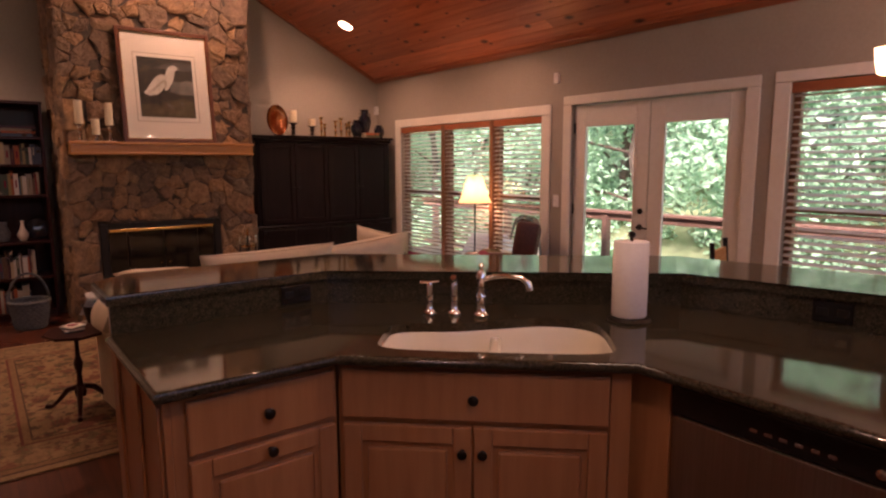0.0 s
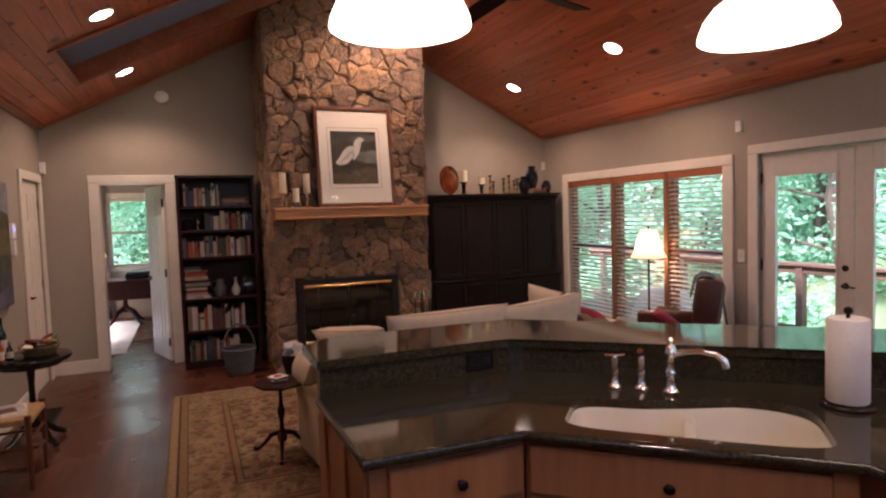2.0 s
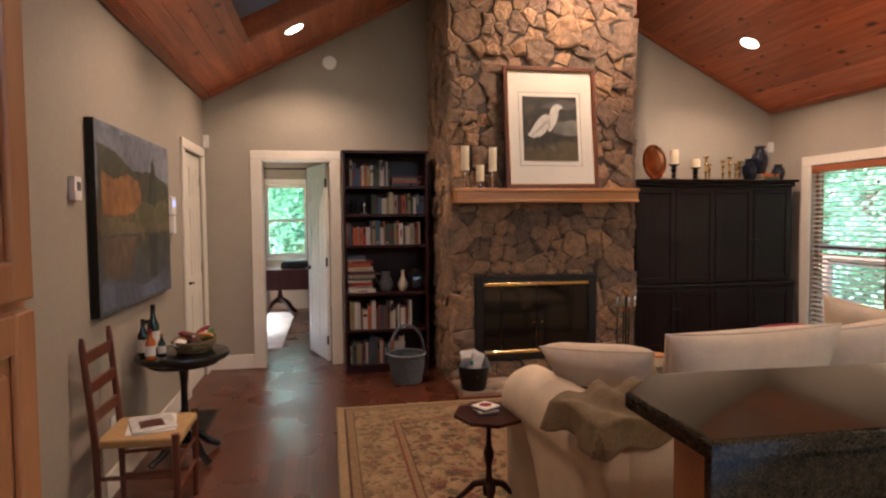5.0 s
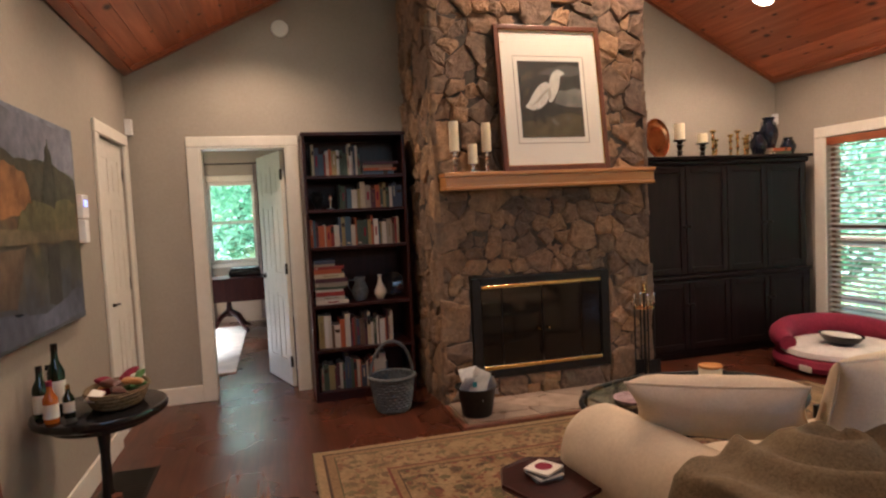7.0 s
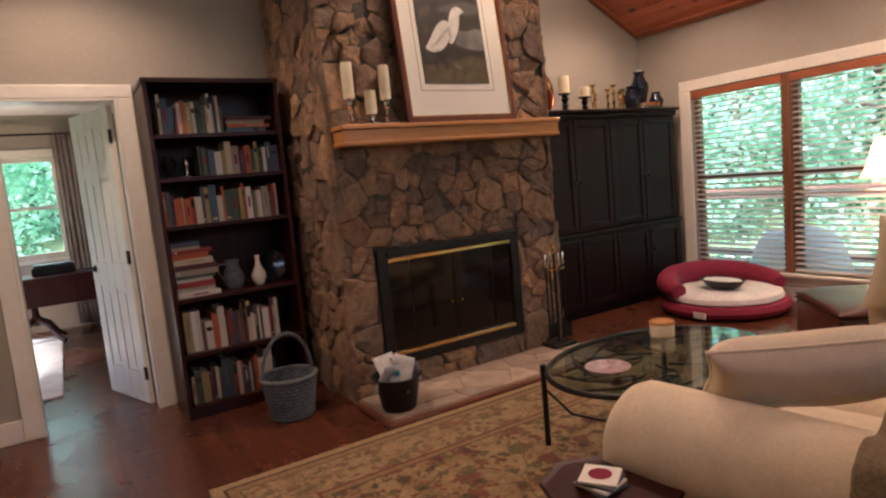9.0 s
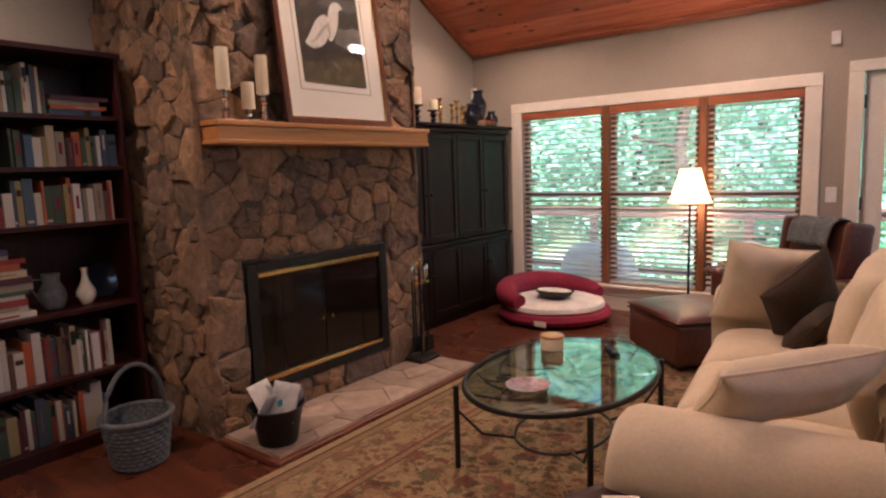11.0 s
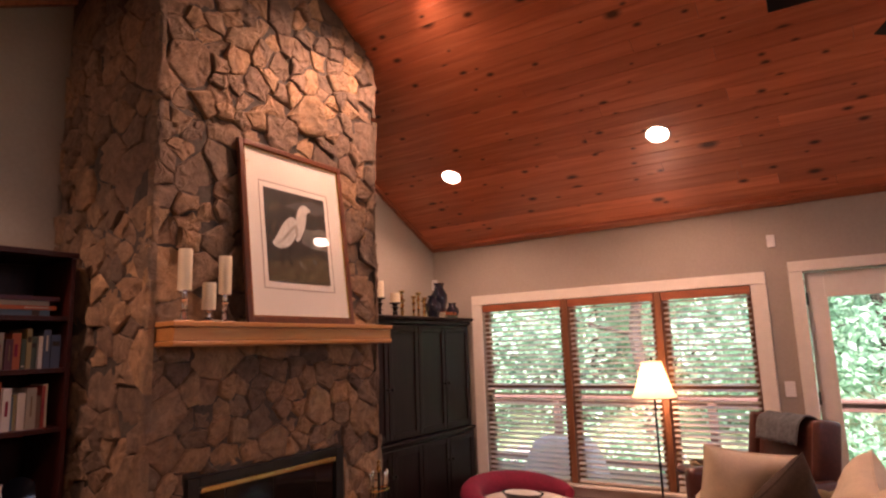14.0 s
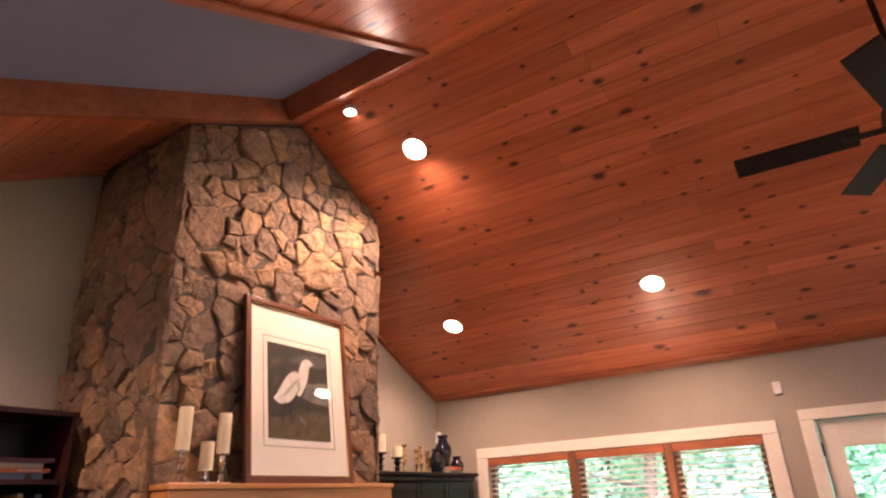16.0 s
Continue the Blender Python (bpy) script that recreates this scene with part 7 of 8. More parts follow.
fl = thing("filler_panel", (1.864, 1.534, 0), "narrow maple filler strip beside the dishwasher", "cabinet panel")
part("panel", boxed((0, 0, 0.10), (0.02, 0.132, 0.866), 0.003), M["maple"], fl)
part("return_panel", boxed((0.0205, 0, 0.10), (0.30, 0.018, 0.866), 0.002), M["maple"], fl)
part("toe_kick", boxed((0.06, 0.019, 0), (0.08, 0.132, 0.10), 0), M["mortar"], fl)
dw = thing("dishwasher", (1.868, 1.53, 0), "stainless dishwasher with a black control panel", "dishwasher", turn=-90)
part("tub", boxed((0.0, 0.02, 0.08), (0.60, 0.58, 0.862), 0.003), M["black_metal"], dw)
part("door_panel", boxed((0.004, -0.006, 0.10), (0.596, 0.0195, 0.762), 0.006, 3), M["steel"], dw)
part("control_panel", boxed((0.002, -0.018, 0.765), (0.598, 0.0195, 0.858), 0.012, 3), M["black_gloss"], dw, "black control panel")
part("grip", boxed((0.03, -0.026, 0.84), (0.57, -0.012, 0.856), 0.005), M["black_gloss"], dw)
for k in range(6):
    part("button", boxed((0.22 + 0.035 * k, -0.0195, 0.795), (0.238 + 0.035 * k, -0.0181, 0.804), 0.001), M["chrome"], dw)
part("latch", turned([(0.012, 0), (0.012, 0.006), (0.004, 0.008)], 12, pose(0.50, -0.018, 0.80, 90)), M["chrome"], dw)
fillc = thing("base_cabinet", (1.868, 0.925, 0), "maple base cabinet beside the dishwasher", "cabinet", "maple base cabinets", turn=-90)
part("carcass", boxed((0.0, 0.0, 0.10), (2.1, 0.60, 0.866), 0.002), M["maple"], fillc)
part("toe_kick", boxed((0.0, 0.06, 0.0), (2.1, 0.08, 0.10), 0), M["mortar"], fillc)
for k in range(3):
    part("drawer", boxed((0.02 + 0.69 * k, -0.02, 0.695), (0.69 + 0.69 * k, -0.0005, 0.845), 0.006, 3), M["maple"], fillc)
    framed_door(fillc, 0.02 + 0.69 * k, 0.69 + 0.69 * k, 0.12, 0.675, -0.009, 1, M["maple"], (0.05 + 0.69 * k, 0.62), raised=True)

# tall pantry cabinet and refrigerator on the side wall
BLOCK = Matrix.Identity(4)
pc = thing("pantry_cabinet", (-0.23, 2.95, 0), "tall maple pantry cabinet with raised-panel doors", "cabinet", turn=90)
part("carcass", boxed((-0.62, 0.0, 0.08), (0.0, 0.725, 2.40), 0.003), M["maple"], pc)
part("toe_kick", boxed((-0.62, 0.06, 0), (0.0, 0.725, 0.079), 0), M["mortar"], pc)
part("crown", boxed((-0.63, -0.03, 2.401), (0.03, 0.725, 2.47), 0.015, 3), M["maple"], pc)
framed_door(pc, -0.60, -0.02, 0.10, 1.33, -0.009, 2, M["maple"], (-0.55, 1.2), raised=True)
framed_door(pc, -0.60, -0.02, 1.345, 2.38, -0.009, 1, M["maple"], (-0.55, 1.45), raised=True)
fr = thing("refrigerator", (-0.24, 2.32, 0), "stainless steel refrigerator with a long bar handle", "refrigerator", turn=90)
part("case", boxed((-0.90, 0.0, 0.02), (-0.005, 0.70, 1.76), 0.006), M["black_metal"], fr)
for x0, x1, hx in ((-0.90, -0.456, -0.50), (-0.449, -0.005, -0.405)):
    d = part("door", boxed((x0, -0.07, 0.05), (x1, -0.002, 1.755), 0.025, 4), M["steel"], fr, "brushed stainless door", True)
    part("handle", rod([(hx, -0.075, 0.55), (hx, -0.115, 0.58), (hx, -0.12, 1.0), (hx, -0.115, 1.42), (hx, -0.075, 1.45)], 0.011, 8), M["steel"], d, "steel bar handle", True)
oc = thing("wall_cabinet", (-0.24, 2.32, 1.80), "maple cabinet over the refrigerator", "cabinet", turn=90)
part("carcass", boxed((-0.90, 0.0, 0.0), (-0.005, 0.715, 0.60), 0.003), M["maple"], oc)
framed_door(oc, -0.885, -0.455, 0.02, 0.58, -0.009, 1, M["maple"], (-0.50, 0.08), raised=True)
framed_door(oc, -0.448, -0.02, 0.02, 0.58, -0.009, 1, M["maple"], (-0.40, 0.08), raised=True)

# pendants
M["bowl_glow"] = glow("lit_glass_bowl", (1.0, 0.86, 0.66), 2.0)
for x, y in ((0.99, 2.22), (2.06, 1.98)):
    p = thing("pendant_light", (x, y, 0.03), "lit white glass bowl pendant on a dark rod", "pendant light", "pendants over the peninsula")
    bm = bmesh.new()
    prof = [(0.190, 2.070), (0.187, 2.090), (0.172, 2.125), (0.145, 2.16), (0.105, 2.19), (0.055, 2.21)]
    rows = [[bm.verts.new((r * math.cos(2 * math.pi * k / 40), r * math.sin(2 * math.pi * k / 40), z)) for k in range(40)] for r, z in prof]
    for a, b in zip(rows, rows[1:]):
        for k in range(40):
            bm.faces.new((a[k], a[(k + 1) % 40], b[(k + 1) % 40], b[k]))
    s = part("glass_bowl", bm, M["bowl_glow"], p, "glowing white glass bowl", True)
    s.modifiers.new("thickness", "SOLIDIFY").thickness = 0.004
    part("diffuser", turned([(0.01, 2.050), (0.10, 2.054), (0.16, 2.064), (0.184, 2.078), (0.01, 2.079)], 40), M["bowl_glow"], p, "glowing white glass disc")
    part("cap", turned([(0.058, 2.205), (0.05, 2.225), (0.02, 2.24), (0.012, 2.26)], 18), M["bronze"], p, smooth=True)
    part("rod", rod([(0, 0, 2.24), (0, 0, roof_z(x) - 0.03)], 0.007, 8), M["bronze"], p)
    part("canopy", turned([(0.02, roof_z(x) - 0.07), (0.06, roof_z(x) - 0.05), (0.065, roof_z(x) + 0.01), (0.02, roof_z(x) + 0.01)], 20), M["bronze"], p, smooth=True)

# ceiling fan
fan = thing("ceiling_fan", (2.25, 3.8, 0), "dark bronze ceiling fan on a long rod", "ceiling fan")
FZ = 2.92
part("rod", rod([(0, 0, FZ + 0.1), (0, 0, roof_z(2.25) - 0.02)], 0.013, 10), M["bronze"], fan, smooth=True)
part("canopy", turned([(0.03, roof_z(2.25) - 0.12), (0.07, roof_z(2.25) - 0.06), (0.075, roof_z(2.25) + 0.02), (0.02, roof_z(2.25) + 0.02)], 20), M["bronze"], fan, smooth=True)
part("motor", turned([(0.05, FZ - 0.09), (0.10, FZ - 0.06), (0.12, FZ - 0.01), (0.11, FZ + 0.05), (0.05, FZ + 0.09), (0.02, FZ + 0.12)], 28), M["bronze"], fan, smooth=True)
for k in range(5):
    a = 72 * k + 20
    m = pose(0, 0, FZ - 0.02, 0, 0, a) @ pose(0, 0, 0, 12, 0, 0)
    bl = part("blade", boxed((0.20, -0.065, -0.004), (0.68, 0.065, 0.004), 0.003, m=m), M["espresso"], fan)
    part("blade_arm", boxed((0.08, -0.02, -0.008), (0.26, 0.02, -0.0042), 0.003, m=m), M["bronze"], fan)

# ---- dining corner ----
dt = thing("dining_table", (4.15, 1.15, 0), "dark wooden dining table by the window", "table")
part("tabletop", boxed((-0.45, -0.75, 0.725), (0.45, 0.75, 0.755), 0.006), M["red_wood"], dt)
part("apron", boxed((-0.38, -0.68, 0.64), (0.38, 0.68, 0.724), 0.003), M["red_wood"], dt)
for sx in (-1, 1):
    for sy in (-1, 1):
        part("leg", rod([(sx * 0.39, sy * 0.69, 0), (sx * 0.39, sy * 0.69, 0.64)], 0.03, 8, taper=[0.02, 0.032]), M["red_wood"], dt, smooth=True)
stripe = surf("striped_weave", (0.42, 0.16, 0.05), (0.60, 0.30, 0.12), 6, 0.9, stretch=(1, 1, 10), relief=0.2)
dc = thing("dining_chair", (4.30, 2.36, 0), "dark wooden dining chair with a striped woven back", "chair", "dining chairs", turn=-75)
for sy in (-1, 1):
    part("back_post", rod([(-0.20, sy * 0.16, 0), (-0.20, sy * 0.16, 0.45), (-0.25, sy * 0.165, 1.01)], 0.016, 8), M["espresso"], dc, smooth=True)
    part("front_leg", rod([(0.20, sy * 0.18, 0), (0.20, sy * 0.18, 0.45)], 0.016, 8), M["espresso"], dc, smooth=True)
part("seat", boxed((-0.21, -0.20, 0.44), (0.22, 0.20, 0.475), 0.012, 3), M["espresso"], dc)
o = part("back_panel", boxed((-0.012, -0.145, 0.0), (0.012, 0.145, 0.34), 0.01, 3), stripe, dc, "orange striped woven panel")
o.matrix_basis = pose(-0.215, 0, 0.62, 0, -5, 0)
d2 = copy_thing(dc, pose(3.62, 1.62, 0, 0, 0, 5))
d2["label"] = "dark wooden dining chair facing the table"
d3 = copy_thing(dc, pose(3.62, 0.95, 0, 0, 0, -4))
d3["label"] = "dark wooden dining chair facing the table"

chd = thing("chandelier", (4.2, 1.45, 0), "bronze chandelier with lit cream glass shades", "chandelier")
part("stem", turned([(0.01, 1.80), (0.03, 1.84), (0.012, 1.88), (0.04, 1.93), (0.012, 2.0), (0.01, roof_z(4.2))], 14), M["bronze"], chd, smooth=True)
M["chand_glow"] = glow("chandelier_glass", (1.0, 0.72, 0.42), 1.6)
for k in range(5):
    a = radians(90 + 72 * k)
    c, s = math.cos(a), math.sin(a)
    am = part("arm", rod([(0.02 * c, 0.02 * s, 1.86), (0.14 * c, 0.14 * s, 1.82), (0.27 * c, 0.27 * s, 1.85), (0.32 * c, 0.32 * s, 1.92)], 0.008, 8), M["bronze"], chd, smooth=True)
    part("shade", turned([(0.025, 1.925), (0.042, 1.935), (0.055, 2.0), (0.06, 2.06), (0.056, 2.06), (0.02, 1.95)], 18, pose(0.32 * c, 0.32 * s, 0)), M["chand_glow"], am, "lit cream glass shade", True)
bulb("chandelier_lamp", (4.2, 1.45, 2.15), 3, 0.15)

# ---- the room beyond the door ----
bm = bmesh.new()
wall_grid(bm, "y", 12.2, 12.32, -2.6, 1.4, 2.5, [(-0.80, -0.16, 0.86, 2.02)])
setting("wall_far", bm, M["wall"], "greige painted wall of the next room with a window", "wall")
# unseen wall, added to stop sun leaking in beside the door
setting("wall_far_south", boxed((-2.72, YN, 0), (XW - 0.121, YN + 0.119, 2.6), 0), M["wall"], "unseen greige wall added to shut sun out of the next room", "wall")
# unseen west window, inferred from the bright rug, added to light the door leaf
bm = bmesh.new()
wall_grid(bm, "x", -2.72, -2.6, YN + 0.12, 12.32, 2.5, [(8.75, 10.95, 0.75, 2.1)])
setting("wall_far_west", bm, M["wall"], "greige painted side wall of the next room with a wide window", "wall")
w = thing("window_7", (-2.70, 0, 0), "wide white window in the next room", "window", kind="structure")
for y0, y1, z0, z1 in ((8.75, 8.80, 0.75, 2.1), (10.90, 10.95, 0.75, 2.1), (8.80, 10.90, 0.75, 0.80), (8.80, 10.90, 2.05, 2.1), (9.82, 9.88, 0.80, 2.05)):
    part("window_frame", boxed((0, y0, z0), (0.06, y1, z1), 0.004), M["white"], w)
for y0, y1 in ((8.80, 9.82), (9.88, 10.90)):
    part("pane", boxed((0.028, y0, 0.80), (0.031, y1, 2.05), 0), M["glass"], w).visible_shadow = False
for x0, x1, nm in ((1.28, 1.4, "wall_far_east"),):
    setting(nm, boxed((x0, YN + 0.12, 0), (x1, 12.32, 2.5), 0), M["wall"], "greige painted side wall of the next room", "wall")
setting("floor", boxed((-2.72, YN + 0.12, -0.1), (XW - 0.12, 12.32, -0.0001), 0), M["floor"], "dark cherry-stained hardwood strip floor", "floor")
setting("ceiling", boxed((-2.72, YN + 0.12, 2.5), (1.4, 12.32, 2.6), 0), M["plaster"], "flat white ceiling of the next room", "ceiling")
for x0, x1, z0, z1 in ((-0.89, -0.80, 0.86, 2.02), (-0.16, -0.07, 0.86, 2.02), (-0.89, -0.07, 2.022, 2.11), (-0.92, -0.04, 0.80, 0.858)):
    board("window_trim", (x0, 12.178, z0), (x1, 12.199, z1), "cream painted window casing")
w = thing("window_6", (0, 12.24, 0), "white double-hung window looking on trees", "window", kind="structure")
for a, b, lo, hi in ((-0.80, -0.76, 0.86, 2.02), (-0.20, -0.16, 0.86, 2.02), (-0.76, -0.20, 0.86, 0.91), (-0.76, -0.20, 1.97, 2.02), (-0.76, -0.20, 1.42, 1.46)):
    part("window_frame", boxed((a, 0, lo), (b, 0.05, hi), 0.004), M["white"], w)
part("pane", boxed((-0.76, 0.024, 0.91), (-0.20, 0.027, 1.97), 0), M["glass"], w).visible_shadow = False
rodt = thing("curtain_rod", (0, 12.10, 2.27), "dark curtain rod with ball finials", "curtain rod")
part("rod", rod([(-1.15, 0, 0), (0.22, 0, 0)], 0.012, 8), M["bronze"], rodt)
for x in (-1.16, 0.23):
    part("finial", turned([(0.01, -0.02), (0.022, 0), (0.01, 0.02)], 12, pose(x, 0, 0)), M["bronze"], rodt)
for x in (-1.0, -0.48, 0.1):
    part("bracket", boxed((x - 0.008, 0.0, -0.012), (x + 0.008, 0.098, 0.012), 0.002), M["bronze"], rodt)
cloth = surf("taupe_linen", (0.34, 0.27, 0.24), (0.44, 0.36, 0.32), 60, 0.95, relief=0.3)
for x0, x1 in ((-1.12, -0.80), (-0.16, 0.18)):
    bm = bmesh.new()
    n = 40
    top = [bm.verts.new((x0 + (x1 - x0) * k / n, 12.10 + 0.022 * math.sin(k * 1.05), 2.262)) for k in range(n + 1)]
    low = [bm.verts.new((x0 + (x1 - x0) * k / n + 0.01 * math.sin(k * 0.5), 12.10 + 0.032 * math.sin(k * 1.05 + 0.2), 0.04)) for k in range(n + 1)]
    for k in range(n):
        bm.faces.new((top[k], top[k + 1], low[k + 1], low[k]))
    c = thing("curtain", (0, 0, 0), "taupe linen curtain hanging in folds", "curtain", "curtains of the far window")
    part("cloth", bm, cloth, c, smooth=True).modifiers.new("thickness", "SOLIDIFY").thickness = 0.006
tb = thing("drop_leaf_table", (-0.55, 11.45, 0), "mahogany drop-leaf pedestal table under the window", "table")
part("tabletop", boxed((-0.62, -0.26, 0.70), (0.62, 0.26, 0.722), 0.005), M["mahogany"], tb)
part("drop_leaf", boxed((-0.60, -0.285, 0.42), (0.60, -0.262, 0.718), 0.004), M["mahogany"], tb)
part("apron", boxed((-0.5, -0.22, 0.60), (0.5, 0.22, 0.699), 0.003), M["mahogany"], tb)
part("column", turned([(0.05, 0.20), (0.06, 0.25), (0.035, 0.32), (0.03, 0.45), (0.05, 0.599)], 16), M["mahogany"], tb, smooth=True)
for k in range(4):
    a = radians(45 + 90 * k)
    c, s = math.cos(a), math.sin(a)
    part("foot", rod([(0.03 * c, 0.03 * s, 0.26), (0.15 * c, 0.15 * s, 0.20), (0.25 * c, 0.25 * s, 0.08), (0.33 * c, 0.33 * s, 0.025)], 0.02, 8, taper=[0.035, 0.03, 0.022, 0.024]), M["mahogany"], tb, smooth=True)
tl = thing("table_lamp", (-0.93, 11.45, 0.722), "table lamp with a cream cone shade", "lamp")
part("base", turned([(0.07, 0), (0.075, 0.01), (0.05, 0.04), (0.07, 0.16), (0.05, 0.28), (0.012, 0.34), (0.01, 0.40)], 20), M["navy"], tl, smooth=True)
bm = bmesh.new()
rows = [[bm.verts.new((r * math.cos(2 * math.pi * k / 28), r * math.sin(2 * math.pi * k / 28), z)) for k in range(28)] for r, z in ((0.17, 0.36), (0.122, 0.46), (0.075, 0.56))]
for a, b in zip(rows, rows[1:]):
    for k in range(28):
        bm.faces.new((a[k], a[(k + 1) % 28], b[(k + 1) % 28], b[k]))
part("shade", bm, M["shade"], tl, "lit cream cone shade", True).modifiers.new("thickness", "SOLIDIFY").thickness = 0.002
bulb("table_lamp_bulb", (-0.93, 11.45, 1.22), 9, 0.05)
skylamp = new("window_daylight", bpy.data.lights.new("window_daylight", "AREA"))
skylamp.data.energy, skylamp.data.shape, skylamp.data.size, skylamp.data.size_y, skylamp.data.color = 0.8, "RECTANGLE", 0.62, 1.14, (0.80, 0.92, 1.0)
skylamp.matrix_world = look((-0.48, 12.33, 1.44), (-0.48, 9.0, 1.0))
pr = thing("printer", (-0.32, 11.45, 0.722), "low black office machine on the table", "printer")
part("body", boxed((-0.20, -0.14, 0), (0.20, 0.14, 0.09), 0.015, 3), M["black_gloss"], pr)
part("lid", boxed((-0.18, -0.12, 0.0901), (0.18, 0.13, 0.115), 0.01), M["black_metal"], pr)
wr = thing("white_rug", (-0.92, 10.35, 0), "white shag rug on the far room's floor", "rug")
part("rug_field", boxed((-0.48, -1.35, 0.0005), (0.58, 1.35, 0.022), 0.01, 3), M["fleece"], wr)

# ---- outdoors ----
grass = surf("forest_floor", (0.13, 0.19, 0.10), (0.25, 0.33, 0.18), 3, 0.95, relief=0.6)
bm = bmesh.new()


def land(x, y):
    r = math.hypot(max(0, x - 8.6), max(0, y - 13.5))
    return -0.7 + 0.36 * min(r, 16) + 0.25 * noise.noise(Vector((x * 0.3, y * 0.3, 0))) * min(1, r)


axis_x = [-4000, -400, -60, -12, -3, 2, 5, 6, 7.5] + [8.4 + 0.7 * k for k in range(26)] + [40, 80, 400, 4000]
axis_y = [-4000, -400, -60, -12] + [-8 + 1.0 * k for k in range(36)] + [40, 80, 400, 4000]
vs = [[bm.verts.new((x, y, land(x, y))) for y in axis_y] for x in axis_x]
for i in range(len(axis_x) - 1):
    for j in range(len(axis_y) - 1):
        bm.faces.new((vs[i][j], vs[i + 1][j], vs[i + 1][j + 1], vs[i][j + 1]))
setting("ground", bm, grass, "wooded slope rising behind the house", "ground", smooth=True)
deckw = surf("weathered_deck", (0.16, 0.11, 0.085), (0.28, 0.21, 0.17), 6, 0.8, stretch=(6, 0.6, 6), relief=0.3, spread=0.15)
deck = thing("deck", (0, 0, 0), "weathered board deck outside the french doors", "deck", kind="structure")
PLANK = boxed((5.36, 0, -0.09), (7.35, 0.135, -0.06), 0.003)
me = bpy.data.meshes.new("plank")
PLANK.to_mesh(me)
me.materials.append(deckw)
for k in range(84):
    o = new("plank", me)
    o.parent, o.location = deck, (0, -2.0 + 0.142 * k, 0)
part("joist", boxed((5.36, -2.0, -0.30), (7.35, 9.9, -0.0905), 0), deckw, deck)
rail = thing("deck_railing", (7.22, 0, 0), "dark-stained wooden deck railing with open bays", "railing")
railw = surf("stained_rail", (0.22, 0.12, 0.09), (0.34, 0.20, 0.15), 6, 0.6, stretch=(6, 0.6, 6), relief=0.2)
part("top_rail", boxed((-0.07, -2.0, 0.83), (0.07, 9.9, 0.87), 0.008), railw, rail)
part("upper_rail", boxed((-0.02, -2.0, 0.74), (0.02, 9.9, 0.829), 0.005), railw, rail)
part("lower_rail", boxed((-0.02, -2.0, 0.03), (0.02, 9.9, 0.10), 0.005), railw, rail)
for k in range(7):
    part("post", boxed((-0.045, -1.9 + 1.9 * k, -0.06), (0.045, -1.81 + 1.9 * k, 0.829), 0.004), railw, rail)
gr = thing("covered_grill", (6.55, 7.3, -0.06), "pale grey fabric cover over a barbecue on the deck", "grill")
part("cover", cushion(0.5, 0.9, 1.05, 21, 0.0, 18), surf("grey_cover", (0.66, 0.63, 0.54), (0.76, 0.72, 0.63), 10, 0.8, relief=0.3), gr, smooth=True).matrix_basis = pose(0, 0, 0.0)


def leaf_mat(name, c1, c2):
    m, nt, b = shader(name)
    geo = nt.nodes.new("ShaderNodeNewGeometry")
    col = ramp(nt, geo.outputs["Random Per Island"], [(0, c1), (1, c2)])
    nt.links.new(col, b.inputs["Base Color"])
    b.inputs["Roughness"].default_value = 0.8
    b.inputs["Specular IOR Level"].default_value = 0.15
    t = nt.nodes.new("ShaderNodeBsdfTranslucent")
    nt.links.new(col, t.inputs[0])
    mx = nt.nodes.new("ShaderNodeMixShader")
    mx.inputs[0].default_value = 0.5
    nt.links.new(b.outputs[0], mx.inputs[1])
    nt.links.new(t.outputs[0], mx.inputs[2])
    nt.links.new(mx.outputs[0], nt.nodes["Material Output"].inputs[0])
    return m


# leaf tones painted far paler and bluer than foliage, imitating overexposed cool daylight
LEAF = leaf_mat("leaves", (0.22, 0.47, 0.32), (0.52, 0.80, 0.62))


def leaves(centres, count, spread, size, lrng):
    """Many folded leaves scattered round centres; vertices and faces for from_pydata."""
    vs, fs = [], []
    for _ in range(count):
        c, r = lrng.choice(centres)
        d = Vector((lrng.gauss(0, 1), lrng.gauss(0, 1), lrng.gauss(0, 0.8)))
        p = Vector(c) + d.normalized() * r * lrng.random() ** 0.45 * spread
        a = Vector((lrng.uniform(-1, 1), lrng.uniform(-1, 1), lrng.uniform(-0.7, 0.4))).normalized()
        u = a.orthogonal().normalized()
        u = (Matrix.Rotation(lrng.uniform(0, 6.28), 3, a) @ u)
        s = size * lrng.uniform(0.6, 1.35)
        k = len(vs)
        nrm = a.cross(u) * s * 0.14
        vs += [p - a * s * 0.5, p + u * s * 0.27 + nrm, p + a * s * 0.55, p - u * s * 0.27 + nrm]
        fs += [(k, k + 1, k + 2), (k, k + 2, k + 3)]
    return vs, fs


def leaf_part(name, data, parent):
    me = bpy.data.meshes.new(name)
    me.from_pydata([tuple(v) for v in data[0]], [], data[1])
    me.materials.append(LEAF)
    ob = new(name, me)
    ob.parent = parent
    return ob


bark = surf("bark", (0.05, 0.038, 0.028), (0.11, 0.085, 0.065), 14, 0.9, relief=0.9, stretch=(3, 3, 0.6))


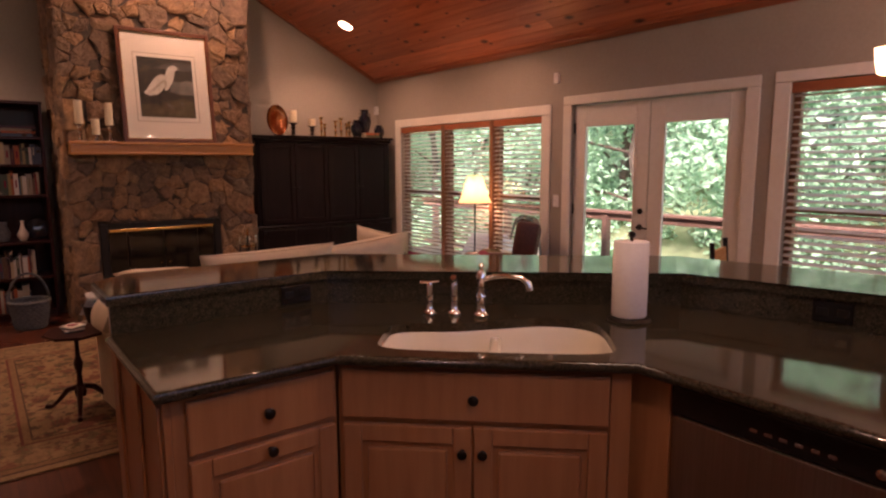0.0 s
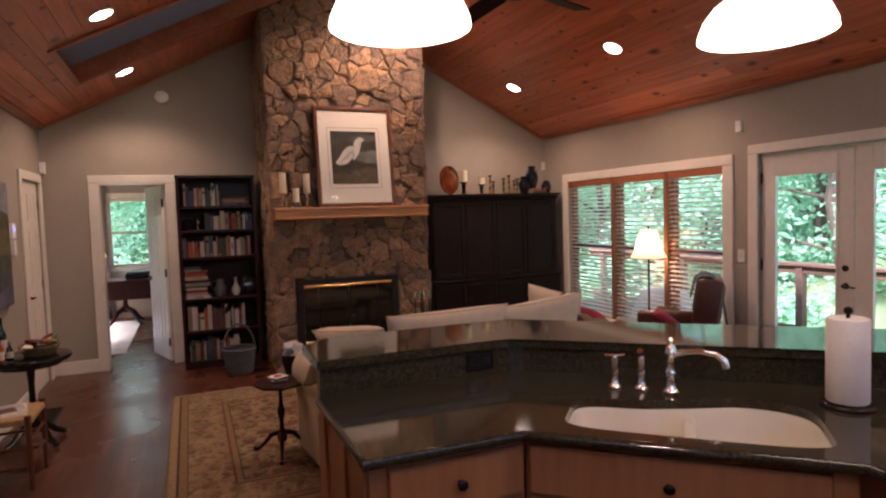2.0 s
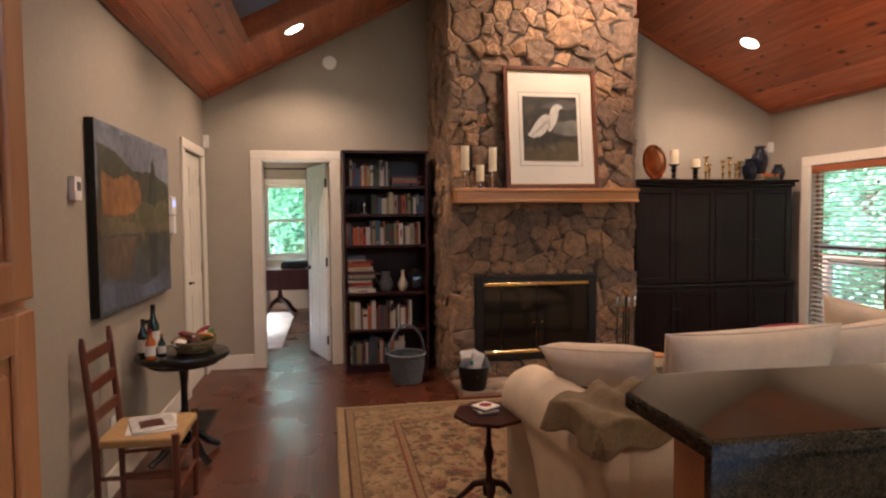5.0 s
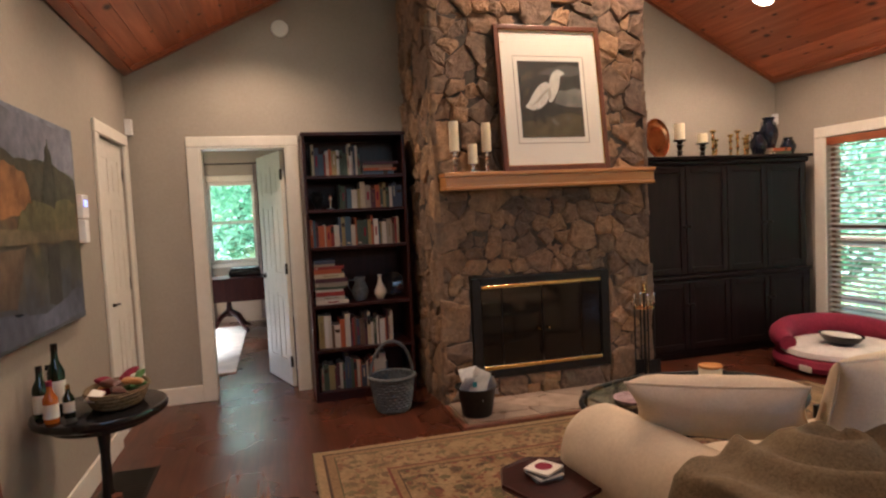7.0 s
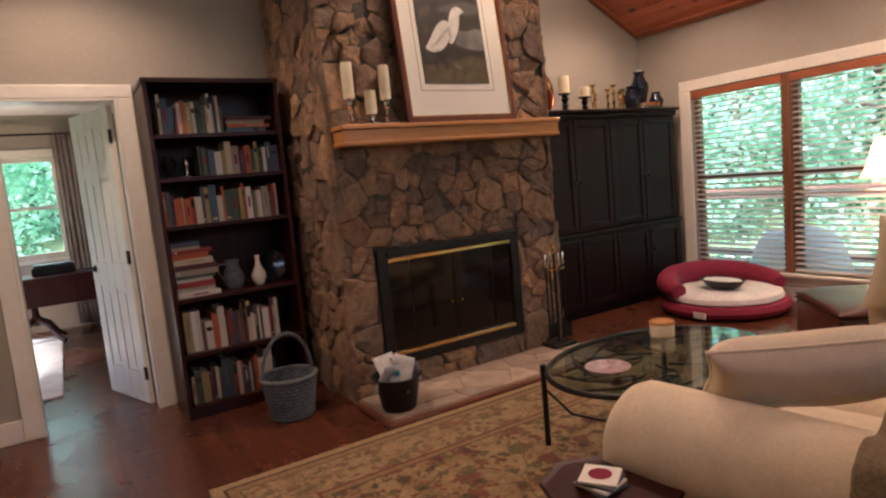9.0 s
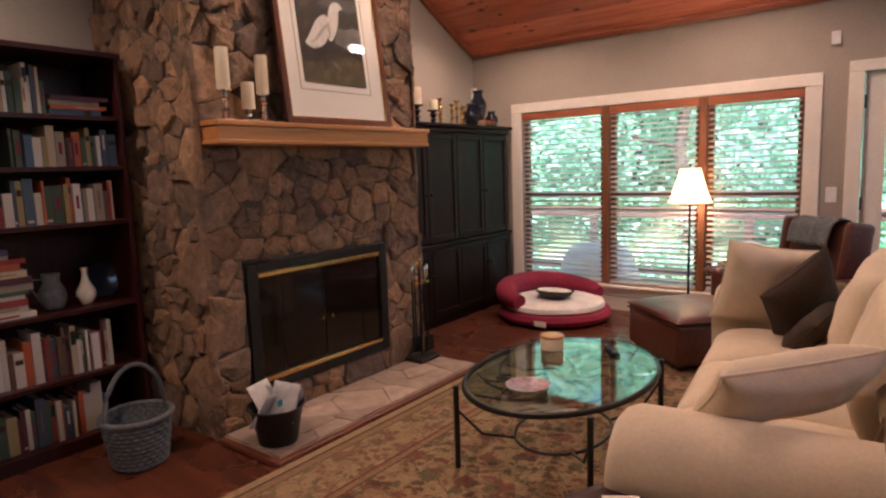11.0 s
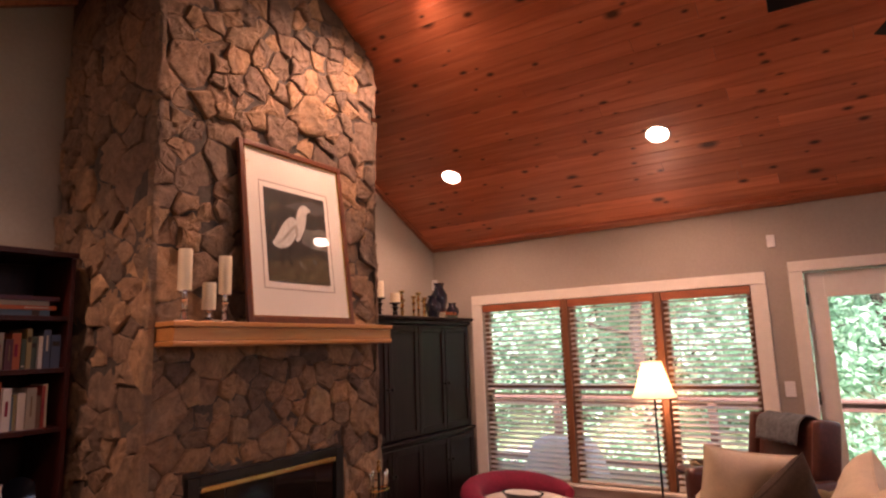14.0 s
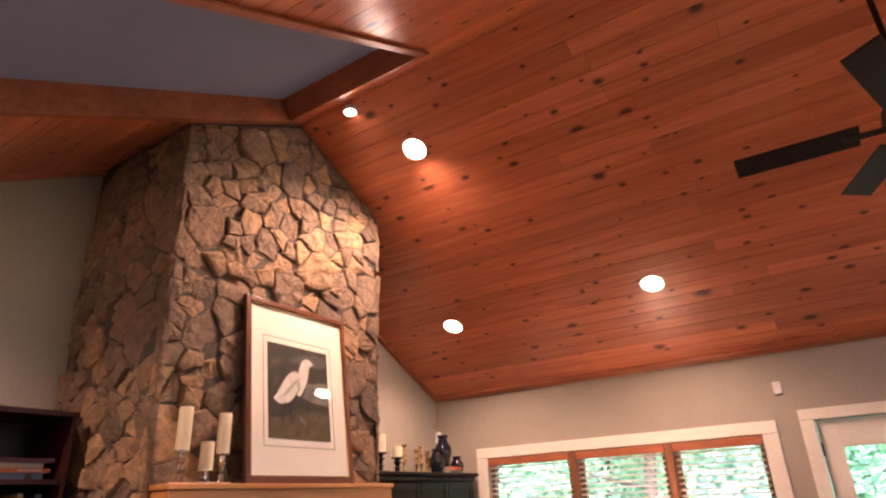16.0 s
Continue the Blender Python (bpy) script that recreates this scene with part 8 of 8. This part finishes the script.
def tree(x, y, h, seed, count=5200, size=0.135):
    lrng = random.Random(seed)
    z = land(x, y) - 0.1
    t = thing("tree", (x, y, z), "leafy deciduous tree on the slope", "tree", "trees behind the house")
    pts = [(0, 0, 0)]
    for k in range(1, 7):
        pts.append((pts[-1][0] + lrng.uniform(-0.12, 0.12), pts[-1][1] + lrng.uniform(-0.12, 0.12), h * k / 7))
    tr = part("trunk", rod(pts, 0.1, 8, taper=[0.02 * h * (1 - 0.12 * k) + 0.01 for k in range(7)]), bark, t, smooth=True)
    cen = []
    for k in range(11):
        f = 0.16 + 0.08 * k
        b = Vector(pts[min(6, int(f * 7))])
        a = lrng.uniform(0, 6.28)
        ln = h * lrng.uniform(0.16, 0.34)
        e = b + Vector((math.cos(a) * ln, math.sin(a) * ln, ln * lrng.uniform(0.1, 0.6)))
        part("limb", rod([b, b.lerp(e, 0.5) + Vector((0, 0, 0.08)), e], 0.02, 6, taper=[0.035, 0.02, 0.008]), bark, t)
        cen += [(e, h * 0.15), (b.lerp(e, 0.6), h * 0.12)]
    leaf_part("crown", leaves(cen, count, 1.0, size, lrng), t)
    return t


trng = random.Random(21)
spots = [(10.2, -1.0), (11.3, 1.2), (9.9, 2.9), (12.6, 3.8), (10.6, 5.0), (12.9, 6.2), (10.2, 7.2), (11.6, 8.6), (13.4, 9.8), (10.4, 10.4), (14.6, 5.0), (14.8, 1.5), (14.9, 8.0), (12.2, -2.6),
         (-1.6, 17.0), (0.2, 16.4), (-0.7, 18.8), (1.9, 18.0), (-3.0, 18.6), (16.8, 3.2), (17.0, 6.6), (16.5, 10.8),
         (9.2, 12.0), (10.9, 12.6), (12.6, 12.2), (9.6, 14.6), (11.8, 14.8), (14.4, 13.4), (13.4, 16.2), (10.6, 17.0), (16.6, 14.6), (8.0, 15.6), (15.4, 18.0), (12.4, 18.8)]
for k, (x, y) in enumerate(spots):
    tree(x, y, trng.uniform(4.6, 6.8), 100 + k)
cen = []
for k in range(150):
    x, y = (trng.uniform(8.3, 15.5), trng.uniform(-3, 16)) if k < 125 else (trng.uniform(-4, 3), trng.uniform(14.8, 19))
    cen.append(((x, y, land(x, y) + 0.25), trng.uniform(0.3, 0.7)))
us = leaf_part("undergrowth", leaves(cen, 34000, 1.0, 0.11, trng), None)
tagged(us, "leafy shrubs and ferns covering the slope", "shrubs", kind="stuff")
rock = surf("slope_rock", (0.16, 0.15, 0.14), (0.32, 0.30, 0.28), 8, 0.9, relief=0.7)
for k in range(26):
    x, y = trng.uniform(8.2, 10.5), trng.uniform(-1, 10)
    r = trng.uniform(0.12, 0.34)
    bm = bmesh.new()
    bmesh.ops.create_icosphere(bm, subdivisions=2, radius=r)
    for v in bm.verts:
        v.co *= 1 + 0.35 * noise.noise(v.co * 5 + Vector((k, 0, 0)))
        v.co.z *= 0.65
    o = thing("boulder", (x, y, land(x, y) + r * 0.25), "grey lichened rock on the slope", "rock", "rocks on the slope")
    part("stone", bm, rock, o)
